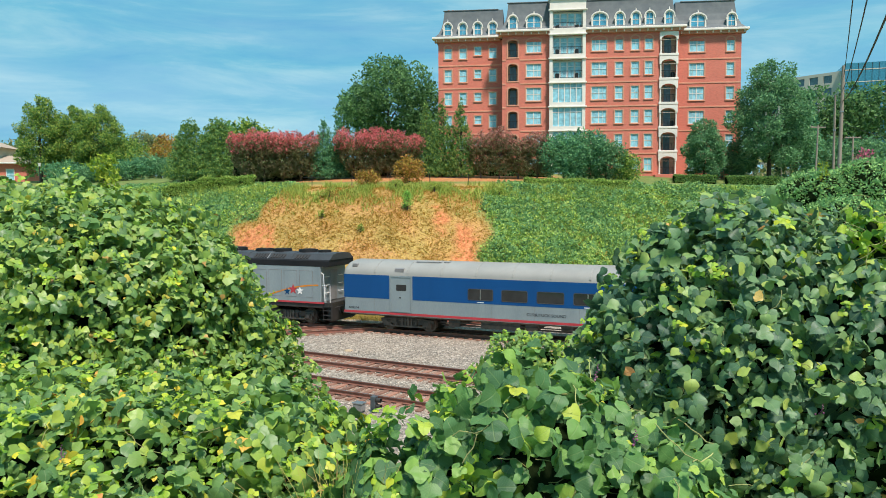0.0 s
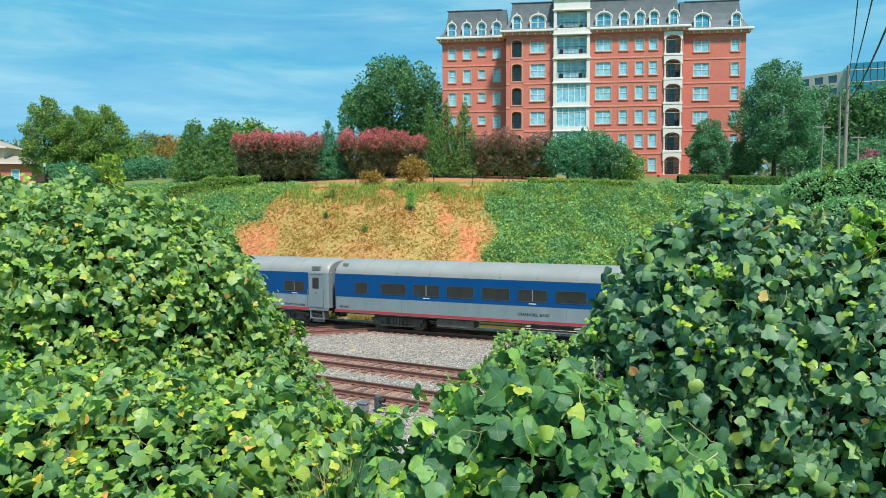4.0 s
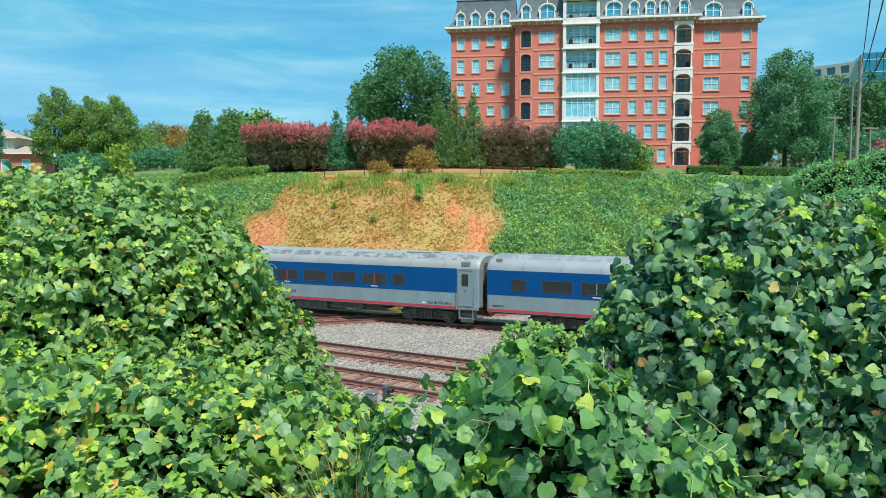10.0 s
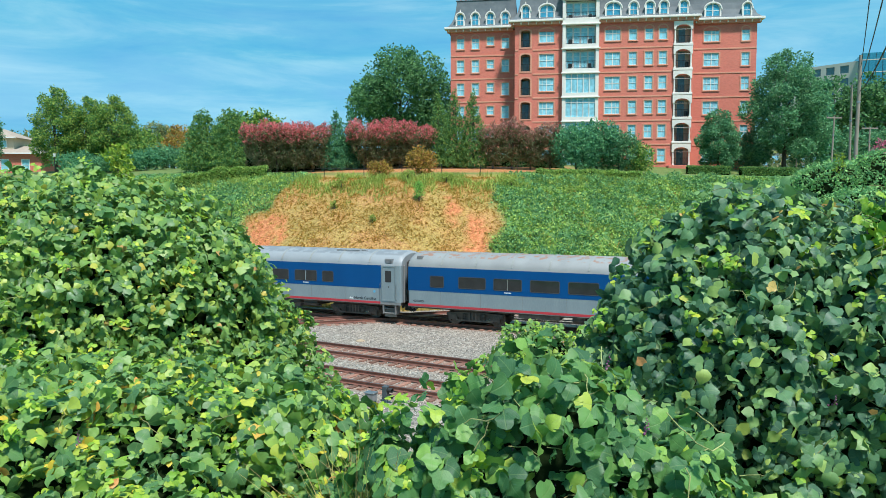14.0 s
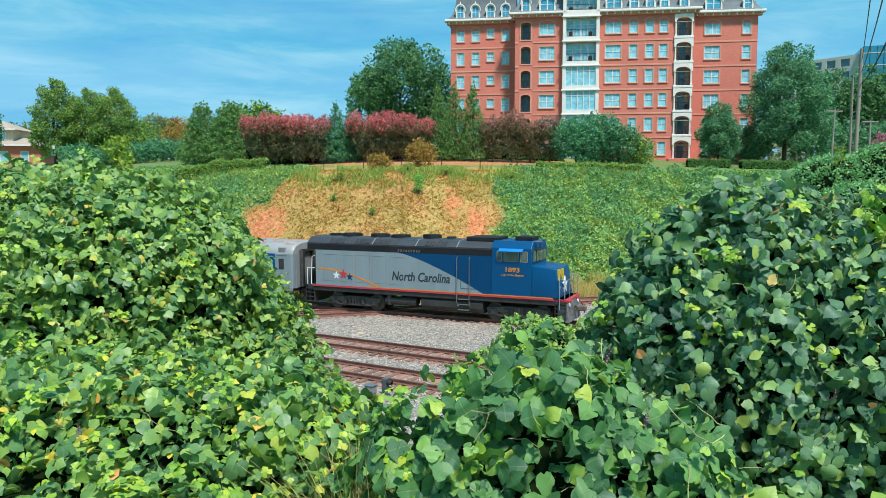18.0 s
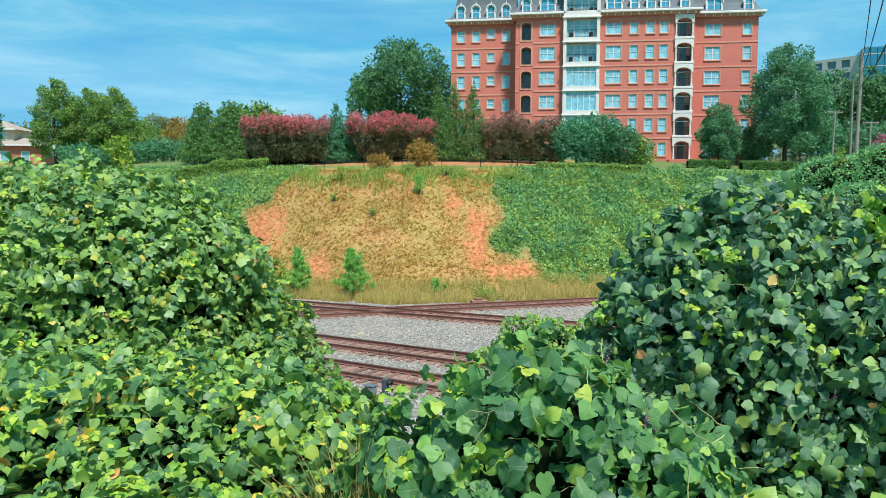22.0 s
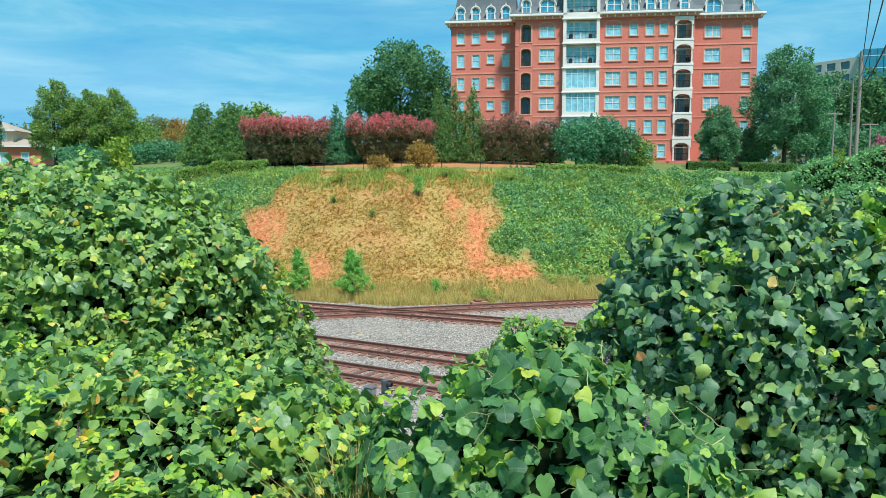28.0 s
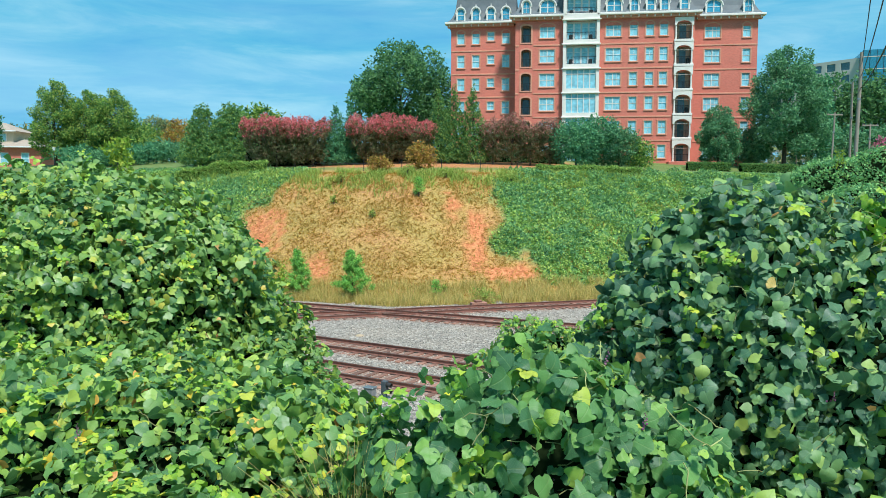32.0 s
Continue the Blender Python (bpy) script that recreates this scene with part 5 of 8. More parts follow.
for k in range(6):
    b = balcony_bay(-3.4, -2.2, 0.0, 1.15, k)
    o = arch(-3.4, -2.2, STOREY * k + 0.35, STOREY * k + 2.47, 0.3)
    outer = [(-2.8 + (x + 2.8) * 1.32, STOREY * k + 1.4 + (z - STOREY * k - 1.4) * 1.16) for x, z in o]
    part("arch_trim", hoop(outer, o, -0.05, 0.2), M["tan"], b)
    # white framed balconies at the far end
    b = balcony_bay(15.3, 17.35, 0.0, 0.85, k)
    fr = bmesh.new()
    for x in (15.3, 17.22):
        rod(fr, (x + 0.06, -0.12, STOREY * k + 0.35), (x + 0.06, -0.12, STOREY * k + 2.2), 0.11, 0.09, 10)
        box(fr, x - 0.06, x + 0.18, -0.24, 0.0, STOREY * k + 2.2, STOREY * k + 2.35)
        box(fr, x - 0.06, x + 0.18, -0.24, 0.0, STOREY * k + 0.3, STOREY * k + 0.5)
    part("columns", fr, M["cream"], b, "cream columns")
    o = arch(15.42, 17.23, STOREY * k + 2.0, STOREY * k + 2.56, 0.52, 10)
    top = [(15.2, STOREY * k + 1.98), (17.45, STOREY * k + 1.98)] + [(17.45 - 2.25 * j / 10, STOREY * k + 2.95) for j in range(11)]
    part("arch_head", hoop(top, o, -0.26, 0.02), M["cream"], b, "cream arched head")
    part("balcony_edge", bbox(15.15, 17.5, -0.28, 0.02, STOREY * k + 0.02, STOREY * k + 0.32, 0.03), M["cream"], b)
    if k in (2, 4):
        part("balcony_chair", bbox(16.75, 17.15, 0.42, 0.8, STOREY * k + 0.34, STOREY * k + 1.1, 0.06), M["iron"], b)


# the white bay: open balconies above, glazed rooms below
BAY = part("bay", pierced(1.75, 6.2, 0, 22.1, -0.75, [(2.15, 5.8, STOREY * k + 0.45, STOREY * k + 2.75) for k in range(7)], 0.3), M["cream"], APT, "cream bay with balconies")
for x in (1.75, 6.0):
    part("bay_cheek", bbox(x, x + 0.2, -0.45, 0.0, 0, 22.1, 0), M["cream"], BAY)
for k in range(7):
    z = STOREY * k
    if k >= 4:
        bm = bmesh.new()
        box(bm, 1.96, 6.0, -0.4, 0.35, z + 0.12, z + 0.36)
        box(bm, 1.96, 6.0, -0.06, -0.01, z + 0.1, z + 2.77)
        part("balcony_back", bm, M["cream"], BAY)
        for x in np.arange(2.25, 5.4, 0.9):
            fw = part("french_window", ring(bmesh.new(), x - 0.04, x + 0.78, z + 0.38, z + 2.58, 0.07, -0.15, -0.065), M["white"], BAY)
            part("pane", box(bmesh.new(), x + 0.03, x + 0.71, -0.11, -0.065, z + 0.45, z + 2.5), M["pane_sky"], fw)
            part("glazing_bar", box(bmesh.new(), x + 0.03, x + 0.71, -0.13, -0.11, z + 1.95, z + 2.0), M["white"], fw)
        railing(2.15, 5.8, -0.6, z + 0.42, BAY, 0.95)
        for x in (2.5, 4.9):
            part("balcony_chair", bbox(x, x + 0.45, -0.5, -0.2, z + 0.36, z + 1.1, 0.08), M["iron"], BAY)
    else:
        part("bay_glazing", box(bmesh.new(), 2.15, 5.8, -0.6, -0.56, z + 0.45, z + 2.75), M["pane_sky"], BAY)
        for i in range(6):
            x = 2.15 + 3.65 * i / 5
            part("bay_mullion", box(bmesh.new(), x - 0.05, x + 0.05, -0.66, -0.6, z + 0.45, z + 2.75), M["cream"], BAY)
        part("bay_transom", box(bmesh.new(), 2.15, 5.8, -0.655, -0.605, z + 2.18, z + 2.26), M["cream"], BAY)
    part("bay_cornice", bbox(1.6, 6.35, -0.92, -0.72, z + 2.78, z + 2.95, 0.03), M["cream"], BAY)
part("bay_crown", prism(bmesh.new(), [(1.6, 22.0), (6.35, 22.0), (6.35, 22.45), (4.5, 22.5), (3.98, 22.75), (3.4, 22.5), (1.6, 22.45)], -0.95, 0.6), M["cream"], BAY)


# cornice, brackets, mansard roof and dormers
def mansard(x0, x1, y, open_left, open_right):
    prof = [(-0.55, 0.45), (-0.35, 0.62), (0.05, 1.05), (0.35, 1.7), (0.55, 2.5), (0.68, 3.4), (0.75, 4.1)]
    bm = bmesh.new()
    rows = []
    for d, z in prof:
        l = x0 + (d if open_left else 0)
        r = x1 - (d if open_right else 0)
        rows.append([bm.verts.new((l, y + d, WALL_TOP + z)), bm.verts.new((r, y + d, WALL_TOP + z)), bm.verts.new((r, 19.5, WALL_TOP + z)), bm.verts.new((l, 19.5, WALL_TOP + z))])
    for a, b in zip(rows[:-1], rows[1:]):
        for i in range(4):
            j = (i + 1) % 4
            bm.faces.new((a[i], a[j], b[j], b[i]))
    bm.faces.new(rows[-1])
    bm.faces.new(rows[0][::-1])
    part("roof", bm, M["slate"], APT, "grey slate mansard roof")
    a, b = x0 - (0.75 if open_left else 0), x1 + (0.75 if open_right else 0)
    part("cornice", bbox(a, b, y - 0.75, y + 0.3, WALL_TOP + 0.2, WALL_TOP + 0.48, 0.05, 2), M["cream"], APT, "cream roof cornice")
    part("cornice_bed", bbox(a + 0.3, b - 0.3, y - 0.4, y + 0.3, WALL_TOP - 0.15, WALL_TOP + 0.22, 0.04, 2), M["tan"], APT)
    part("roof_edge", bbox(x0 + 0.6, x1 - 0.6, y + 0.66, y + 0.9, WALL_TOP + 4.08, WALL_TOP + 4.2, 0.03), M["slate"], APT)
    x = a + 0.5
    while x < b - 0.3:
        part("bracket", bbox(x, x + 0.14, y - 0.6, y - 0.02, WALL_TOP - 0.1, WALL_TOP + 0.2, 0.03), M["cream"], APT)
        x += 0.95


mansard(-12.6, -4.15, 2.72, True, False)
mansard(-4.15, 17.6, 0.0, True, True)
mansard(17.6, 25.55, 2.14, False, True)


def dormer(cx, y, wide_=False):
    w, h = (1.62, 1.6) if wide_ else (0.80, 1.55)
    z = WALL_TOP + 0.62
    o = arch(cx - w / 2, cx + w / 2, z, z + h, 0.38 if not wide_ else 0.55)
    outer = [(cx + (x - cx) * (1 + 0.4 / w), z + h / 2 - 0.03 + (q - z - h / 2) * (1 + 0.4 / h)) for x, q in o]
    d = part("dormer", hoop(outer, o, y - 0.25, y + 0.1), M["cream"], APT, "cream arched dormer")
    cheek = prism(bmesh.new(), shrink(outer, 0.08), y - 0.05, y + 0.95)
    part("dormer_roof", cheek, M["slate"], d)
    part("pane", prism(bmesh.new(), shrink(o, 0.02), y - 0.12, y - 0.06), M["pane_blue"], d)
    bars = bmesh.new()
    box(bars, cx - w / 2, cx + w / 2, y - 0.15, y - 0.1, z + h * 0.5 - 0.03, z + h * 0.5 + 0.03)
    if wide_:
        box(bars, cx - 0.06, cx + 0.06, y - 0.16, y - 0.1, z, z + h)
    else:
        box(bars, cx - 0.012, cx + 0.012, y - 0.15, y - 0.1, z, z + h)
    part("glazing_bar", bars, M["cream"], d)
    cap = [(cx - w / 2 - 0.32, z + h * 0.62), (cx - w / 2 - 0.22, z + h * 0.55)] + [(cx + (w / 2 + 0.19) * math.cos(math.pi * (1 - k / 8)), z + h * 0.62 + 0.72 * math.sin(math.pi * k / 8)) for k in range(9)] + [(cx + w / 2 + 0.22, z + h * 0.55), (cx + w / 2 + 0.32, z + h * 0.62)]
    hood = cap + [(cx + (w / 2 + 0.30) * math.cos(math.pi * k / 8), z + h * 0.64 + 0.86 * math.sin(math.pi * k / 8)) for k in range(9)]
    part("dormer_hood", prism(bmesh.new(), hood, y - 0.36, y - 0.1), M["cream"], d)
    fin = bmesh.new()
    rod(fin, (cx, y - 0.2, z + h + 0.2), (cx, y - 0.2, z + h + 0.62), 0.1, 0.02, 8)
    part("finial", fin, M["cream"], d)


for cx in (-11.31, -9.35, -7.4, -5.46):
    dormer(cx, 2.67)
for cx, wd in ((-2.8, False), (-0.18, True), (7.91, True), (10.35, False), (12.29, False), (13.95, False), (16.3, False)):
    dormer(cx, -0.05, wd)
dormer(20.18, 2.09, True)
dormer(24.25, 2.09)
for x in (-11.7, -11.1):
    ch = bmesh.new()
    rod(ch, (x, 7.5, WALL_TOP + 3.9), (x, 7.5, WALL_TOP + 5.3), 0.2, 0.17, 12)
    part("chimney_pot", ch, M["brick"], APT, "red clay chimney pot")
part("plinth", bbox(-12.4, 25.3, 0.4, 19.8, -2.0, 0.02, 0), M["brick"], APT, "brick footing")
part("chimney", bbox(-12.1, -10.7, 7.0, 8.0, WALL_TOP + 3.9, WALL_TOP + 4.7, 0.03), M["brick"], APT)
part("porch_step", bbox(14.6, 18.2, -1.6, 0.0, -0.3, 0.3, 0.03), M["brick"], APT)


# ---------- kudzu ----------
# Near-black for solid cores: the shade between leaves is put into this colour.
M["core"] = mat("shade_dark_vine_core", (0.006, 0.014, 0.005), (0.014, 0.022, 0.008), 6.0, 0.95, bump=0.6, bscale=18)
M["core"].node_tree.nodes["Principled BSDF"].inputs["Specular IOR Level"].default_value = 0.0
M["flower"] = leaf_mat("mauve_kudzu_blossom", [(0.0, (0.20, 0.06, 0.14)), (0.6, (0.34, 0.13, 0.24)), (1.0, (0.42, 0.24, 0.26))], 0.6, 0.3)
M["stem"] = mat("pale_vine_stem", (0.33, 0.35, 0.12), (0.22, 0.20, 0.08), 6.0, 0.8, bump=0.2, spread=0.3)
GREENS = [(0.0, (0.077, 0.204, 0.066)), (0.25, (0.133, 0.301, 0.079)), (0.55, (0.210, 0.408, 0.092)), (0.85, (0.308, 0.505, 0.094)), (0.97, (0.434, 0.600, 0.092)), (0.994, (0.701, 0.577, 0.092)), (1.0, (0.588, 0.301, 0.132))]
BANK = [(0.0, (0.066, 0.178, 0.068)), (0.3, (0.111, 0.273, 0.088)), (0.6, (0.179, 0.368, 0.095)), (0.85, (0.267, 0.475, 0.090)), (0.945, (0.416, 0.570, 0.078)), (0.985, (0.780, 0.640, 0.068)), (1.0, (0.683, 0.333, 0.112))]
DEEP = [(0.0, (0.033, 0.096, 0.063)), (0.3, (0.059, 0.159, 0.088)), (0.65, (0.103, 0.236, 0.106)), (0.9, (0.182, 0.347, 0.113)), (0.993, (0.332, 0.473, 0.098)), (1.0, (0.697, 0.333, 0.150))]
LARGE = [(0.0, (0.048, 0.139, 0.060)), (0.35, (0.088, 0.227, 0.077)), (0.75, (0.151, 0.340, 0.092)), (0.95, (0.255, 0.466, 0.086)), (0.99, (0.478, 0.580, 0.064)), (1.0, (0.669, 0.378, 0.129))]
BRIGHT = [(0.0, (0.14, 0.32, 0.035)), (0.4, (0.26, 0.46, 0.040)), (0.8, (0.42, 0.58, 0.045)), (0.94, (0.55, 0.66, 0.05)), (1.0, (0.78, 0.70, 0.05))]
GREENS = [(p, (0.96 * r, 0.87 * g, 0.86 * b)) for p, (r, g, b) in GREENS]
LARGE = [(p, (1.05 * r, 1.0 * g, 0.95 * b)) for p, (r, g, b) in LARGE]
M["kudzu_mid"] = leaf_mat("kudzu_leaf", GREENS, 0.42, 0.28, True)
BANK = [(p, (1.2 * r, 1.04 * g, 0.95 * b)) for p, (r, g, b) in BANK]
M["kudzu_bank"] = leaf_mat("yellowish_kudzu_leaf", BANK, 0.42, 0.3, True)
M["kudzu_large"] = leaf_mat("smooth_large_kudzu_leaf", LARGE, 0.5, 0.28, True)
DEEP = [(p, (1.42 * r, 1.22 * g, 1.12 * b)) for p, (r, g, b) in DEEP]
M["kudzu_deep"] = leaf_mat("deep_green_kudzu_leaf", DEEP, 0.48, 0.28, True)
M["kudzu_bright"] = leaf_mat("bright_kudzu_leaf", BRIGHT, 0.45, 0.3, True)


def leaflet(lobes, seed, rows=7):
    """One leaflet along +y, its face to +z: verts, faces and blade coordinates. lobes: 0 plain, 1 two-lobed, 2 three-lobed."""
    r = random.Random(seed)
    if rows < 7:
        return (leaflet_low if rows == 5 else leaflet_small)(lobes, r)
    v = [0.0, 0.04, 0.15, 0.29, 0.42, 0.54, 0.66, 0.80, 0.92, 1.0]
    w = {0: [0, 0.25, 0.43, 0.53, 0.55, 0.52, 0.45, 0.31, 0.15, 0], 1: [0, 0.27, 0.46, 0.58, 0.59, 0.50, 0.39, 0.32, 0.19, 0], 2: [0, 0.28, 0.51, 0.65, 0.64, 0.45, 0.34, 0.33, 0.20, 0]}[lobes]
    fwd = {0: 0.0, 1: 0.03, 2: 0.05}[lobes]
    fold, curl, side, ph = r.uniform(0.05, 0.45), r.uniform(0.1, 0.7), r.uniform(-0.12, 0.12), r.uniform(0, 6)
    vs, uv, last = [], [], len(v) - 1
    for k, y in enumerate(v):
        zc, xc = -curl * (y - 0.3) ** 2 * 1.2, side * y * y
        if k in (0, last):
            vs.append((xc, y, zc))
            uv.append((0, y))
            continue
        wl, wr = w[k] * r.uniform(0.94, 1.05), w[k] * r.uniform(0.94, 1.05)
        if lobes == 1 and k in (4, 5):
            wr *= 0.9
        ft = fwd if k == 4 else (-0.05 if k == 1 else 0)
        for x in (-wl, 0, wr):
            z = zc + fold * abs(x) - 0.5 * x * x + (0.075 * math.sin(y * 10 + ph + 2 * x) if x else 0)
            vs.append((xc + x, y + (ft if x else 0), z))
            uv.append((x, y + (ft if x else 0)))
    n = len(vs)
    f = [(0, 2, 1), (0, 3, 2)]
    for a in range(1, n - 4, 3):
        f += [(a, a + 1, a + 4, a + 3), (a + 1, a + 2, a + 5, a + 4)]
    f += [(n - 4, n - 3, n - 1), (n - 3, n - 2, n - 1)]
    return np.array(vs, float), f, np.array(uv, float)


def leaflet_low(lobes, r):
    """A rounded leaflet in fewer faces, plain or with one or two shallow lobes, for leaves that stay farther off."""
    fold, curl, side, ph = r.uniform(-0.05, 0.42), r.uniform(0.1, 0.75), r.uniform(-0.14, 0.14), r.uniform(0, 6)
    rows = (0.0, 0.05, 0.20, 0.38, 0.55, 0.68, 0.86, r.uniform(0.98, 1.08))
    plain, lobed = (0, 0.26, 0.45, 0.53, 0.49, 0.40, 0.20, 0), (0, 0.27, 0.48, 0.61, 0.49, 0.34, 0.23, 0)
    vs, uv = [], []
    for k, y in enumerate(rows):
        zc, xc = -curl * (y - 0.3) ** 2 * 1.1, side * y * y
        if k in (0, 7):
            vs.append((xc, y, zc))
            uv.append((0, y))
            continue
        for sgn in (-1, 0, 1):
            cut = sgn and (lobes == 2 or (lobes == 1 and sgn < 0))
            x = sgn * (lobed if cut else plain)[k] * r.uniform(0.93, 1.06)
            dy = (-0.06 if k == 1 else 0.06 if cut and k == 3 else 0) if sgn else 0
            vs.append((xc + x, y + dy, zc + fold * abs(x) - 0.55 * x * x + (0.05 * math.sin(y * 8 + ph + 3 * sgn) if sgn else 0)))
            uv.append((x, y + dy))
    n = len(vs)
    f = [(0, 2, 1), (0, 3, 2)]
    for a in range(1, n - 4, 3):
        f += [(a, a + 1, a + 4, a + 3), (a + 1, a + 2, a + 5, a + 4)]
    f += [(n - 4, n - 3, n - 1), (n - 3, n - 2, n - 1)]
    return np.array(vs, float), f, np.array(uv, float)


def leaflet_small(lobes, r):
    """The same leaflet in the fewest faces, for small leaves and those far down the bank."""
    fold, curl, side = r.uniform(-0.05, 0.42), r.uniform(0.1, 0.75), r.uniform(-0.14, 0.14)
    vs, uv = [], []
    for k, y in enumerate((0.0, 0.14, 0.40, 0.66, r.uniform(0.98, 1.08))):
        zc, xc = -curl * (y - 0.3) ** 2 * 1.1, side * y * y
        for sgn in ((0,) if k in (0, 4) else (-1, 0, 1)):
            cut = lobes == 2 or (lobes == 1 and sgn < 0)
            x = sgn * ((0, 0.42, 0.61, 0.36, 0) if cut else (0, 0.40, 0.54, 0.41, 0))[k] * r.uniform(0.93, 1.06)
            vs.append((xc + x, y - (0.06 if sgn and k == 1 else 0), zc + fold * abs(x) - 0.5 * x * x))
            uv.append((x, y))
    f = [(0, 2, 1), (0, 3, 2), (1, 2, 5, 4), (2, 3, 6, 5), (4, 5, 8, 7), (5, 6, 9, 8), (7, 8, 10), (8, 9, 10)]
    return np.array(vs, float), f, np.array(uv, float)


def triple(seed, mixed=True, rows=7):
    """A kudzu leaf: three leaflets on a stalk; the middle one points to +y."""
    r = random.Random(seed)
    vs, fs, uvs, n = [], [], [], 0
    for ang, sc, off in ((0, 1.0, 0.30), (78 + r.uniform(-12, 12), 0.92, 0.04), (-78 + r.uniform(-12, 12), 0.92, 0.04)):
        v, f, u = leaflet(r.choice((0, 1, 2, 2)) if mixed else 0, r.random(), rows)
        m = np.array(pose(0, 0, 0, r.uniform(-22, 8), r.uniform(-18, 18), -ang).to_3x3())
        v = (v * sc + [0, 0.06, 0]) @ m.T + [0, off, 0]
        vs.append(v)
        fs += [tuple(i + n for i in q) for q in f]
        uvs.append(u)
        n += len(v)
    return np.vstack(vs), fs, np.vstack(uvs)


LEAVES = [triple(100 + k) for k in range(9)]
LOW = [triple(100 + k, rows=5) for k in range(9)]
SMALL = [triple(100 + k, rows=3) for k in range(9)]


def mesh_from(name, verts, faces, uvs, material):
    """A mesh from arrays; faces of three and four corners."""
    me = bpy.data.meshes.new(name)
    loops = np.concatenate([np.asarray(f, np.int32).ravel() for f in faces])
    sizes = np.concatenate([np.full(len(f), np.asarray(f).shape[1], np.int32) for f in faces])
    me.vertices.add(len(verts))
    me.vertices.foreach_set("co", np.asarray(verts, np.float32).ravel())
    me.loops.add(len(loops))
    me.loops.foreach_set("vertex_index", loops)
    me.polygons.add(len(sizes))
    me.polygons.foreach_set("loop_start", np.concatenate([[0], np.cumsum(sizes)[:-1]]).astype(np.int32))
    if uvs is not None:
        lay = me.uv_layers.new(name="blade")
        lay.data.foreach_set("uv", np.asarray(uvs, np.float32)[loops].ravel())
    me.update(calc_edges=True)
    me.polygons.foreach_set("use_smooth", [True] * len(sizes))
    me.materials.append(material)
    return me


def leaf_meshes(material):
    out = []
    for v, f, u in LEAVES:
        out.append(mesh_from("leaf", v, [[q for q in f if len(q) == 3], [q for q in f if len(q) == 4]], u, material))
    return out


def scatter(name, frames, variants, material, uv=True):
    """One mesh of many leaves. frames: rows of (variant, 3x3 turn and size, place)."""
    vs, tri, quad, uvs, n = [], [], [], [], 0
    for k, (v, f, u) in enumerate(variants):
        sel = [fr for fr in frames if fr[0] == k]
        if not sel:
            continue
        R = np.array([s[1] for s in sel])
        P = np.array([s[2] for s in sel])
        V = np.einsum("nij,vj->nvi", R, v) + P[:, None, :]
        m = len(v)
        base = n + np.arange(len(sel))[:, None, None] * m
        t3, t4 = [q for q in f if len(q) == 3], [q for q in f if len(q) == 4]
        if t3:
            tri.append((np.array(t3)[None] + base).reshape(-1, 3))
        if t4:
            quad.append((np.array(t4)[None] + base).reshape(-1, 4))
        vs.append(V.reshape(-1, 3))
        uvs.append(np.tile(u, (len(sel), 1)))
        n += m * len(sel)
    faces = ([np.vstack(tri)] if tri else []) + ([np.vstack(quad)] if quad else [])
    return mesh_from(name, np.vstack(vs), faces, np.vstack(uvs) if uv else None, material)


def hang(n, rnd, size, up=0.55, loose=0.85, droop=0.9):
    """The turn and size of a leaf on a surface with normal n: it leans to the light and its tip hangs."""
    nb = Vector(n) * 0.8 + sun_way * up * 1.1 + Vector((rnd.gauss(0, 1), rnd.gauss(0, 1), rnd.gauss(0, 1))) * loose
    nb.normalize()
    tip = Vector((rnd.gauss(0, 0.7), rnd.gauss(0, 0.7), -droop)) + Vector(n) * 0.35
    tip = tip - nb * tip.dot(nb)
    if tip.length < 1e-3:
        tip = nb.orthogonal()
    tip.normalize()
    x = tip.cross(nb)
    return np.array([[x[i], tip[i], nb[i]] for i in range(3)]) * size


def lump(p, s=0.16, f=1.1):
    return s * (noise.noise((p[0] * f, p[1] * f, p[2] * f)) + 0.6 * noise.noise((p[0] * f * 2.6, p[1] * f * 2.6, p[2] * f * 2.6 + 5)))


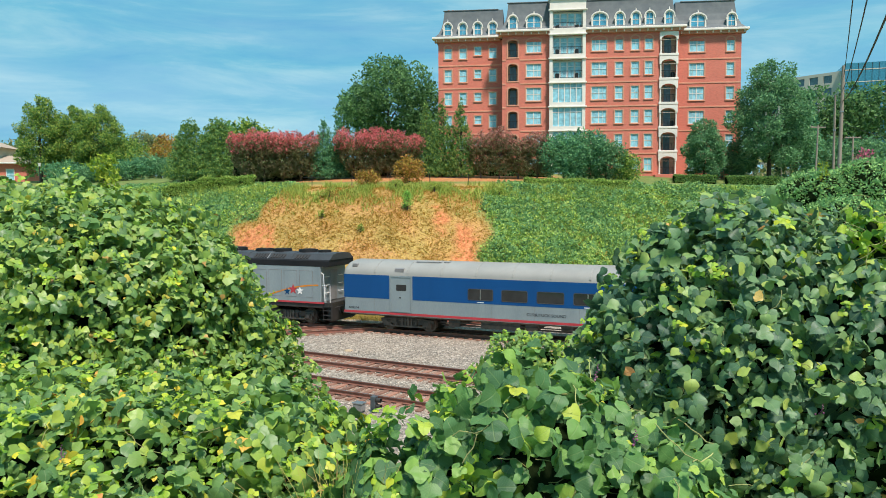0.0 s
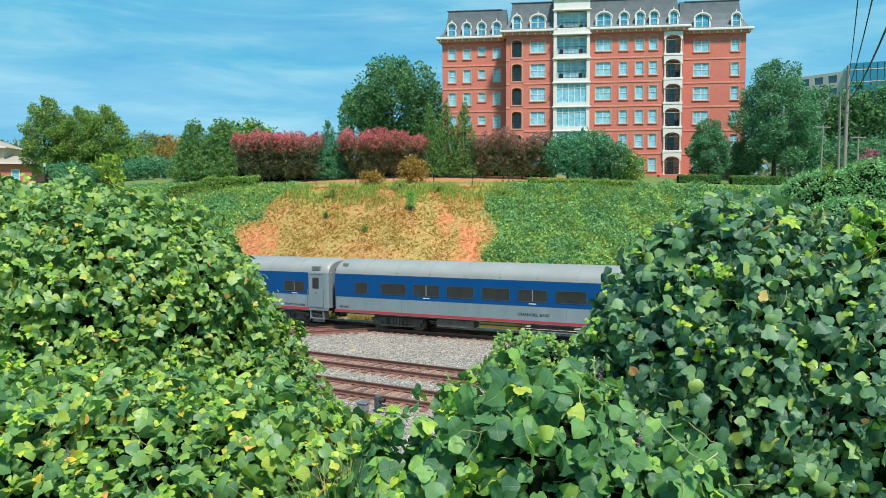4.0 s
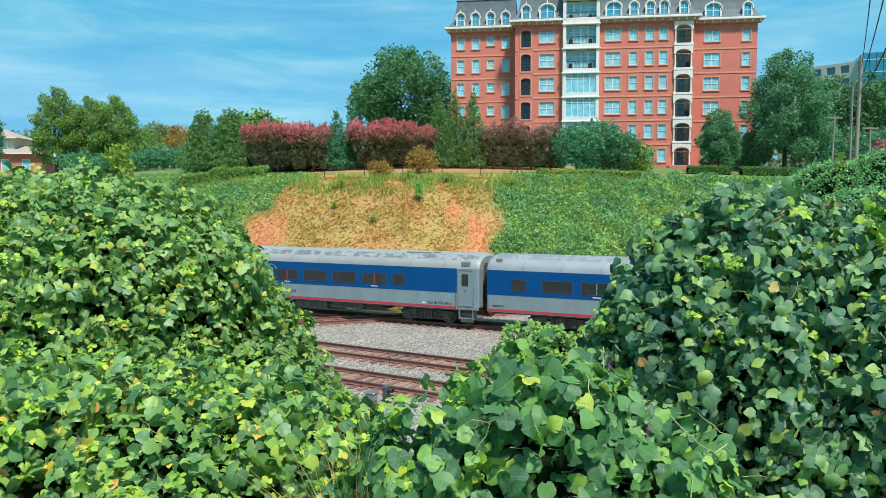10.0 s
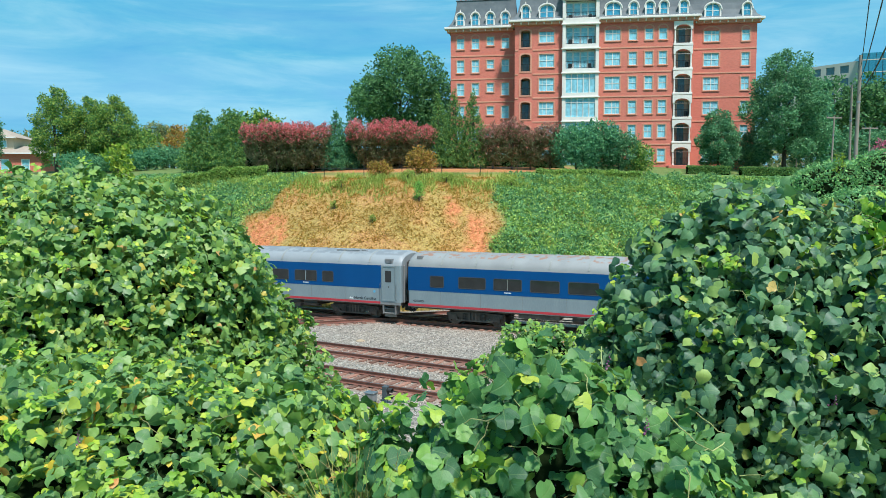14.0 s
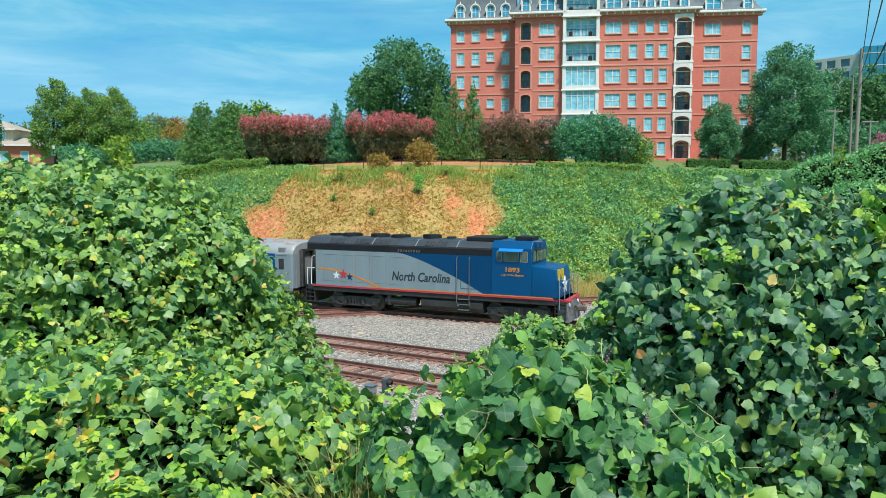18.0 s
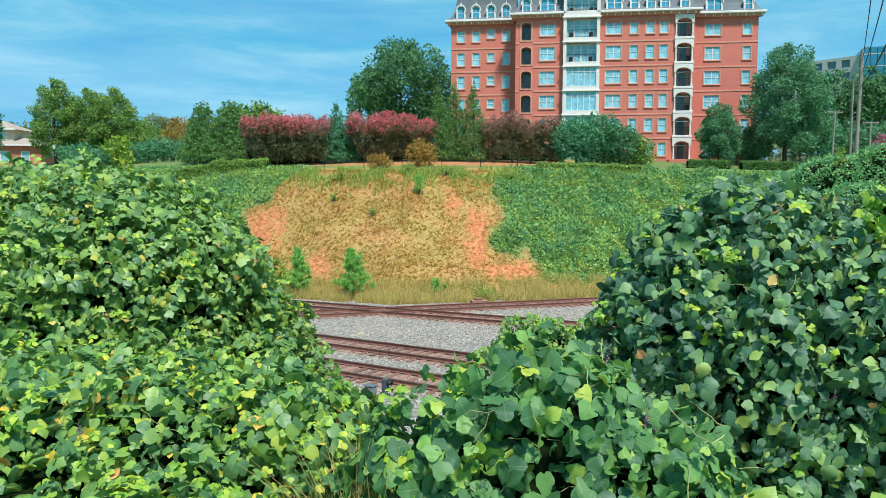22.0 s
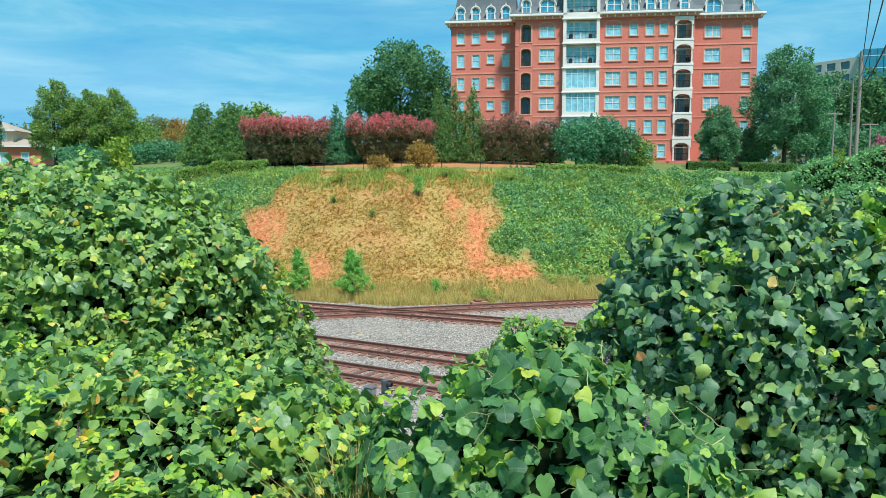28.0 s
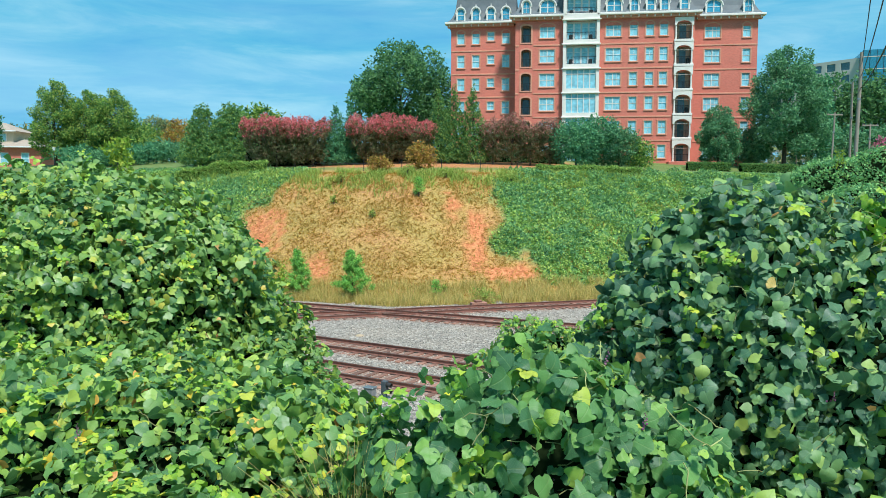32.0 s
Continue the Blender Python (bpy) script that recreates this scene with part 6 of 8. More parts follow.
def build_mound(label, blobs, size, density, material, seed, floor_z, singles=300, lumpy=0.26, depth=0.28, group="", low=None, young=0.12, runners=26, flowers=0):
    """A bush overgrown by vines: a near-black core, shade put into its colour, under a coat of leaves. blobs: (centre,
    radii) of its swellings.
    """
    rnd = random.Random(seed)
    base = Vector((blobs[0][0][0], blobs[0][0][1], floor_z))
    th = thing("kudzu_mound", label, "vine bush", group, Matrix.Translation(base))
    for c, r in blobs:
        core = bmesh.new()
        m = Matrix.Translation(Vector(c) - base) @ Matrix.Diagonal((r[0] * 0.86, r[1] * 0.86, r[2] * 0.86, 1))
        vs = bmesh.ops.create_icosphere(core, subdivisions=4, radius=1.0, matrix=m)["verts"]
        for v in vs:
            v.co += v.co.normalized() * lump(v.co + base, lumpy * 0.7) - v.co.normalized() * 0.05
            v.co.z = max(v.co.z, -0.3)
        smooth(part("thicket", core, M["core"], th, "near-black core, the shade among the leaves put into its colour"), 180)
    frames = []
    for bi, (c, r) in enumerate(blobs):
        a, b, d = r
        area = 4 * math.pi * (((a * b) ** 1.6 + (a * d) ** 1.6 + (b * d) ** 1.6) / 3) ** (1 / 1.6)
        for _ in range(int(area * density)):
            u = Vector((rnd.gauss(0, 1), rnd.gauss(0, 1), rnd.gauss(0, 1))).normalized()
            w = Vector((u.x / a, u.y / b, u.z / d))
            if rnd.random() > w.length * min(r):
                continue
            p = Vector(c) + Vector((u.x * a, u.y * b, u.z * d))
            if p.z < floor_z or any(k != bi and sum(((p[i] - blobs[k][0][i]) / blobs[k][1][i]) ** 2 for i in range(3)) < 0.93 for k in range(len(blobs))):
                continue
            n = w.normalized()
            if n.dot(Vector((-p.x, -p.y, 9.0 - p.z)).normalized()) < 0.0 and rnd.random() < 0.92 or abs(p.x) > 0.65 * p.y + 0.12 and rnd.random() < 0.86 or p.y > 5.2 and p.x < -0.15 * p.y and (p.z - 7.2) / p.y < -0.34 and rnd.random() < 0.85:
                continue
            g = lump(p, lumpy)
            p = p + n * (g + rnd.uniform(-depth, 0.35 * depth))
            s = size * rnd.choice((0.55, 0.75, 0.9, 1.0, 1.15, 1.42))
            frames.append((rnd.randrange(len(LEAVES)), hang(n, rnd, s, 0.55 * min(1.0, max(0.4, 0.5 + n.z))), tuple(p - base), n))
    front = sorted(range(len(frames)), key=lambda i: frames[i][2][1] - 0.6 * frames[i][2][2] - 3 * frames[i][3].dot(Vector((0, -0.8, 0.4))))
    pick = front[: singles * 3]
    rnd.shuffle(pick)
    pick = set(pick[:singles])
    ms = leaf_meshes(M[material])
    for i in sorted(pick):
        k, R, p, n = frames[i]
        part("leaf", ms[k], None, th, "", Matrix.Translation(p) @ Matrix(R.tolist()).to_4x4())
    rest = [fr for i, fr in enumerate(frames) if i not in pick]
    tagged(part("foliage", scatter("foliage", rest, low or LEAVES, M[material]), None, th), "coat of three-part kudzu leaves", kind="stuff")
    # clusters of young, bright leaves at the runners' ends
    fresh = []
    for _ in range(int(len(frames) * young / 6)):
        k, R, p, n = frames[rnd.randrange(len(frames))]
        o, m = Vector(p) + n * rnd.uniform(0.01, 0.06), rnd.randrange(4, 9)
        for _ in range(m):
            d = Vector((rnd.gauss(0, 1), rnd.gauss(0, 1), rnd.gauss(0, 1))) * size * 0.85
            q = o + d - n * d.dot(n) * 0.6
            fresh.append((rnd.randrange(9), hang(n, rnd, size * rnd.uniform(0.35, 0.75), 0.8, 0.6, 0.3), tuple(q)))
    if fresh:
        tagged(part("young_leaves", scatter("young_leaves", fresh, SMALL, M["kudzu_bright"]), None, th), "clusters of bright yellow-green young leaves", kind="stuff")
    # loose runners on the outside
    for _ in range(runners):
        k, R, p, n = frames[rnd.choice(front[: len(front) // 2])]
        q = Vector(p) + n * 0.05
        d = Vector((rnd.gauss(0, 1), rnd.gauss(0, 1), rnd.gauss(0, 0.7)))
        pts = [q]
        for s in range(5):
            d = (d - n * d.dot(n) * 0.8 + Vector((rnd.gauss(0, 0.35), rnd.gauss(0, 0.35), rnd.gauss(0, 0.35)))).normalized()
            pts.append(pts[-1] + d * size * 0.55)
        part("runner", sweep(bmesh.new(), pts, 0.0022, 5), M["stem"], th, "thin pale vine runner")
    # short upright spikes of blossom among the leaves
    for _ in range(flowers):
        k, R, p, n = frames[rnd.choice(front[: len(front) // 2])]
        q = Vector(p) + n * 0.03
        bm, up_ = bmesh.new(), (n * 0.5 + Vector((0, 0, 1))).normalized()
        for j in range(13):
            c = q + up_ * (0.006 * j) + Vector((rnd.gauss(0, 1), rnd.gauss(0, 1), rnd.gauss(0, 0.5))) * 0.007 * (1 - j / 16)
            bmesh.ops.create_icosphere(bm, subdivisions=1, radius=0.0062 * (1 - j / 22), matrix=Matrix.Translation(c))
        part("flower_spike", bm, M["flower"], th, "small mauve flower spike")
    return th


build_mound("tall green kudzu mound swallowing a shrub on the bank", [((-3.45, 7.3, 5.35), (1.86, 2.0, 2.1)), ((-3.0, 7.0, 4.5), (2.05, 2.2, 1.9)), ((-5.6, 7.5, 5.1), (2.1, 2.0, 2.2))], 0.061, 600, "kudzu_mid", 1, 3.4, low=SMALL, young=0.16)
build_mound("low bank of yellow-green kudzu with soft leaves", [((-2.3, 4.2, 5.1), (2.0, 1.5, 1.05)), ((-1.0, 4.4, 4.95), (0.74, 1.0, 1.12)), ((-3.4, 3.2, 5.1), (1.5, 1.2, 0.95)), ((-1.4, 2.9, 5.0), (0.95, 0.9, 0.9)), ((-0.75, 2.75, 5.15), (0.5, 0.55, 0.5))], 0.062, 520, "kudzu_bank", 2, 5.0, low=LOW, young=0.36, runners=60, flowers=5)
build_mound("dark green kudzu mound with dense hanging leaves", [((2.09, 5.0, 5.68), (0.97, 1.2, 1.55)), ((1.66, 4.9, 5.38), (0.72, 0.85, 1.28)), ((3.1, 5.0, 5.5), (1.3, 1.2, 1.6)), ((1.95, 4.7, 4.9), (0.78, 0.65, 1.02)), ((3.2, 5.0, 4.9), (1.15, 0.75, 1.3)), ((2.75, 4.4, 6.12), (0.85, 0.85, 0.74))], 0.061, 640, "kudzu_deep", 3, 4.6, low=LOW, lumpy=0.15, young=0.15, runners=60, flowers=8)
build_mound("rounded kudzu bush with large smooth leaves", [((0.45, 3.0, 5.6), (0.6, 0.5, 0.96)), ((0.06, 2.95, 5.5), (0.37, 0.4, 0.87)), ((0.85, 2.85, 5.45), (0.42, 0.45, 0.9))], 0.066, 680, "kudzu_large", 4, 5.0, lumpy=0.12, young=0.1, runners=80, flowers=14)
build_mound("small bright green vine bush down the bank", [((1.55, 11.0, 4.1), (0.92, 0.9, 1.12))], 0.058, 420, "kudzu_mid", 5, 2.6, singles=150, low=SMALL, young=0.5)
build_mound("sprig of yellow-green kudzu reaching above the mound", [((2.6, 4.25, 6.95), (0.12, 0.15, 0.25))], 0.05, 480, "kudzu_bright", 6, 6.75, singles=50, lumpy=0.03, depth=0.08, young=0)


def near_cover():
    rnd = random.Random(31)
    frames = []
    for _ in range(1500):
        y = rnd.uniform(1.9, 7)
        x = rnd.uniform(-0.7, 0.7) * y
        frames.append((rnd.randrange(len(LEAVES)), hang((0, -0.2, 1), rnd, 0.11 * rnd.uniform(0.6, 1.2), 0.6, 0.5), (x, y, land(x, y) + rnd.uniform(0.05, 0.32))))
    for _ in range(1000):
        x, y = rnd.uniform(-7, 7), rnd.uniform(7, 19.5)
        frames.append((rnd.randrange(len(LEAVES)), hang((0, 0.3, 1), rnd, 0.2 * rnd.uniform(0.6, 1.2), 0.6, 0.5), (x, y, land(x, y) + rnd.uniform(0.05, 0.35))))
    ob = new("ground_vines", scatter("ground_vines", frames, SMALL, M["kudzu_bank"]))
    return tagged(ob, "carpet of kudzu leaves over the near bank", "vines", kind="stuff")


near_cover()


def grass_clump(label, x, y, h, n, mt, seed):
    rnd = random.Random(seed)
    z = land(x, y) + 0.12
    g = thing("grass_clump", label, "grass clump", "", Matrix.Translation((x, y, z)))
    for k in range(n):
        a, L, b = rnd.random() * 6.28, h * rnd.uniform(0.55, 1.1), rnd.uniform(0.1, 0.55)
        o = Vector((rnd.gauss(0, 0.06), rnd.gauss(0, 0.06), -0.1))
        d = Vector((math.cos(a), math.sin(a), 0))
        s = Vector((-d.y, d.x, 0)) * 0.006
        bm = bmesh.new()
        rows = []
        for i in range(6):
            t = i / 5
            c = o + d * (b * L * t * t) + Vector((0, 0, L * (t - 0.45 * b * t * t)))
            w = 1 - t * 0.92
            rows.append((bm.verts.new(c - s * w), bm.verts.new(c + Vector((0, 0, 0.002))), bm.verts.new(c + s * w)))
        for p, q in zip(rows[:-1], rows[1:]):
            bm.faces.new((p[0], p[1], q[1], q[0]))
            bm.faces.new((p[1], p[2], q[2], q[1]))
        part("blade", bm, M[mt], g)


M["straw_near"] = leaf_mat("withered_grass_blade", [(0.0, (0.36, 0.24, 0.10)), (0.4, (0.56, 0.42, 0.16)), (0.7, (0.44, 0.46, 0.12)), (1.0, (0.30, 0.40, 0.08))], 0.6, 0.3)
grass_clump("withered tan grass clump between the vines", -0.33, 2.75, 0.86, 150, "straw_near", 1)
grass_clump("yellow-green grass clump between the vines", -0.27, 3.05, 0.82, 110, "straw_near", 2)
grass_clump("withered grass tuft among kudzu leaves", -0.42, 2.95, 0.84, 80, "straw_near", 3)



# ---------- trees and shrubs ----------
def pal(*cs):
    return [(i / (len(cs) - 1), c) for i, c in enumerate(cs)]


M["bark"] = mat("grey_brown_bark", (0.12, 0.09, 0.065), (0.06, 0.045, 0.035), 3.0, 0.95, bump=0.5, streak=(3, 3, 0.6))
# Blue raised in the oak leaves: distance haze put into their colour.
M["lf_oak"] = leaf_mat("dark_oak_leaves", pal((0.061, 0.151, 0.073), (0.117, 0.268, 0.103), (0.201, 0.386, 0.137)), 0.68, 0.38)
M["lf_maple"] = leaf_mat("olive_green_leaves", pal((0.052, 0.161, 0.062), (0.127, 0.287, 0.076), (0.276, 0.437, 0.083), (0.506, 0.552, 0.118)), 0.68, 0.38)
M["lf_cedar"] = leaf_mat("fresh_green_cedar_sprays", pal((0.055, 0.175, 0.075), (0.140, 0.310, 0.090), (0.360, 0.490, 0.105)), 0.6, 0.35)
M["lf_red"] = leaf_mat("coral_red_crape_myrtle_leaves", pal((0.528, 0.150, 0.142), (0.792, 0.188, 0.198), (0.898, 0.288, 0.284), (0.449, 0.213, 0.170)), 0.68, 0.4)
M["lf_dull"] = leaf_mat("dull_red_brown_leaves", pal((0.405, 0.182, 0.160), (0.567, 0.238, 0.203), (0.297, 0.252, 0.145), (0.675, 0.308, 0.261)), 0.68, 0.4)
M["lf_maroon"] = leaf_mat("dull_maroon_green_leaves", pal((0.15, 0.185, 0.085), (0.25, 0.20, 0.11), (0.14, 0.235, 0.09), (0.34, 0.19, 0.13)), 0.68, 0.4)
M["lf_teal"] = leaf_mat("blue_green_leaves", pal((0.055, 0.190, 0.110), (0.110, 0.330, 0.160), (0.240, 0.500, 0.210)), 0.68, 0.38)
M["lf_deep"] = leaf_mat("deep_green_leaves", pal((0.064, 0.184, 0.099), (0.128, 0.315, 0.146), (0.237, 0.465, 0.208)), 0.68, 0.38)
M["lf_autumn"] = leaf_mat("yellow_orange_leaves", pal((0.229, 0.215, 0.043), (0.429, 0.315, 0.057), (0.515, 0.272, 0.072), (0.286, 0.143, 0.057)), 0.68, 0.3)
M["lf_lime"] = leaf_mat("yellow_green_leaves", pal((0.150, 0.285, 0.038), (0.300, 0.450, 0.053), (0.495, 0.540, 0.075)), 0.68, 0.3)
M["lf_pink"] = leaf_mat("pink_blossom", pal((0.45, 0.10, 0.18), (0.62, 0.18, 0.28), (0.30, 0.12, 0.12)), 0.6, 0.3)
# No fog in the air: haze is put into these paler leaf colours.
M["lf_far"] = leaf_mat("hazy_far_leaves", pal((0.107, 0.179, 0.089), (0.179, 0.258, 0.107), (0.286, 0.331, 0.125), (0.393, 0.321, 0.125)), 0.7, 0.35)
M["lf_carpet"] = leaf_mat("creeping_vine_leaves", pal((0.135, 0.265, 0.070), (0.226, 0.398, 0.091), (0.361, 0.530, 0.119), (0.510, 0.583, 0.139)), 0.68, 0.25)
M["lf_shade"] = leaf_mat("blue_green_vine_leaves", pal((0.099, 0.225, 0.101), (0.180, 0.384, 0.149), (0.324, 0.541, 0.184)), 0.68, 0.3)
M["lf_thicket"] = leaf_mat("thicket_vine_leaves", pal((0.125, 0.325, 0.144), (0.237, 0.500, 0.187), (0.425, 0.675, 0.230)), 0.68, 0.25)
M["lf_pine"] = leaf_mat("fresh_pine_needles", pal((0.139, 0.344, 0.080), (0.236, 0.523, 0.103), (0.393, 0.725, 0.138)), 0.68, 0.25)
M["straw"] = leaf_mat("dry_straw_grass", pal((0.440, 0.221, 0.050), (0.546, 0.295, 0.066), (0.458, 0.320, 0.056), (0.299, 0.254, 0.040)), 0.7, 0.3)
M["reed"] = leaf_mat("tall_yellowing_grass", pal((0.40, 0.36, 0.09), (0.62, 0.48, 0.15), (0.72, 0.54, 0.21), (0.42, 0.42, 0.10)), 0.7, 0.3)
M["weed"] = leaf_mat("green_weed_leaves", pal((0.22, 0.34, 0.07), (0.36, 0.47, 0.09), (0.50, 0.53, 0.14)), 0.6, 0.3)


def sprig(seed, n=6, spread_=1.0, slim=0.32, up=0.3):
    """A bunch of small leaves: verts, faces, blade coordinates."""
    r = random.Random(seed)
    vs, fs = [], []
    for k in range(n):
        d = Vector((r.gauss(0, 1), r.gauss(0, 1), r.gauss(up, 0.8))).normalized()
        s = d.orthogonal().normalized()
        s = (s * math.cos(r.random() * 6.3) + d.cross(s) * math.sin(r.random() * 6.3))
        o = d * r.uniform(0.0, 0.35) * spread_ + Vector((r.gauss(0, 0.22), r.gauss(0, 0.22), r.gauss(0, 0.22))) * spread_
        L = r.uniform(0.45, 0.75)
        u = d.cross(s) * 0.08
        b = len(vs)
        vs += [o, o + d * L * 0.45 + s * slim * L + u, o + d * L, o + d * L * 0.45 - s * slim * L + u]
        fs.append((b, b + 1, b + 2, b + 3))
    return np.array([tuple(v) for v in vs]), fs, np.zeros((len(vs), 2))


SPRIGS = [sprig(500 + k) for k in range(5)]
NEEDLES = [sprig(600 + k, 9, 0.5, 0.09, 0.6) for k in range(4)]
PLUMES = [sprig(660 + k, 5, 0.6, 0.2, 1.9) for k in range(4)]
FRONDS = [sprig(620 + k, 7, 0.55, 0.22, 1.2) for k in range(4)]


def spin(rnd, s):
    return np.array(Euler((rnd.uniform(-0.5, 0.5), rnd.uniform(-0.5, 0.5), rnd.uniform(0, 6.28))).to_matrix()) * s


def crown(rnd, lobes, count, size, forms, material, hollow=0.35, name="crown", split=None):
    """Leaf bunches through the outer parts of some ellipsoids, with gaps."""
    frames = []
    vol = [l[3] * l[4] + l[4] * l[5] + l[3] * l[5] for l in lobes]
    for l, v in zip(lobes, vol):
        for _ in range(int(count * v / sum(vol))):
            u = Vector((rnd.gauss(0, 1), rnd.gauss(0, 1), rnd.gauss(0, 1))).normalized()
            k = hollow + (1 - hollow) * rnd.random() ** 0.45
            p = Vector((l[0] + u.x * l[3] * k, l[1] + u.y * l[4] * k, l[2] + u.z * l[5] * k))
            g = noise.noise((p.x * 0.9 / max(0.4, size), p.y * 0.9 / max(0.4, size), p.z * 0.9 / max(0.4, size)))
            if g < -0.18:
                continue
            p += u * g * 0.5 * size
            frames.append((rnd.randrange(len(forms)), spin(rnd, size * rnd.uniform(0.7, 1.25)), tuple(p)))
    if split:
        z0, z1, other = split
        up = [fr for fr in frames if fr[2][2] > z0 and rnd.random() < ((fr[2][2] - z0) / (z1 - z0)) ** 0.9]
        ids = {id(fr) for fr in up}
        return scatter(name, [fr for fr in frames if id(fr) not in ids], forms, material), scatter(name, up, forms, other)
    return scatter(name, frames, forms, material)


def tube(bm, stops, seg):
    """One bent, tapering tube through (place, radius) stops."""
    rows = []
    for k, (p, r) in enumerate(stops):
        a, b = Vector(stops[max(0, k - 1)][0]), Vector(stops[min(len(stops) - 1, k + 1)][0])
        d = (b - a).normalized()
        u = d.orthogonal().normalized() if abs(d.z) < 0.9 else Vector((1, 0, 0)).cross(d).normalized()
        v = d.cross(u)
        rows.append([bm.verts.new(Vector(p) + (u * math.cos(6.2832 * i / seg) + v * math.sin(6.2832 * i / seg)) * r) for i in range(seg)])
    for a, b in zip(rows[:-1], rows[1:]):
        for i in range(seg):
            bm.faces.new((a[i], a[(i + 1) % seg], b[(i + 1) % seg], b[i]))
    bm.faces.new(rows[0][::-1])
    bm.faces.new(rows[-1])
    return bm


def limbs(rnd, height, lobes, r0, bend=0.4):
    """A tapered trunk with branches towards the lobes."""
    bm = bmesh.new()
    top = Vector((rnd.uniform(-bend, bend), rnd.uniform(-bend, bend), height * 0.62))
    mid = Vector((top.x * 0.3, top.y * 0.3, height * 0.3))
    tube(bm, [((0, 0, -0.4), r0 * 1.5), ((0, 0, 0.1), r0 * 1.1), (mid, r0 * 0.8), (top, r0 * 0.4)], 9)
    arms = []
    for l in lobes:
        c = Vector(l[:3])
        s = mid.lerp(top, rnd.uniform(0.0, 0.9))
        q = s.lerp(c, 0.55) + Vector((rnd.uniform(-0.2, 0.2), rnd.uniform(-0.2, 0.2), 0.2))
        arms.append(tube(bmesh.new(), [(s, r0 * 0.35), (q, r0 * 0.2), (c, r0 * 0.08)], 6))
    return bm, arms


def tree(label, x, y, height, width, material, count, size, shape="round", kind="tree", seed=0, name="tree", group="", forms=None, second=None, trunk_r=None):
    rnd = random.Random(seed * 7 + int(x * 13) + int(y))
    t = thing(name, label, kind, group, Matrix.Translation((x, y, land(x, y))))
    w, h = width / 2, height
    if shape == "round":
        lobes = [(0, 0, h * 0.6, w * 0.75, w * 0.75, h * 0.34)]
        for k in range(7):
            a = k * 2.4 + rnd.random()
            z = h * rnd.uniform(0.34, 0.8)
            f = math.sin(math.pi * min(1, (z / h - 0.1) / 0.95)) ** 0.7
            lobes.append((w * 0.55 * f * math.cos(a), w * 0.55 * f * math.sin(a), z, w * 0.45, w * 0.45, h * 0.16))
        lobes.append((0, 0, h * 0.88, w * 0.4, w * 0.4, h * 0.12))
    elif shape == "cone":
        lobes = [(0, 0, h * z, max(0.12, w * (1.06 - z) ** 0.62), max(0.12, w * (1.06 - z) ** 0.62), h * 0.13) for z in (0.1, 0.2, 0.32, 0.45, 0.58, 0.7, 0.82, 0.92)]
    elif shape == "spire":
        lobes = [(0.05 * w * math.sin(9 * z + seed), 0.05 * w * math.cos(7 * z), h * z, max(0.1, w * (1.03 - z) ** 0.8), max(0.1, w * (1.03 - z) ** 0.8), h * 0.085) for z in (0.06, 0.14, 0.22, 0.3, 0.38, 0.46, 0.54, 0.62, 0.7, 0.78, 0.86, 0.93, 0.98)]
    elif shape == "oval":
        lobes = [(0, 0, h * 0.52, w * 0.72, w * 0.72, h * 0.36)]
        for k in range(20):
            a = k * 2.4 + rnd.random() * 0.6
            z = 0.12 + 0.80 * k / 19
            f = math.sin(math.pi * (0.12 + 0.86 * (z - 0.1) / 0.9) ** 0.85) ** 0.8
            lobes.append((w * 0.68 * f * math.cos(a), w * 0.68 * f * math.sin(a), h * z, w * (0.12 + 0.2 * f), w * (0.12 + 0.2 * f), h * rnd.uniform(0.07, 0.11)))
        lobes.append((0, 0, h * 0.95, w * 0.13, w * 0.13, h * 0.05))
    elif shape == "tall":
        lobes = [(0, 0, h * 0.5, w * 0.8, w * 0.8, h * 0.34)]
        for k in range(11):
            a = k * 2.4 + rnd.random()
            z = h * (0.25 + 0.66 * k / 10)
            f = 1.0 - 0.75 * max(0, z / h - 0.45)
            lobes.append((w * 0.62 * f * math.cos(a), w * 0.62 * f * math.sin(a), z, w * 0.34 * f, w * 0.34 * f, h * rnd.uniform(0.10, 0.15)))
        lobes.append((0, 0, h * 0.93, w * 0.22, w * 0.22, h * 0.08))
    elif shape == "vase":
        lobes = [(w * 0.62 * math.cos(k * 0.9 + seed), w * 0.5 * math.sin(k * 0.9 + seed), h * rnd.uniform(0.62, 0.76), w * 0.36, w * 0.4, h * rnd.uniform(0.2, 0.27)) for k in range(7)] + [(0, 0, h * 0.42, w * 0.72, w * 0.72, h * 0.24), (w * 0.2, 0, h * 0.24, w * 0.6, w * 0.6, h * 0.2)]
    else:
        lobes = [(w * 0.5 * math.cos(k * 1.3 + seed), w * 0.5 * math.sin(k * 1.3 + seed), h * rnd.uniform(0.35, 0.55), w * 0.6, w * 0.6, h * 0.42) for k in range(5)] + [(0, 0, h * 0.62, w * 0.55, w * 0.55, h * 0.36)]
    stem, arms = limbs(rnd, h, lobes, trunk_r or max(0.05, h * 0.018), 0.03 * h)
    part("trunk", stem, M["bark"], t)
    for a in arms:
        part("limb", a, M["bark"], t)
    fm = forms or SPRIGS
    if second:
        low, high = crown(rnd, lobes, int(count * 1.15), size, fm, M[second], 0.3, split=(h * 0.52, h * 0.9, M[material]))
        part("crown", low, None, t)
        part("blossom", high, None, t, "red upper leaves")
    else:
        part("crown", crown(rnd, lobes, count, size, fm, M[material]), None, t)
    return t


def far_x(px, d):
    return (px - 784) / 1279.4 * d


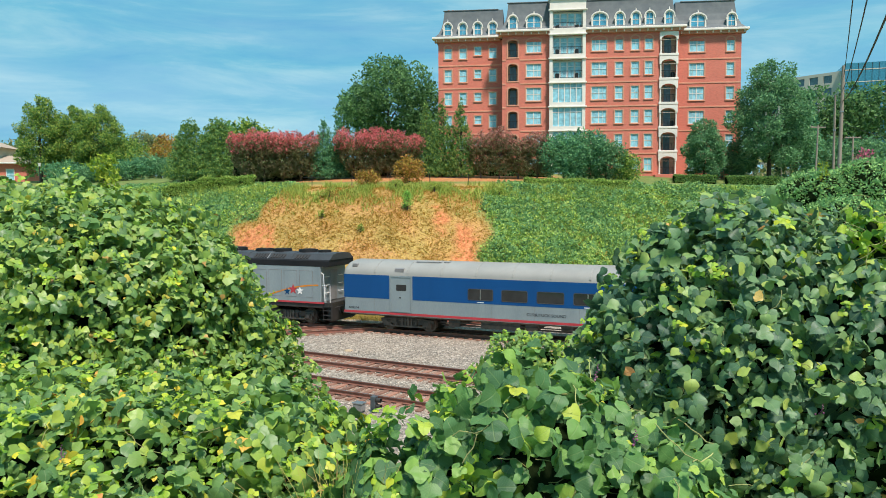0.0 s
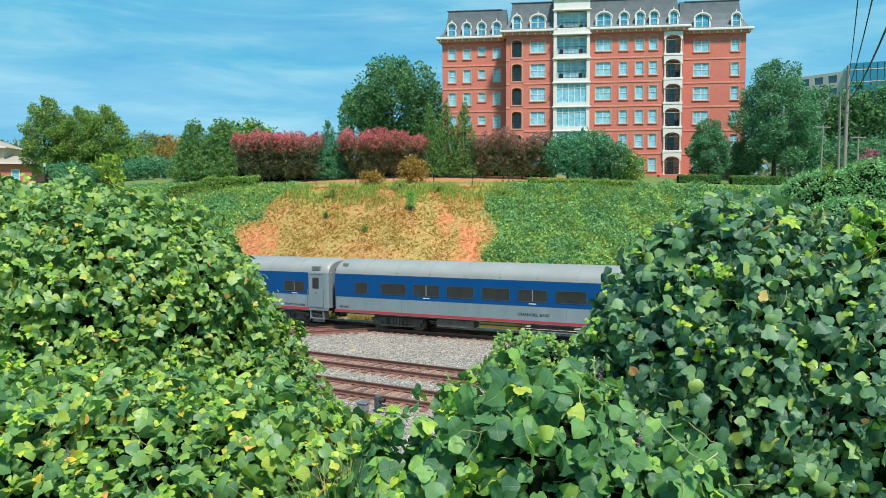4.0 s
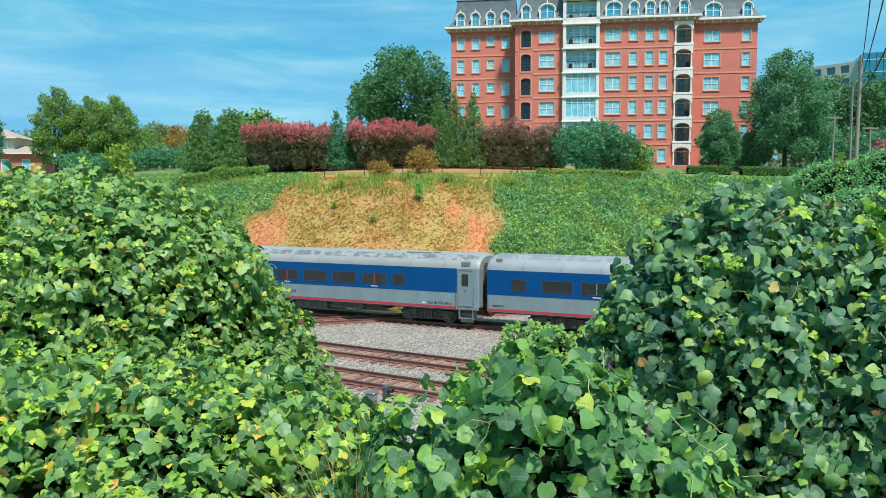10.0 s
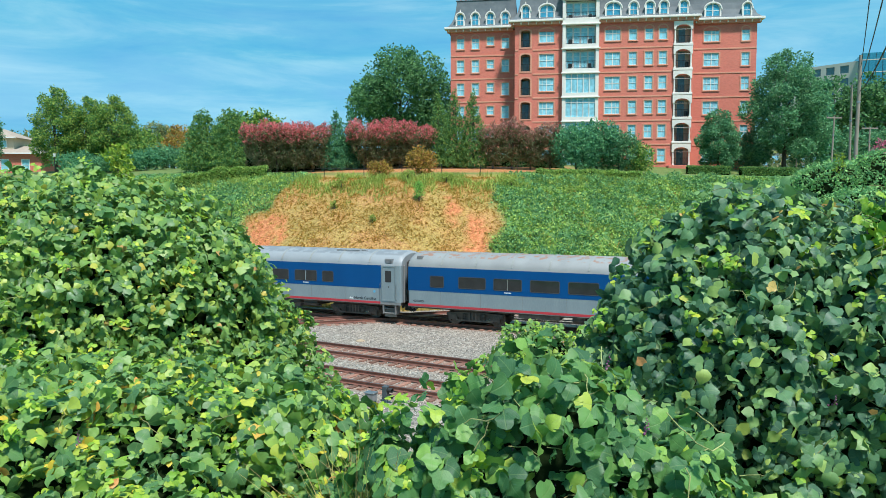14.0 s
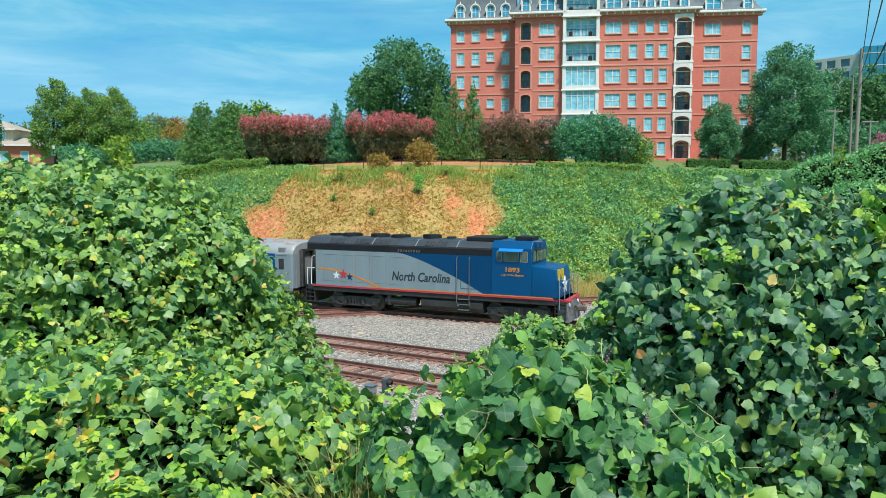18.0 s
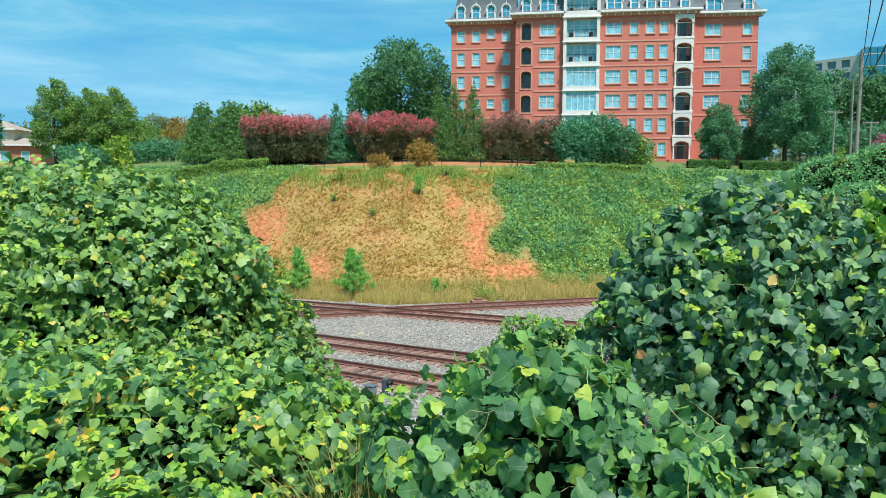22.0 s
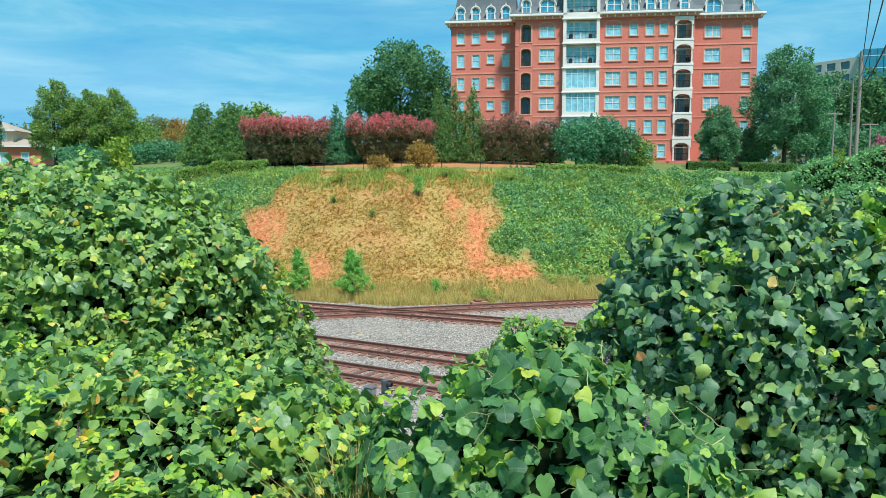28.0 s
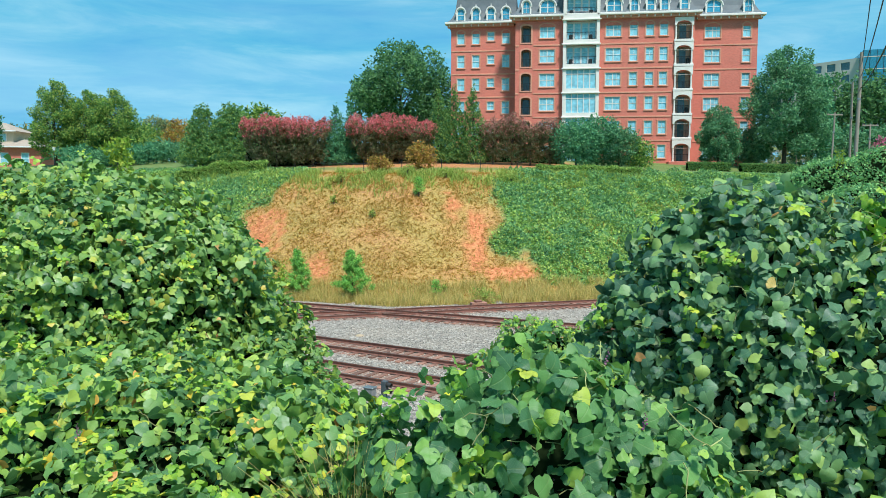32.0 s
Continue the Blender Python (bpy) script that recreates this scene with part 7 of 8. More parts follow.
def tall(x, y, top):
    """Height of a tree whose top stands at that height over the rails."""
    return top - land(x, y)


# the row along the top of the bank, from one end to the other
for px, d, top, w, mt, n, sh, lb in (
    (104, 100, 22.6, 7.0, "lf_maple", 1700, "oval", "tall olive-green tree with an airy crown"),
    (160, 101, 21.3, 7.6, "lf_maple", 1900, "oval", "tall olive-green tree beside its neighbour"),
    (206, 99, 21.3, 7.4, "lf_maple", 1900, "oval", "broad olive-green tree at the row's end"),
    (-16, 92, 18.6, 3.6, "lf_deep", 700, "round", "dark green tree beside the brick house"),
):
    x = far_x(px, d)
    tree(lb, x, d, tall(x, d, top), w, mt, int(n * 3.0), 0.40, sh)
for px, d, top, w, mt, n, lb in (
    (362, 88, 17.6, 5.6, "lf_cedar", 1300, "dark green conical evergreen at the crest"), (412, 87, 17.6, 7.0, "lf_cedar", 1700, "broad dark green evergreen"),
):
    x = far_x(px, d)
    tree(lb, x, d, tall(x, d, top), w * 1.15, mt, int(n * 2.6), 0.40, "cone", forms=FRONDS)
for k, (px, d, top, w, mt, lb) in enumerate(((596, 80, 16.8, 4.4, "lf_teal", "blue-green cedar between the red crape myrtles"), (622, 80.5, 16.9, 4.2, "lf_teal", "green cedar between the red crape myrtles"), (777, 80, 18.7, 4.3, "lf_cedar", "tall pointed green cedar"), (805, 80.5, 18.8, 4.2, "lf_cedar", "tall pointed green cedar"), (837, 80, 18.7, 4.4, "lf_cedar", "tall pointed green cedar"))):
    x = far_x(px, d)
    tree(lb, x, d, tall(x, d, top), w, mt, 2600, 0.36, "spire", forms=PLUMES, seed=k)
for k, px in enumerate((462, 492, 524, 556, 648, 678, 708, 740)):
    x = far_x(px, 79)
    tree("crape myrtle with red leaves above dull green", x, 79, tall(x, 79, 15.6 + 0.5 * math.sin(k * 2.3)), 4.5, "lf_red", 2700, 0.34, "vase", forms=PLUMES, group="crape myrtles along the crest", second="lf_maroon", seed=k, name="crape_myrtle")
for k, px in enumerate((872, 905, 938, 972)):
    x = far_x(px, 79.5)
    tree("dull maroon crape myrtle before the brick building", x, 79.5, tall(x, 79.5, 15.6 + 0.4 * math.sin(k * 2.1)), 3.9, "lf_dull", 2200, 0.33, "vase", forms=PLUMES, group="crape myrtles along the crest", second="lf_maroon", seed=20 + k, name="crape_myrtle")
for px, d, top, w, mt, n, sh, sz, lb in (
    (706, 124, 33.0, 18.5, "lf_oak", 6500, "round", 0.7, "huge dark oak behind the crape myrtles"), (775, 128, 29.0, 10.0, "lf_oak", 2400, "round", 0.7, "dark oak beside the apartment building"),
    (465, 112, 21.0, 8.0, "lf_maple", 900, "round", 0.7, "green tree with yellow tints behind the row"), (425, 116, 21.2, 8.0, "lf_deep", 800, "round", 0.7, "rounded green tree behind the row"),
    (492, 104, 17.8, 6.0, "lf_autumn", 500, "round", 0.6, "yellowing tree behind the crape myrtles"), (1094, 78.5, 14.9, 4.6, "lf_deep", 1900, "bush", 0.34, "rounded dark green shrub before the brick wall"), (1018, 78, 15.3, 5.4, "lf_teal", 2400, "bush", 0.36, "blue-green shrub before the brick wall"),
    (1054, 79, 16.0, 5.2, "lf_teal", 2400, "bush", 0.36, "tall blue-green shrub with a pointed shoot"), (1130, 77.6, 13.4, 3.0, "lf_maple", 900, "bush", 0.32, "dark green shrub by the entrance"),
    (1268, 82, 17.2, 5.2, "lf_deep", 5200, "oval", 0.3, "neat pointed blue-green tree on the lawn"), (1384, 84, 24.2, 10.6, "lf_deep", 9500, "oval", 0.38, "large dense green tree on the lawn"),
    (1432, 85, 20.5, 5.6, "lf_teal", 1700, "tall", 0.55, "dense green tree beside its larger neighbour"), (1325, 88, 15.5, 4.5, "lf_deep", 900, "bush", 0.5, "dark green shrub at the building's corner"),
    (1470, 120, 27.2, 10.0, "lf_oak", 1300, "round", 0.8, "dark green roadside tree"), (1520, 118, 27.4, 11.0, "lf_oak", 1400, "round", 0.8, "dark roadside tree below the offices"),
    (1570, 116, 27.2, 10.0, "lf_oak", 1300, "round", 0.8, "dark roadside tree below the offices"), (1500, 100, 17.0, 7.0, "lf_deep", 900, "bush", 0.6, "dark green shrub beside the road"),
    (1556, 72, 13.4, 3.6, "lf_pink", 900, "bush", 0.34, "pink flowering crape myrtle by the road"), (1560, 95, 16.5, 8.0, "lf_deep", 900, "bush", 0.6, "dark green shrub beside the road"),
    (746, 72, 12.6, 3.0, "lf_autumn", 700, "bush", 0.30, "orange and green shrub at the crest"), (673, 69, 10.9, 2.4, "lf_autumn", 500, "bush", 0.26, "yellow-green shrub at the crest"),
    (150, 96, 13.6, 6.5, "lf_teal", 1100, "bush", 0.42, "dark green shrub below the tall trees"), (212, 95, 13.2, 6.5, "lf_deep", 1100, "bush", 0.42, "dark green shrub below the tall trees"), (262, 97, 14.0, 7.0, "lf_teal", 1200, "bush", 0.42, "blue-green shrub at the lawn edge"), (312, 99, 14.6, 7.0, "lf_deep", 1200, "bush", 0.42, "dark green shrub at the lawn edge"),
    (280, 150, 23.0, 12.0, "lf_far", 2210, "round", 0.62, "pale green tree in the distance"), (325, 145, 22.0, 11.0, "lf_autumn", 1870, "round", 0.62, "orange-tinted tree in the distance"),
    (245, 140, 21.5, 10.0, "lf_maple", 2040, "round", 0.62, "pale green tree in the distance"), (40, 150, 21.5, 12.0, "lf_far", 700, "round", 0.9, "pale green tree behind the brick house"),
):
    x = far_x(px, d)
    tree(lb, x, d, tall(x, d, top), w, mt, int(n * 0.75), sz * 1.22, sh, "shrub" if sh == "bush" else "tree", name="shrub" if sh == "bush" else "tree")


def pine(label, x, y, h, w, mt="lf_pine"):
    rnd = random.Random(int(x * 31))
    t = thing("pine_sapling", label, "sapling", "", Matrix.Translation((x, y, land(x, y))))
    lobes = []
    bm = rod(bmesh.new(), (0, 0, -0.2), (0, 0, h * 0.95), 0.05, 0.012, 8)
    for k in range(34):
        z = h * (0.08 + 0.86 * k / 34)
        a = k * 2.39
        L = w / 2 * (1.05 - z / h) * rnd.uniform(0.7, 1.2) + 0.08
        tip = Vector((L * math.cos(a), L * math.sin(a), z + 0.45 * L))
        rod(bm, (0, 0, z), tip, 0.014, 0.006, 5)
        for q in (0.45, 0.75, 1.0):
            p = Vector((0, 0, z)).lerp(tip, q)
            lobes.append((p.x, p.y, p.z, 0.16, 0.16, 0.14))
    lobes.append((0, 0, h * 0.96, 0.07, 0.07, 0.2))
    part("trunk", bm, M["bark"], t)
    part("needle_coat", crown(rnd, lobes, int(260 * h * w + 60), 0.27 * min(1, 0.4 + 0.2 * h), NEEDLES, M[mt], 0.0), None, t)
    return t


pine("young green pine at the foot of the bank", -6.25, 50.0, 3.55, 2.7)
pine("small green pine beside a yellowing shrub", -10.25, 51.3, 3.5, 2.0)
pine("tiny green pine seedling on the slope", far_x(742, 62.0), 62.0, 1.7, 1.1)
pine("tiny bright pine seedling in the tall grass", far_x(772, 50.2), 50.2, 1.25, 0.9)
x = far_x(497, 51.5)
tree("thin yellow-green shrub beside the pine", x, 51.6, 2.6, 1.1, "lf_lime", 220, 0.22, "bush", "shrub", name="shrub")
for px, d, h, w, lb in ((722, 66, 1.0, 1.4, "green weeds at the crest"), (605, 66.5, 0.9, 1.6, "green weeds at the crest"), (790, 66, 0.9, 1.8, "green weeds at the crest"), (905, 66.0, 0.9, 1.8, "green weeds at the crest"), (788, 51.0, 0.6, 0.5, "small bright weed in the tall grass"), (490, 57.0, 0.5, 1.6, "olive weeds spreading on the slope"), (860, 49.3, 1.0, 2.2, "olive weeds in the tall grass"), (592, 63, 0.7, 0.7, "small green weed on the slope"), (660, 60, 0.6, 0.6, "small green weed on the slope")):
    x = far_x(px, d)
    tree(lb, x, d, h, w, "weed", int(110 * w + 25), 0.2, "bush", "weed", name="weed", forms=FRONDS)
x = far_x(1481, 64.0)
tree("thin yellow-green sapling above the vine thicket", x, 64.0, 11.3 - land(x, 64.0), 1.8, "lf_lime", 500, 0.24, "tall", "sapling", name="sapling", forms=FRONDS)
x = far_x(212, 12.0)
tree("thin yellow-green sapling behind the kudzu mound", x, 12.0, 8.15 - land(x, 12.0), 1.0, "lf_lime", 2600, 0.12, "tall", "sapling", name="sapling", forms=FRONDS)


# hedges and the vine-covered fence
def hedge(label, x0, x1, y, h, depth, mt, n, size, lumpy=0.1):
    rnd = random.Random(int(x0 * 10) + 5)
    cx = (x0 + x1) / 2
    t = thing("hedge", label, "hedge", "", Matrix.Translation((cx, y, land(cx, y))))
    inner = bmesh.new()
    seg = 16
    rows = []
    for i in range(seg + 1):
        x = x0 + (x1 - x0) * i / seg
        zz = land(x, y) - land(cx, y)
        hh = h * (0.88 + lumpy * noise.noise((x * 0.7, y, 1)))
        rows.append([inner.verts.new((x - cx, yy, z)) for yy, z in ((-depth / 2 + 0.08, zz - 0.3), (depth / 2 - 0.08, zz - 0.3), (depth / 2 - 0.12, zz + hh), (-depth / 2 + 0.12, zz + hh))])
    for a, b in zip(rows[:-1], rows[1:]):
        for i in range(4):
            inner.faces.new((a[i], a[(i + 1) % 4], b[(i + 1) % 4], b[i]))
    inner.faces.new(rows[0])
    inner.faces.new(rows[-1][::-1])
    # solid body coloured near black for the shade inside the hedge
    part("hedge_shade_core", inner, M["core"], t)
    fr = []
    for _ in range(n):
        x = rnd.uniform(x0, x1)
        hh = h * (0.93 + lumpy * noise.noise((x * 0.7, y, 1)))
        zz = land(x, y) - land(cx, y)
        if rnd.random() < 0.45:
            p = (x - cx, rnd.uniform(-depth / 2, depth / 2), zz + hh + rnd.uniform(-0.06, 0.06))
        else:
            p = (x - cx, rnd.choice((-1, -1, 1)) * depth / 2 + rnd.uniform(-0.05, 0.05), zz + rnd.uniform(0, hh))
        fr.append((rnd.randrange(5), spin(rnd, size * rnd.uniform(0.7, 1.2)), p))
    part("foliage", scatter("foliage", fr, SPRIGS, M[mt]), None, t)
    return t


hedge("clipped green hedge along the lawn", far_x(1214, 80), far_x(1288, 80), 80, 0.85, 0.9, "lf_cedar", 1500, 0.2)
hedge("clipped green hedge along the lawn", far_x(1308, 80), far_x(1404, 80), 80, 0.85, 0.9, "lf_cedar", 1900, 0.2)
hedge("ragged vine-covered fence along the crest", far_x(322, 74), far_x(470, 72), 73.0, 1.15, 0.8, "lf_carpet", 3200, 0.26, 0.4)
hedge("kudzu-covered low fence along the crest", far_x(950, 71), far_x(1130, 72), 71.3, 0.7, 0.8, "lf_carpet", 2200, 0.24, 0.4)
hedge("low dark hedge below the red crape myrtles", far_x(440, 82), far_x(765, 82), 82.0, 1.9, 0.9, "lf_maroon", 2600, 0.3, 0.2)
hedge("low dark hedge below the crape myrtles", far_x(860, 82), far_x(1000, 82), 83.5, 1.2, 0.9, "lf_oak", 1400, 0.26, 0.2)


def thicket(label, blobs, mt, n, size):
    """Shrubs on the bank buried under vines."""
    rnd = random.Random(int(blobs[0][0]))
    x, y = blobs[0][0], blobs[0][1]
    t = thing("vine_thicket", label, "vine thicket", "", Matrix.Translation((x, y, land(x, y))))
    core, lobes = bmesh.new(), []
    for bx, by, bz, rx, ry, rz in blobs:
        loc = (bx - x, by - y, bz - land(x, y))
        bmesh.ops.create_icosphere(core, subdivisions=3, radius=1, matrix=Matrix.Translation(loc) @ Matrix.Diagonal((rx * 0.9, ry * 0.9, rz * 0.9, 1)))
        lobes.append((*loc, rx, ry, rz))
    # solid swellings, their near-black colour standing for shade under the vines
    part("thicket_shade_core", core, M["core"], t)
    part("foliage", crown(rnd, lobes, n, size, SPRIGS, M[mt], 0.88), None, t)
    return t


thicket("dark green vine-covered shrubs at the end of the bank", [(35.5, 66.0, 7.9, 4.0, 3.2, 2.6), (39.5, 65.0, 8.4, 3.4, 3.2, 3.1), (43.5, 64.0, 8.6, 4.5, 3.4, 3.4), (33.2, 67.0, 7.2, 2.6, 2.4, 1.9), (36.0, 62.0, 5.0, 5.0, 3.0, 3.0), (42.0, 60.5, 5.5, 5.0, 3.0, 3.2)], "lf_thicket", 15000, 0.42)


def far_woods():
    rnd = random.Random(77)
    frames = []
    for k in range(170):
        a = -1.05 + 2.1 * k / 169
        d = rnd.uniform(230, 280)
        x, y, h, w = d * math.sin(a), d * math.cos(a), rnd.uniform(11, 15), rnd.uniform(5, 8)
        for _ in range(24):
            u = Vector((rnd.gauss(0, 1), rnd.gauss(0, 1), rnd.gauss(0, 1))).normalized()
            frames.append((rnd.randrange(5), spin(rnd, rnd.uniform(2.2, 3.6)), (x + u.x * w, y + u.y * w, 11.5 + h * 0.5 + u.z * h * 0.5)))
    return tagged(new("far_woods", scatter("far_woods", frames, SPRIGS, M["lf_far"])), "line of hazy woods in the distance", "woods", kind="stuff")


far_woods()


# ---------- brick house, offices, poles ----------
M["tile_roof"] = mat("tan_shingle_roof", (0.42, 0.34, 0.26), (0.34, 0.27, 0.21), 2.0, 0.85, bump=0.2)
M["beige"] = mat("beige_render", (0.62, 0.53, 0.38), (0.55, 0.46, 0.33), 1.0, 0.85, bump=0.05)
M["office"] = mat("pale_concrete_cladding", (0.58, 0.54, 0.47), (0.5, 0.46, 0.4), 0.3, 0.8)
M["office_glass"] = glass_mat("blue_curtain_glass", (0.03, 0.20, 0.30), 0.05)
M["wood_pole"] = mat("weathered_timber_pole", (0.34, 0.29, 0.23), (0.24, 0.2, 0.16), 1.0, 0.9, bump=0.2, streak=(4, 4, 0.4))
M["cable"] = mat("black_cable", (0.015, 0.015, 0.015), (0.03, 0.03, 0.03), 2.0, 0.6)


def brick_house():
    h = thing("brick_house", "red brick house with beige upper storey and tan roof", "house", at=Matrix.Translation((-71.5, 108.0, 10.5)) @ pose(0, 0, 0, 0, 0, 4))
    cols = [-9.5, -6.2, -2.9, 0.3, 3.2, 6.2, 9.2]
    part("wall", pierced(-11, 11.5, 0, 3.6, 0, [(c - 0.55, c + 0.55, 1.0, 2.7) for c in cols], 0.3), M["brick"], h)
    part("wall", bbox(11.2, 11.5, 0.3, 9, 0, 3.6, 0), M["brick"], h)
    part("wall", bbox(-11, -10.7, 0.3, 9, 0, 3.6, 0), M["brick"], h)
    part("wall", bbox(-11, 11.5, 9, 9.3, 0, 3.6, 0), M["brick"], h)
    for c in cols:
        w = part("window", ring(bmesh.new(), c - 0.6, c + 0.6, 0.95, 2.75, 0.09, -0.05, 0.15), M["white"], h)
        part("pane", box(bmesh.new(), c - 0.52, c + 0.52, 0.08, 0.1, 1.0, 2.7), M["pane_sky"], w)
        part("bar", box(bmesh.new(), c - 0.52, c + 0.52, 0.04, 0.08, 1.82, 1.88), M["white"], w)
    part("upper_wall", pierced(-9.5, 6.5, 4.3, 6.1, 2.2, [(c - 0.9, c + 0.9, 4.6, 5.7) for c in (-7, -2.9, 1.2, 4.6)], 0.3), M["beige"], h)
    part("upper_wall", bbox(6.2, 6.5, 2.5, 8, 4.3, 6.1, 0), M["beige"], h)
    for c in (-7, -2.9, 1.2, 4.6):
        w = part("window", ring(bmesh.new(), c - 0.95, c + 0.95, 4.55, 5.75, 0.1, 2.15, 2.3), M["cream"], h)
        part("pane", box(bmesh.new(), c - 0.85, c + 0.85, 2.24, 2.27, 4.6, 5.7), M["pane_sky"], w)
    for x0, x1, y0, y1, z, top, lb in ((-11.6, 12.1, -0.6, 9.8, 3.6, 5.0, "eaves roof"), (-10.2, 7.2, 1.5, 8.8, 6.1, 7.6, "upper roof")):
        bm = bmesh.new()
        ins = (y1 - y0) / 2 - 0.3
        lo_ = [bm.verts.new(v) for v in ((x0, y0, z), (x1, y0, z), (x1, y1, z), (x0, y1, z))]
        hi_ = [bm.verts.new(v) for v in ((x0 + ins, y0 + ins, top), (x1 - ins, y0 + ins, top), (x1 - ins, y1 - ins, top), (x0 + ins, y1 - ins, top))]
        bm.faces.new(lo_[::-1])
        bm.faces.new(hi_)
        for i in range(4):
            bm.faces.new((lo_[i], lo_[(i + 1) % 4], hi_[(i + 1) % 4], hi_[i]))
        part("roof", bm, M["tile_roof"], h)
        part("gutter", bbox(x0, x1, y0 - 0.08, y0 + 0.06, z - 0.12, z + 0.06, 0.02), M["white"], h)
    part("drainpipe", rod(bmesh.new(), (4.7, -0.06, 0), (4.7, -0.06, 3.55), 0.06, seg=8), M["iron"], h)
    return h


brick_house()


def offices():
    o = thing("office_building", "pale office block with dark windows and blue glass", "office building", at=Matrix.Translation((127.0, 222.0, 13.3)) @ pose(0, 0, 0, 0, 0, -52))
    part("wall", pierced(-29, 0, 0, 35.6, 0, [(x, x + 2.6, z, z + 2.3) for x in np.arange(-27.5, -3, 4.2) for z in np.arange(2, 34, 3.8)], 0.5), M["office"], o)
    for x in np.arange(-27.5, -3, 4.2):
        for z in np.arange(21, 34, 3.8):
            part("window", box(bmesh.new(), x, x + 2.6, 0.3, 0.36, z, z + 2.3), M["pane_dark"], o)
    part("roof", bbox(-29, 0, 0.5, 30, 34.8, 35.6, 0), M["office"], o)
    part("wall", bbox(-0.5, 0, 0.5, 30, 0, 35.6, 0), M["office"], o)
    g = thing("glass_tower", "office tower of blue curtain glass", "office building", at=Matrix.Translation((132.5, 214.0, 10.5)) @ pose(0, 0, 0, 0, 0, -20))
    part("curtain_wall", bbox(-9, 40, 0, 30, 0, 39.5, 0.0), M["office_glass"], g)
    for z in np.arange(19.5, 39.6, 3.6):
        part("floor_band", bbox(-9.05, 40, -0.06, 0.1, z - 0.12, z + 0.12, 0), M["office"], g)
    for x in np.arange(-9, 14, 1.8):
        part("mullion", bbox(x - 0.05, x + 0.05, -0.08, 0.1, 0, 39.4, 0), M["iron"], g)


offices()


def pole(label, x, y, top, r, lean=0.0, arms=()):
    z0 = land(x, y)
    p = thing("utility_pole", label, "utility pole", "utility poles", Matrix.Translation((x, y, z0)) @ pose(0, 0, 0, 0, lean, 0))
    h = top - z0
    part("shaft", smooth(mesh_of("shaft", rod(bmesh.new(), (0, 0, -0.5), (0, 0, h), r, r * 0.7, 12), M["wood_pole"]), 50), None, p)
    for z, w in arms:
        a = part("crossarm", bbox(-w / 2, w / 2, -0.06, 0.06, h - z, h - z + 0.13, 0.015), M["wood_pole"], p)
        for s in (-0.45, 0, 0.45):
            part("insulator", rod(bmesh.new(), (s * w, 0, h - z + 0.13), (s * w, 0, h - z + 0.3), 0.05, 0.03, 8), M["signal"], a)
    part("clamp_band", rod(bmesh.new(), (0, 0, h * 0.7), (0, 0, h * 0.7 + 0.15), r * 0.95, seg=12), M["steel"], p)
    return p


pole("tall weathered pole carrying thick cables", far_x(1508, 71), 71, 21.0, 0.21, 1.0)
pole("weathered pole standing beside a taller one", far_x(1499, 72), 72, 18.3, 0.14)
pole("thin grey utility pole with a crossarm", far_x(1467, 76), 76, 15.8, 0.11, 1.5, ((0.3, 1.6),))
pole("short pole with a crossarm by the road", far_x(1533, 80), 80, 15.0, 0.12, 0, ((0.2, 1.8),))
pole("thin pole at the lawn's edge", far_x(1406, 82), 82, 13.0, 0.07)


def cable(label, a, b, sag, r):
    a, b = Vector(a), Vector(b)
    pts = [a.lerp(b, k / 24) - Vector((0, 0, sag * 4 * (k / 24) * (1 - k / 24))) for k in range(25)]
    return tagged(new("power_line", mesh_of("power_line", sweep(bmesh.new(), pts, r, 6), M["cable"])), label, "cable", "overhead cables")


PX = far_x(1511, 71)
for k, (bx, by, bz, r) in enumerate(((17.2, 29.5, 18.4, 0.028), (17.2, 28.5, 17.9, 0.03), (17.0, 27.0, 17.0, 0.045))):
    far_end = (PX + 0.15, 71.0, 20.0 - 1.2 * k)
    way_ = Vector((bx, by, bz)) - Vector(far_end)
    end = Vector(far_end) + way_ * 2.3
    cable("thick black overhead cable sagging from the pole", far_end, end, 1.6 + 0.5 * k, r)
cable("thin black overhead cable", (PX, 71, 15.5), (60, 84, 15), 0.8, 0.02)
cable("thin black overhead cable", (far_x(1467, 76), 76, 15.5), (far_x(1533, 80), 80, 14.8), 0.4, 0.015)
cable("thin black overhead cable", (far_x(1533, 80), 80, 14.8), (75, 85, 16), 0.4, 0.015)


def fence_post(px, d):
    x = far_x(px, d)
    f = bmesh.new()
    rod(f, (0, 0, -0.3), (0, 0, 1.05), 0.035, seg=8)
    rod(f, (0, 0, 1.05), (0, 0, 1.1), 0.05, 0.02, 8)
    ob = new("fence_post", mesh_of("fence_post", f, M["iron"]))
    ob.matrix_basis = Matrix.Translation((x, d, land(x, d)))
    tagged(ob, "thin dark fence post at the crest", "fence post", "fence along the crest")


for px in (575, 645, 712, 782, 850, 915):
    fence_post(px, 71)
cable("sagging fence wire along the crest", (far_x(560, 71), 71, land(far_x(560, 71), 71) + 0.95), (far_x(930, 71), 71, land(far_x(930, 71), 71) + 0.95), 0.1, 0.02)
lamp = thing("street_lamp", "thin grey street lamp by the brick house", "street lamp", at=Matrix.Translation((far_x(101, 90), 90.0, 9.8)))
part("pole", rod(bmesh.new(), (0, 0, -0.3), (0, 0, 2.7), 0.06, 0.045, 8), M["iron"], lamp)
part("lantern", rod(bmesh.new(), (0, 0, 2.7), (0, 0, 3.1), 0.12, 0.2, 8), M["white"], lamp)


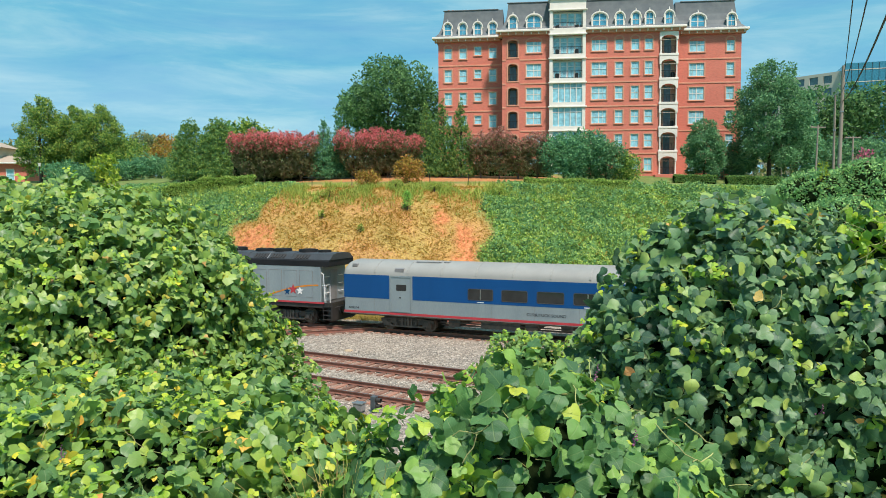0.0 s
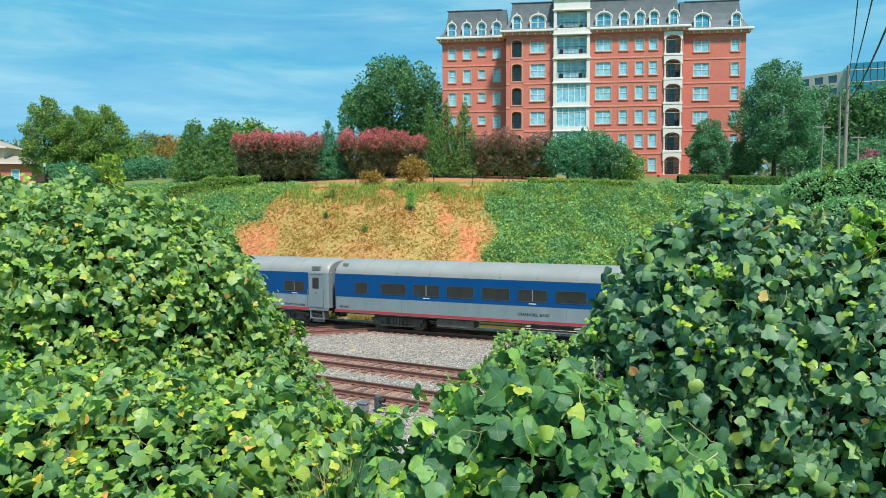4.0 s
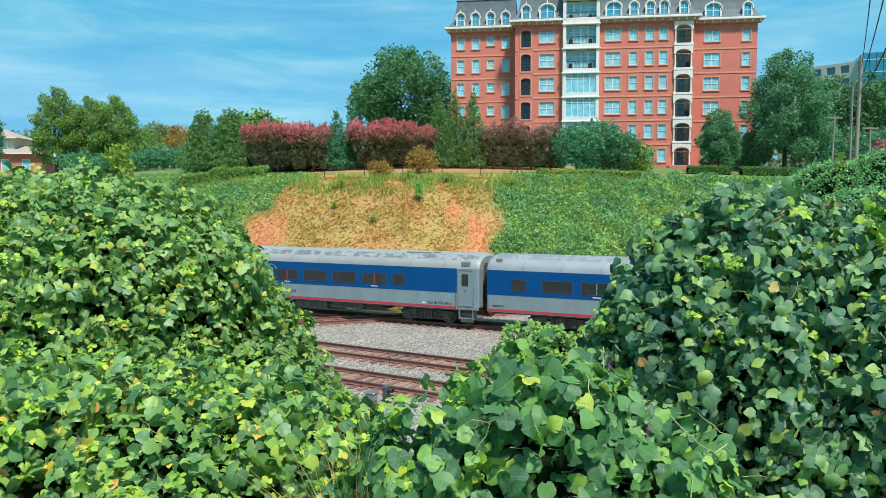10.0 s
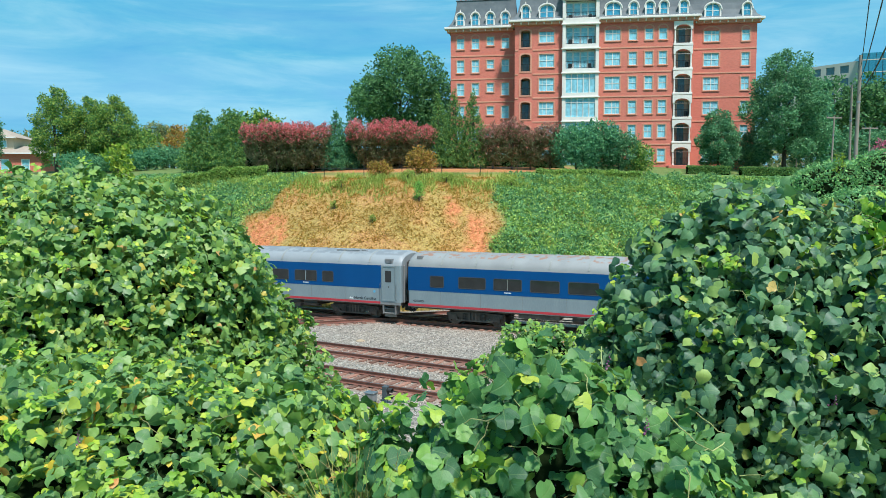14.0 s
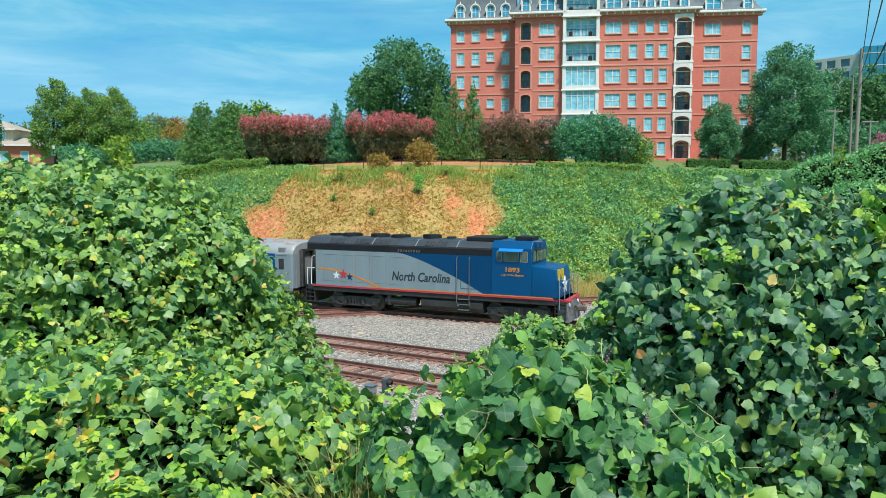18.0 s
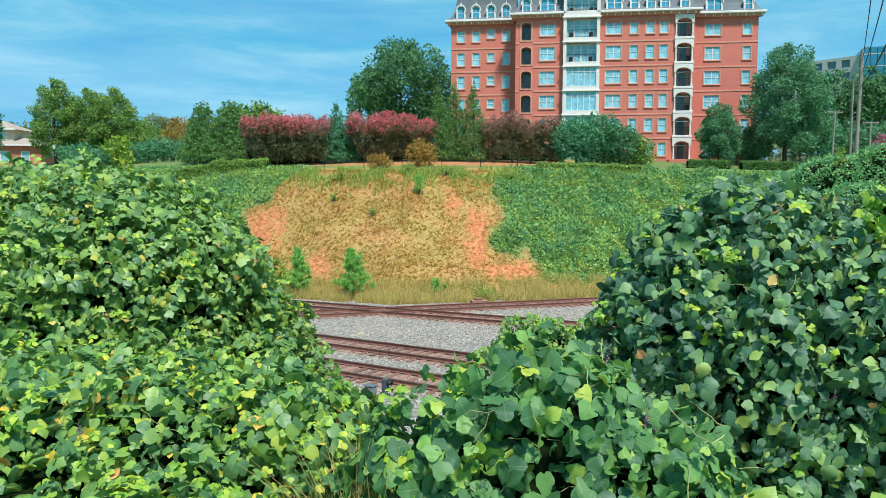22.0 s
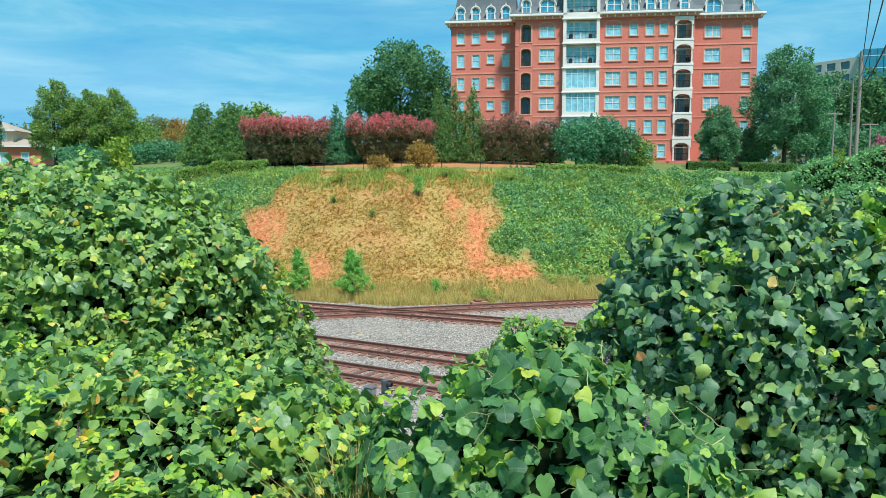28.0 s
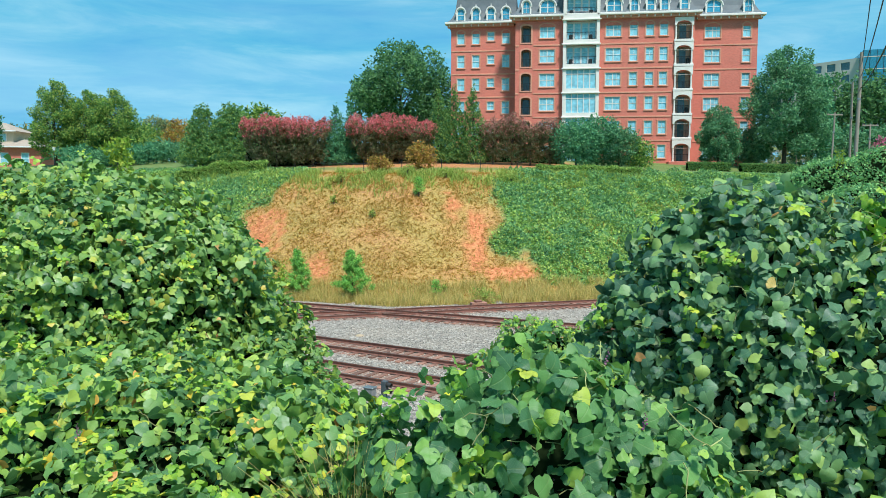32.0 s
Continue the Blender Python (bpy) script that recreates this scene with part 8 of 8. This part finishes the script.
# ---------- grass, vines and stones ----------
def blade(seed, n, slim, lean):
    r = random.Random(seed)
    vs, fs = [], []
    for k in range(n):
        a = r.random() * 6.28
        L = r.uniform(0.6, 1.1)
        o = Vector((r.gauss(0, 0.14), r.gauss(0, 0.14), 0))
        tip = o + Vector((math.cos(a) * lean * L * r.random(), math.sin(a) * lean * L * r.random(), L))
        mid = o.lerp(tip, 0.55) + Vector((0, 0, 0.08))
        s = Vector((math.cos(a + 1.6), math.sin(a + 1.6), 0)) * slim
        b = len(vs)
        vs += [o - s, o + s, mid + s * 0.7, mid - s * 0.7, tip]
        fs += [(b, b + 1, b + 2, b + 3), (b + 3, b + 2, b + 4)]
    return np.array([tuple(v) for v in vs]), fs, np.zeros((len(vs), 2))


TUFTS = [blade(700 + k, 5, 0.04, 0.9) for k in range(4)]


def wisp(seed):
    """A few thin, straight blades of dry grass."""
    v, f, u = blade(seed, 6, 0.09, 2.6)
    keep = np.concatenate([[5 * k, 5 * k + 1, 5 * k + 4] for k in range(6)])
    return v[keep], [(3 * k, 3 * k + 1, 3 * k + 2) for k in range(6)], u[keep]


WISPS = [wisp(740 + k) for k in range(4)]


def reed(seed):
    v, f, u = blade(seed, 6, 0.02, 0.4)
    keep = np.concatenate([[5 * k, 5 * k + 1, 5 * k + 4] for k in range(6)])
    return v[keep], [(3 * k, 3 * k + 1, 3 * k + 2) for k in range(6)], u[keep]


REEDS = [reed(720 + k) for k in range(4)]


CREEPERS = [sprig(640 + k, 4, 1.0, 0.42, 0.5) for k in range(5)]


def bank_cover():
    rnd = random.Random(41)
    dry, carpet, shade, reeds, weeds = [], [], [], [], []
    while len(dry) < 23000:
        x, t = rnd.uniform(-18, 16), rnd.uniform(0.08, 1.08)
        y = foot_y(x) + 18 * t
        c = in_clay(x, y)
        if rnd.random() < c * (1 - 0.85 * bare(x, y)) and noise.noise((x * 3.6, y * 3.6, 30)) + 0.5 * noise.noise((x * 0.5, y * 0.5, 31)) > -0.12:
            dry.append((rnd.randrange(4), spin(rnd, rnd.uniform(0.09, 0.2)), (x, y, land(x, y) - 0.01)))
    while len(carpet) + len(shade) < 31000:
        x, t = rnd.uniform(-34, 36), rnd.uniform(0.06, 1.25)
        y = foot_y(x) + 18 * t
        if t > 1.0 and x > 18:
            continue
        g = noise.noise((x * 0.45, y * 0.45, 33))
        if rnd.random() > in_clay(x, y) * 1.25:
            k = noise.noise((x * 0.22, y * 0.3, 50)) + 0.5 * noise.noise((x * 0.9, y * 0.9, 51)) + 0.25 * rnd.gauss(0, 1) + 0.8 * (t - 0.62) + 0.5 * g
            row = (rnd.randrange(5), spin(rnd, rnd.uniform(0.2, 0.42)), (x, y, land(x, y) + rnd.uniform(-0.05, 0.14) + max(0, g) * 0.3))
            (shade if k > 0.2 else carpet).append(row)
            if k < -0.35 and rnd.random() < 0.2:
                dry.append((rnd.randrange(4), spin(rnd, rnd.uniform(0.2, 0.4)), (x, y, land(x, y))))
    for _ in range(95):
        x, t = rnd.uniform(4, 30), rnd.uniform(0.3, 1.02)
        y, r = foot_y(x) + 18 * t, rnd.uniform(0.4, 1.1)
        if in_clay(x, y) > 0.15:
            continue
        for _ in range(int(70 * r * r) + 20):
            u = Vector((rnd.gauss(0, 1), rnd.gauss(0, 1), abs(rnd.gauss(0, 1)))).normalized() * r * rnd.uniform(0.75, 1.0)
            q = (x + u.x, y + u.y, land(x + u.x, y + u.y) + u.z * 0.75)
            (shade if rnd.random() < 0.75 else carpet).append((rnd.randrange(5), spin(rnd, rnd.uniform(0.2, 0.36)), q))
    while len(reeds) < 9000:
        x = rnd.uniform(-16, 22)
        y = foot_y(x) + rnd.random() ** 1.3 * 4.4 - 1.1
        if noise.noise((x * 0.9, y * 0.9, 36)) > -0.3:
            reeds.append((rnd.randrange(4), spin(rnd, rnd.uniform(0.4, 0.95) * (1 + 0.35 * noise.noise((x * 0.7, y * 0.7, 37)))), (x, y, land(x, y) - 0.03)))
    while len(weeds) < 4200:
        x = rnd.uniform(-26, 20)
        y = crest_y(x) + rnd.gauss(-0.6, 1.6)
        if noise.noise((x * 0.5, y * 0.3, 39)) > -0.15:
            weeds.append((rnd.randrange(4), spin(rnd, rnd.uniform(0.3, 0.7)), (x, y, land(x, y) - 0.03)))
    tagged(new("dry_grass", scatter("dry_grass", dry, WISPS, M["straw"])), "short dry yellow grass on the clay bank", "grass", kind="stuff")
    tagged(new("creeping_vines", scatter("creeping_vines", carpet, CREEPERS, M["lf_carpet"])), "green creeping vines covering the bank", "vines", kind="stuff")
    tagged(new("dark_vines", scatter("dark_vines", shade, CREEPERS, M["lf_shade"])), "darker blue-green vines in swells on the bank", "vines", kind="stuff")
    tagged(new("tall_grass", scatter("tall_grass", reeds, REEDS, M["reed"])), "tall yellowing grass at the foot of the bank", "grass", kind="stuff")
    tagged(new("crest_weeds", scatter("crest_weeds", weeds, TUFTS, M["weed"])), "green weeds along the crest of the bank", "weeds", kind="stuff")


bank_cover()


def pebble(seed):
    r = random.Random(seed)
    vs = [(math.cos(a) * r.uniform(0.35, 0.6), math.sin(a) * r.uniform(0.35, 0.6), r.uniform(-0.1, 0.1)) for a in np.arange(0, 6.2, 1.2566)] + [(r.uniform(-0.1, 0.1), r.uniform(-0.1, 0.1), 0.42), (0, 0, -0.4)]
    fs = [(i, (i + 1) % 5, 5) for i in range(5)] + [((i + 1) % 5, i, 6) for i in range(5)]
    return np.array(vs), fs, np.zeros((7, 2))


def stones():
    rnd = random.Random(51)
    pb = [pebble(800 + k) for k in range(5)]
    fr = []
    while len(fr) < 9500:
        y = rnd.uniform(20.8, 49)
        x = far_x(rnd.uniform(520, 1100), y)
        if y > foot_y(x) - 0.2:
            continue
        s = rnd.uniform(0.045, 0.10)
        fr.append((rnd.randrange(5), spin(rnd, s), (x, y, land(x, y) + s * 0.12)))
    tagged(new("ballast_stones", scatter("ballast_stones", fr, pb, M["stone"])), "loose grey ballast stones between the tracks", "gravel", kind="stuff")


stones()
rock = bmesh.new()
bmesh.ops.create_icosphere(rock, subdivisions=2, radius=0.2, matrix=Matrix.Diagonal((1.3, 0.8, 0.6, 1)))
for v in rock.verts:
    v.co *= 1 + 0.35 * noise.noise(v.co * 6)
rk = new("rock", mesh_of("rock", rock, M["rock"]))
rk.matrix_basis = Matrix.Translation((-4.28, 37.4, -0.22))
tagged(rk, "single tan rock lying on the ballast", "rock")


# sleepers
TIE = mesh_of("tie", bbox(-0.115, 0.115, -1.3, 1.3, -0.33, -0.165, 0.015), M["tie"])
PLATE = mesh_of("tie_plate", bbox(-0.09, 0.09, -0.16, 0.16, -0.168, -0.15, 0), M["rail"])
for nm, (o_, turn_, a_, b_), (s0, s1) in (("main", LINES[0][1:], (-20, 14)), ("cross", LINES[1][1:], (-11, 24)), ("middle", LINES[2][1:], (-20, 12)), ("near", LINES[3][1:], (-16, 12))):
    rnd = random.Random(len(nm))
    rest = []
    q = a_ + 0.3
    while q < b_ - 0.3:
        m = pose(q + rnd.uniform(-0.04, 0.04), rnd.uniform(-0.08, 0.08), rnd.uniform(-0.015, 0.01), 0, 0, rnd.uniform(-1.5, 1.5))
        if s0 < q < s1:
            tie = part("tie", TIE, None, TRACKS[nm], "", m)
            for s in (-0.755, 0.755):
                part("tie_plate", PLATE, None, tie, "", pose(0, s, 0))
        else:
            rest.append(m)
        q += 0.53
    bm = bmesh.new()
    for m in rest:
        box(bm, -0.115, 0.115, -1.3, 1.3, -0.33, -0.165, m)
    tagged(part("distant_ties", bm, M["tie"], TRACKS[nm]), "timber sleepers", kind="stuff")


# dwarf signal beside the near track
sig = thing("dwarf_signal", "faded black two-lamp dwarf signal on the ballast", "railway signal", at=Matrix.Translation((-2.1, 25.98, -0.3)) @ pose(0, 0, 0, 0, 0, -30) @ Matrix.Scale(0.82, 4))
part("base", bbox(-0.16, 0.16, -0.16, 0.16, 0.0, 0.1, 0.02), M["office"], sig)
for lx in (-0.1, 0.1):
    part("leg", rod(bmesh.new(), (lx, 0, 0.08), (lx, 0, 0.3), 0.025, seg=8), M["signal"], sig)
head = part("head", bbox(-0.13, 0.13, -0.12, 0.12, 0.26, 0.86, 0.03, 2), M["signal"], sig)
for z in (0.42, 0.70):
    hood_ = bmesh.new()
    rod(hood_, (0.12, 0, z), (0.36, 0, z - 0.02), 0.105, 0.1, 14, caps=False)
    rod(hood_, (0.12, 0, z), (0.15, 0, z), 0.125, seg=14)
    part("hood", hood_, M["black_metal"], head)
    part("lens", rod(bmesh.new(), (0.13, 0, z), (0.16, 0, z), 0.085, seg=14), M["lens"], head)
jb = thing("junction_box", "grey cable junction box beside the dwarf signal", "junction box", at=Matrix.Translation((-2.65, 26.1, -0.3)) @ pose(0, 0, 0, 0, 0, -30))
part("case", bbox(-0.2, 0.2, -0.14, 0.14, 0.12, 0.4, 0.03), M["end_grey"], jb)
part("lid", bbox(-0.22, 0.22, -0.16, 0.16, 0.4, 0.45, 0.015), M["steel"], jb)
part("stand", bbox(-0.05, 0.05, -0.05, 0.05, -0.02, 0.14, 0.01), M["iron"], jb)

# switch machine and rods at the crossing
sw = thing("switch_machine", "rust-brown switch machine with connecting rods beside the crossing", "switch machine", at=Matrix.Translation((2.4, 47.6, -0.28)) @ pose(0, 0, 0, 0, 0, 17))
part("housing", bbox(-0.55, 0.55, -0.25, 0.25, 0.05, 0.36, 0.04, 2), M["tie"], sw)
part("motor_case", bbox(-0.3, 0.2, -0.2, 0.2, 0.36, 0.5, 0.04), M["rail"], sw)
part("mounting_board", bbox(-0.9, 0.9, -0.4, 0.4, -0.05, 0.06, 0.02), M["tie"], sw)
part("throw_rod", rod(bmesh.new(), (-0.4, -0.2, 0.12), (-0.5, -2.0, 0.12), 0.025, seg=8), M["steel"], sw)


# ---------- what moves ----------
def gone(t):
    """Metres that the train has rolled along the line, at t seconds; it gathers speed slowly."""
    if t > 20.5:
        return gone(20.5) + 8.70 * (t - 20.5)
    v = t / 10 - 1
    late = 0.18 * max(0.0, t - 18.5) ** 2
    return late + 49.1888 + 74.156 * v + 6.0415 * v ** 2 + 1.7643 * v ** 3 + 2.1341 * v ** 4 - 0.3105 * v ** 5 - 1.8934 * v ** 6


def motions():
    way = line_way(MAIN[1])
    times = [0.5 * k for k in range(43)] + [24.0, 28.0, 32.0]
    for ob, a0, d in TRAIN:
        rows = []
        for t in times:
            p = MAIN[0] + way * (a0 - gone(t))
            rows.append((t, pose(p.x, p.y, 0, 0, 0, -MAIN[1] + (180 if d < 0 else 0))))
        walk(ob, rows)
    side = {ob: d for ob, a0, d in TRAIN}
    for w, x, r, ob in WHEELS:
        rows, t = [], 0.0
        while t < 20.4:
            rows.append((t, pose(x, 0, r, 0, -side[ob] * math.degrees(gone(t) / r), 0)))
            t += 1 / 15
        last = rows[-1][1]
        walk(w, rows + [(32.0, last)])


motions()
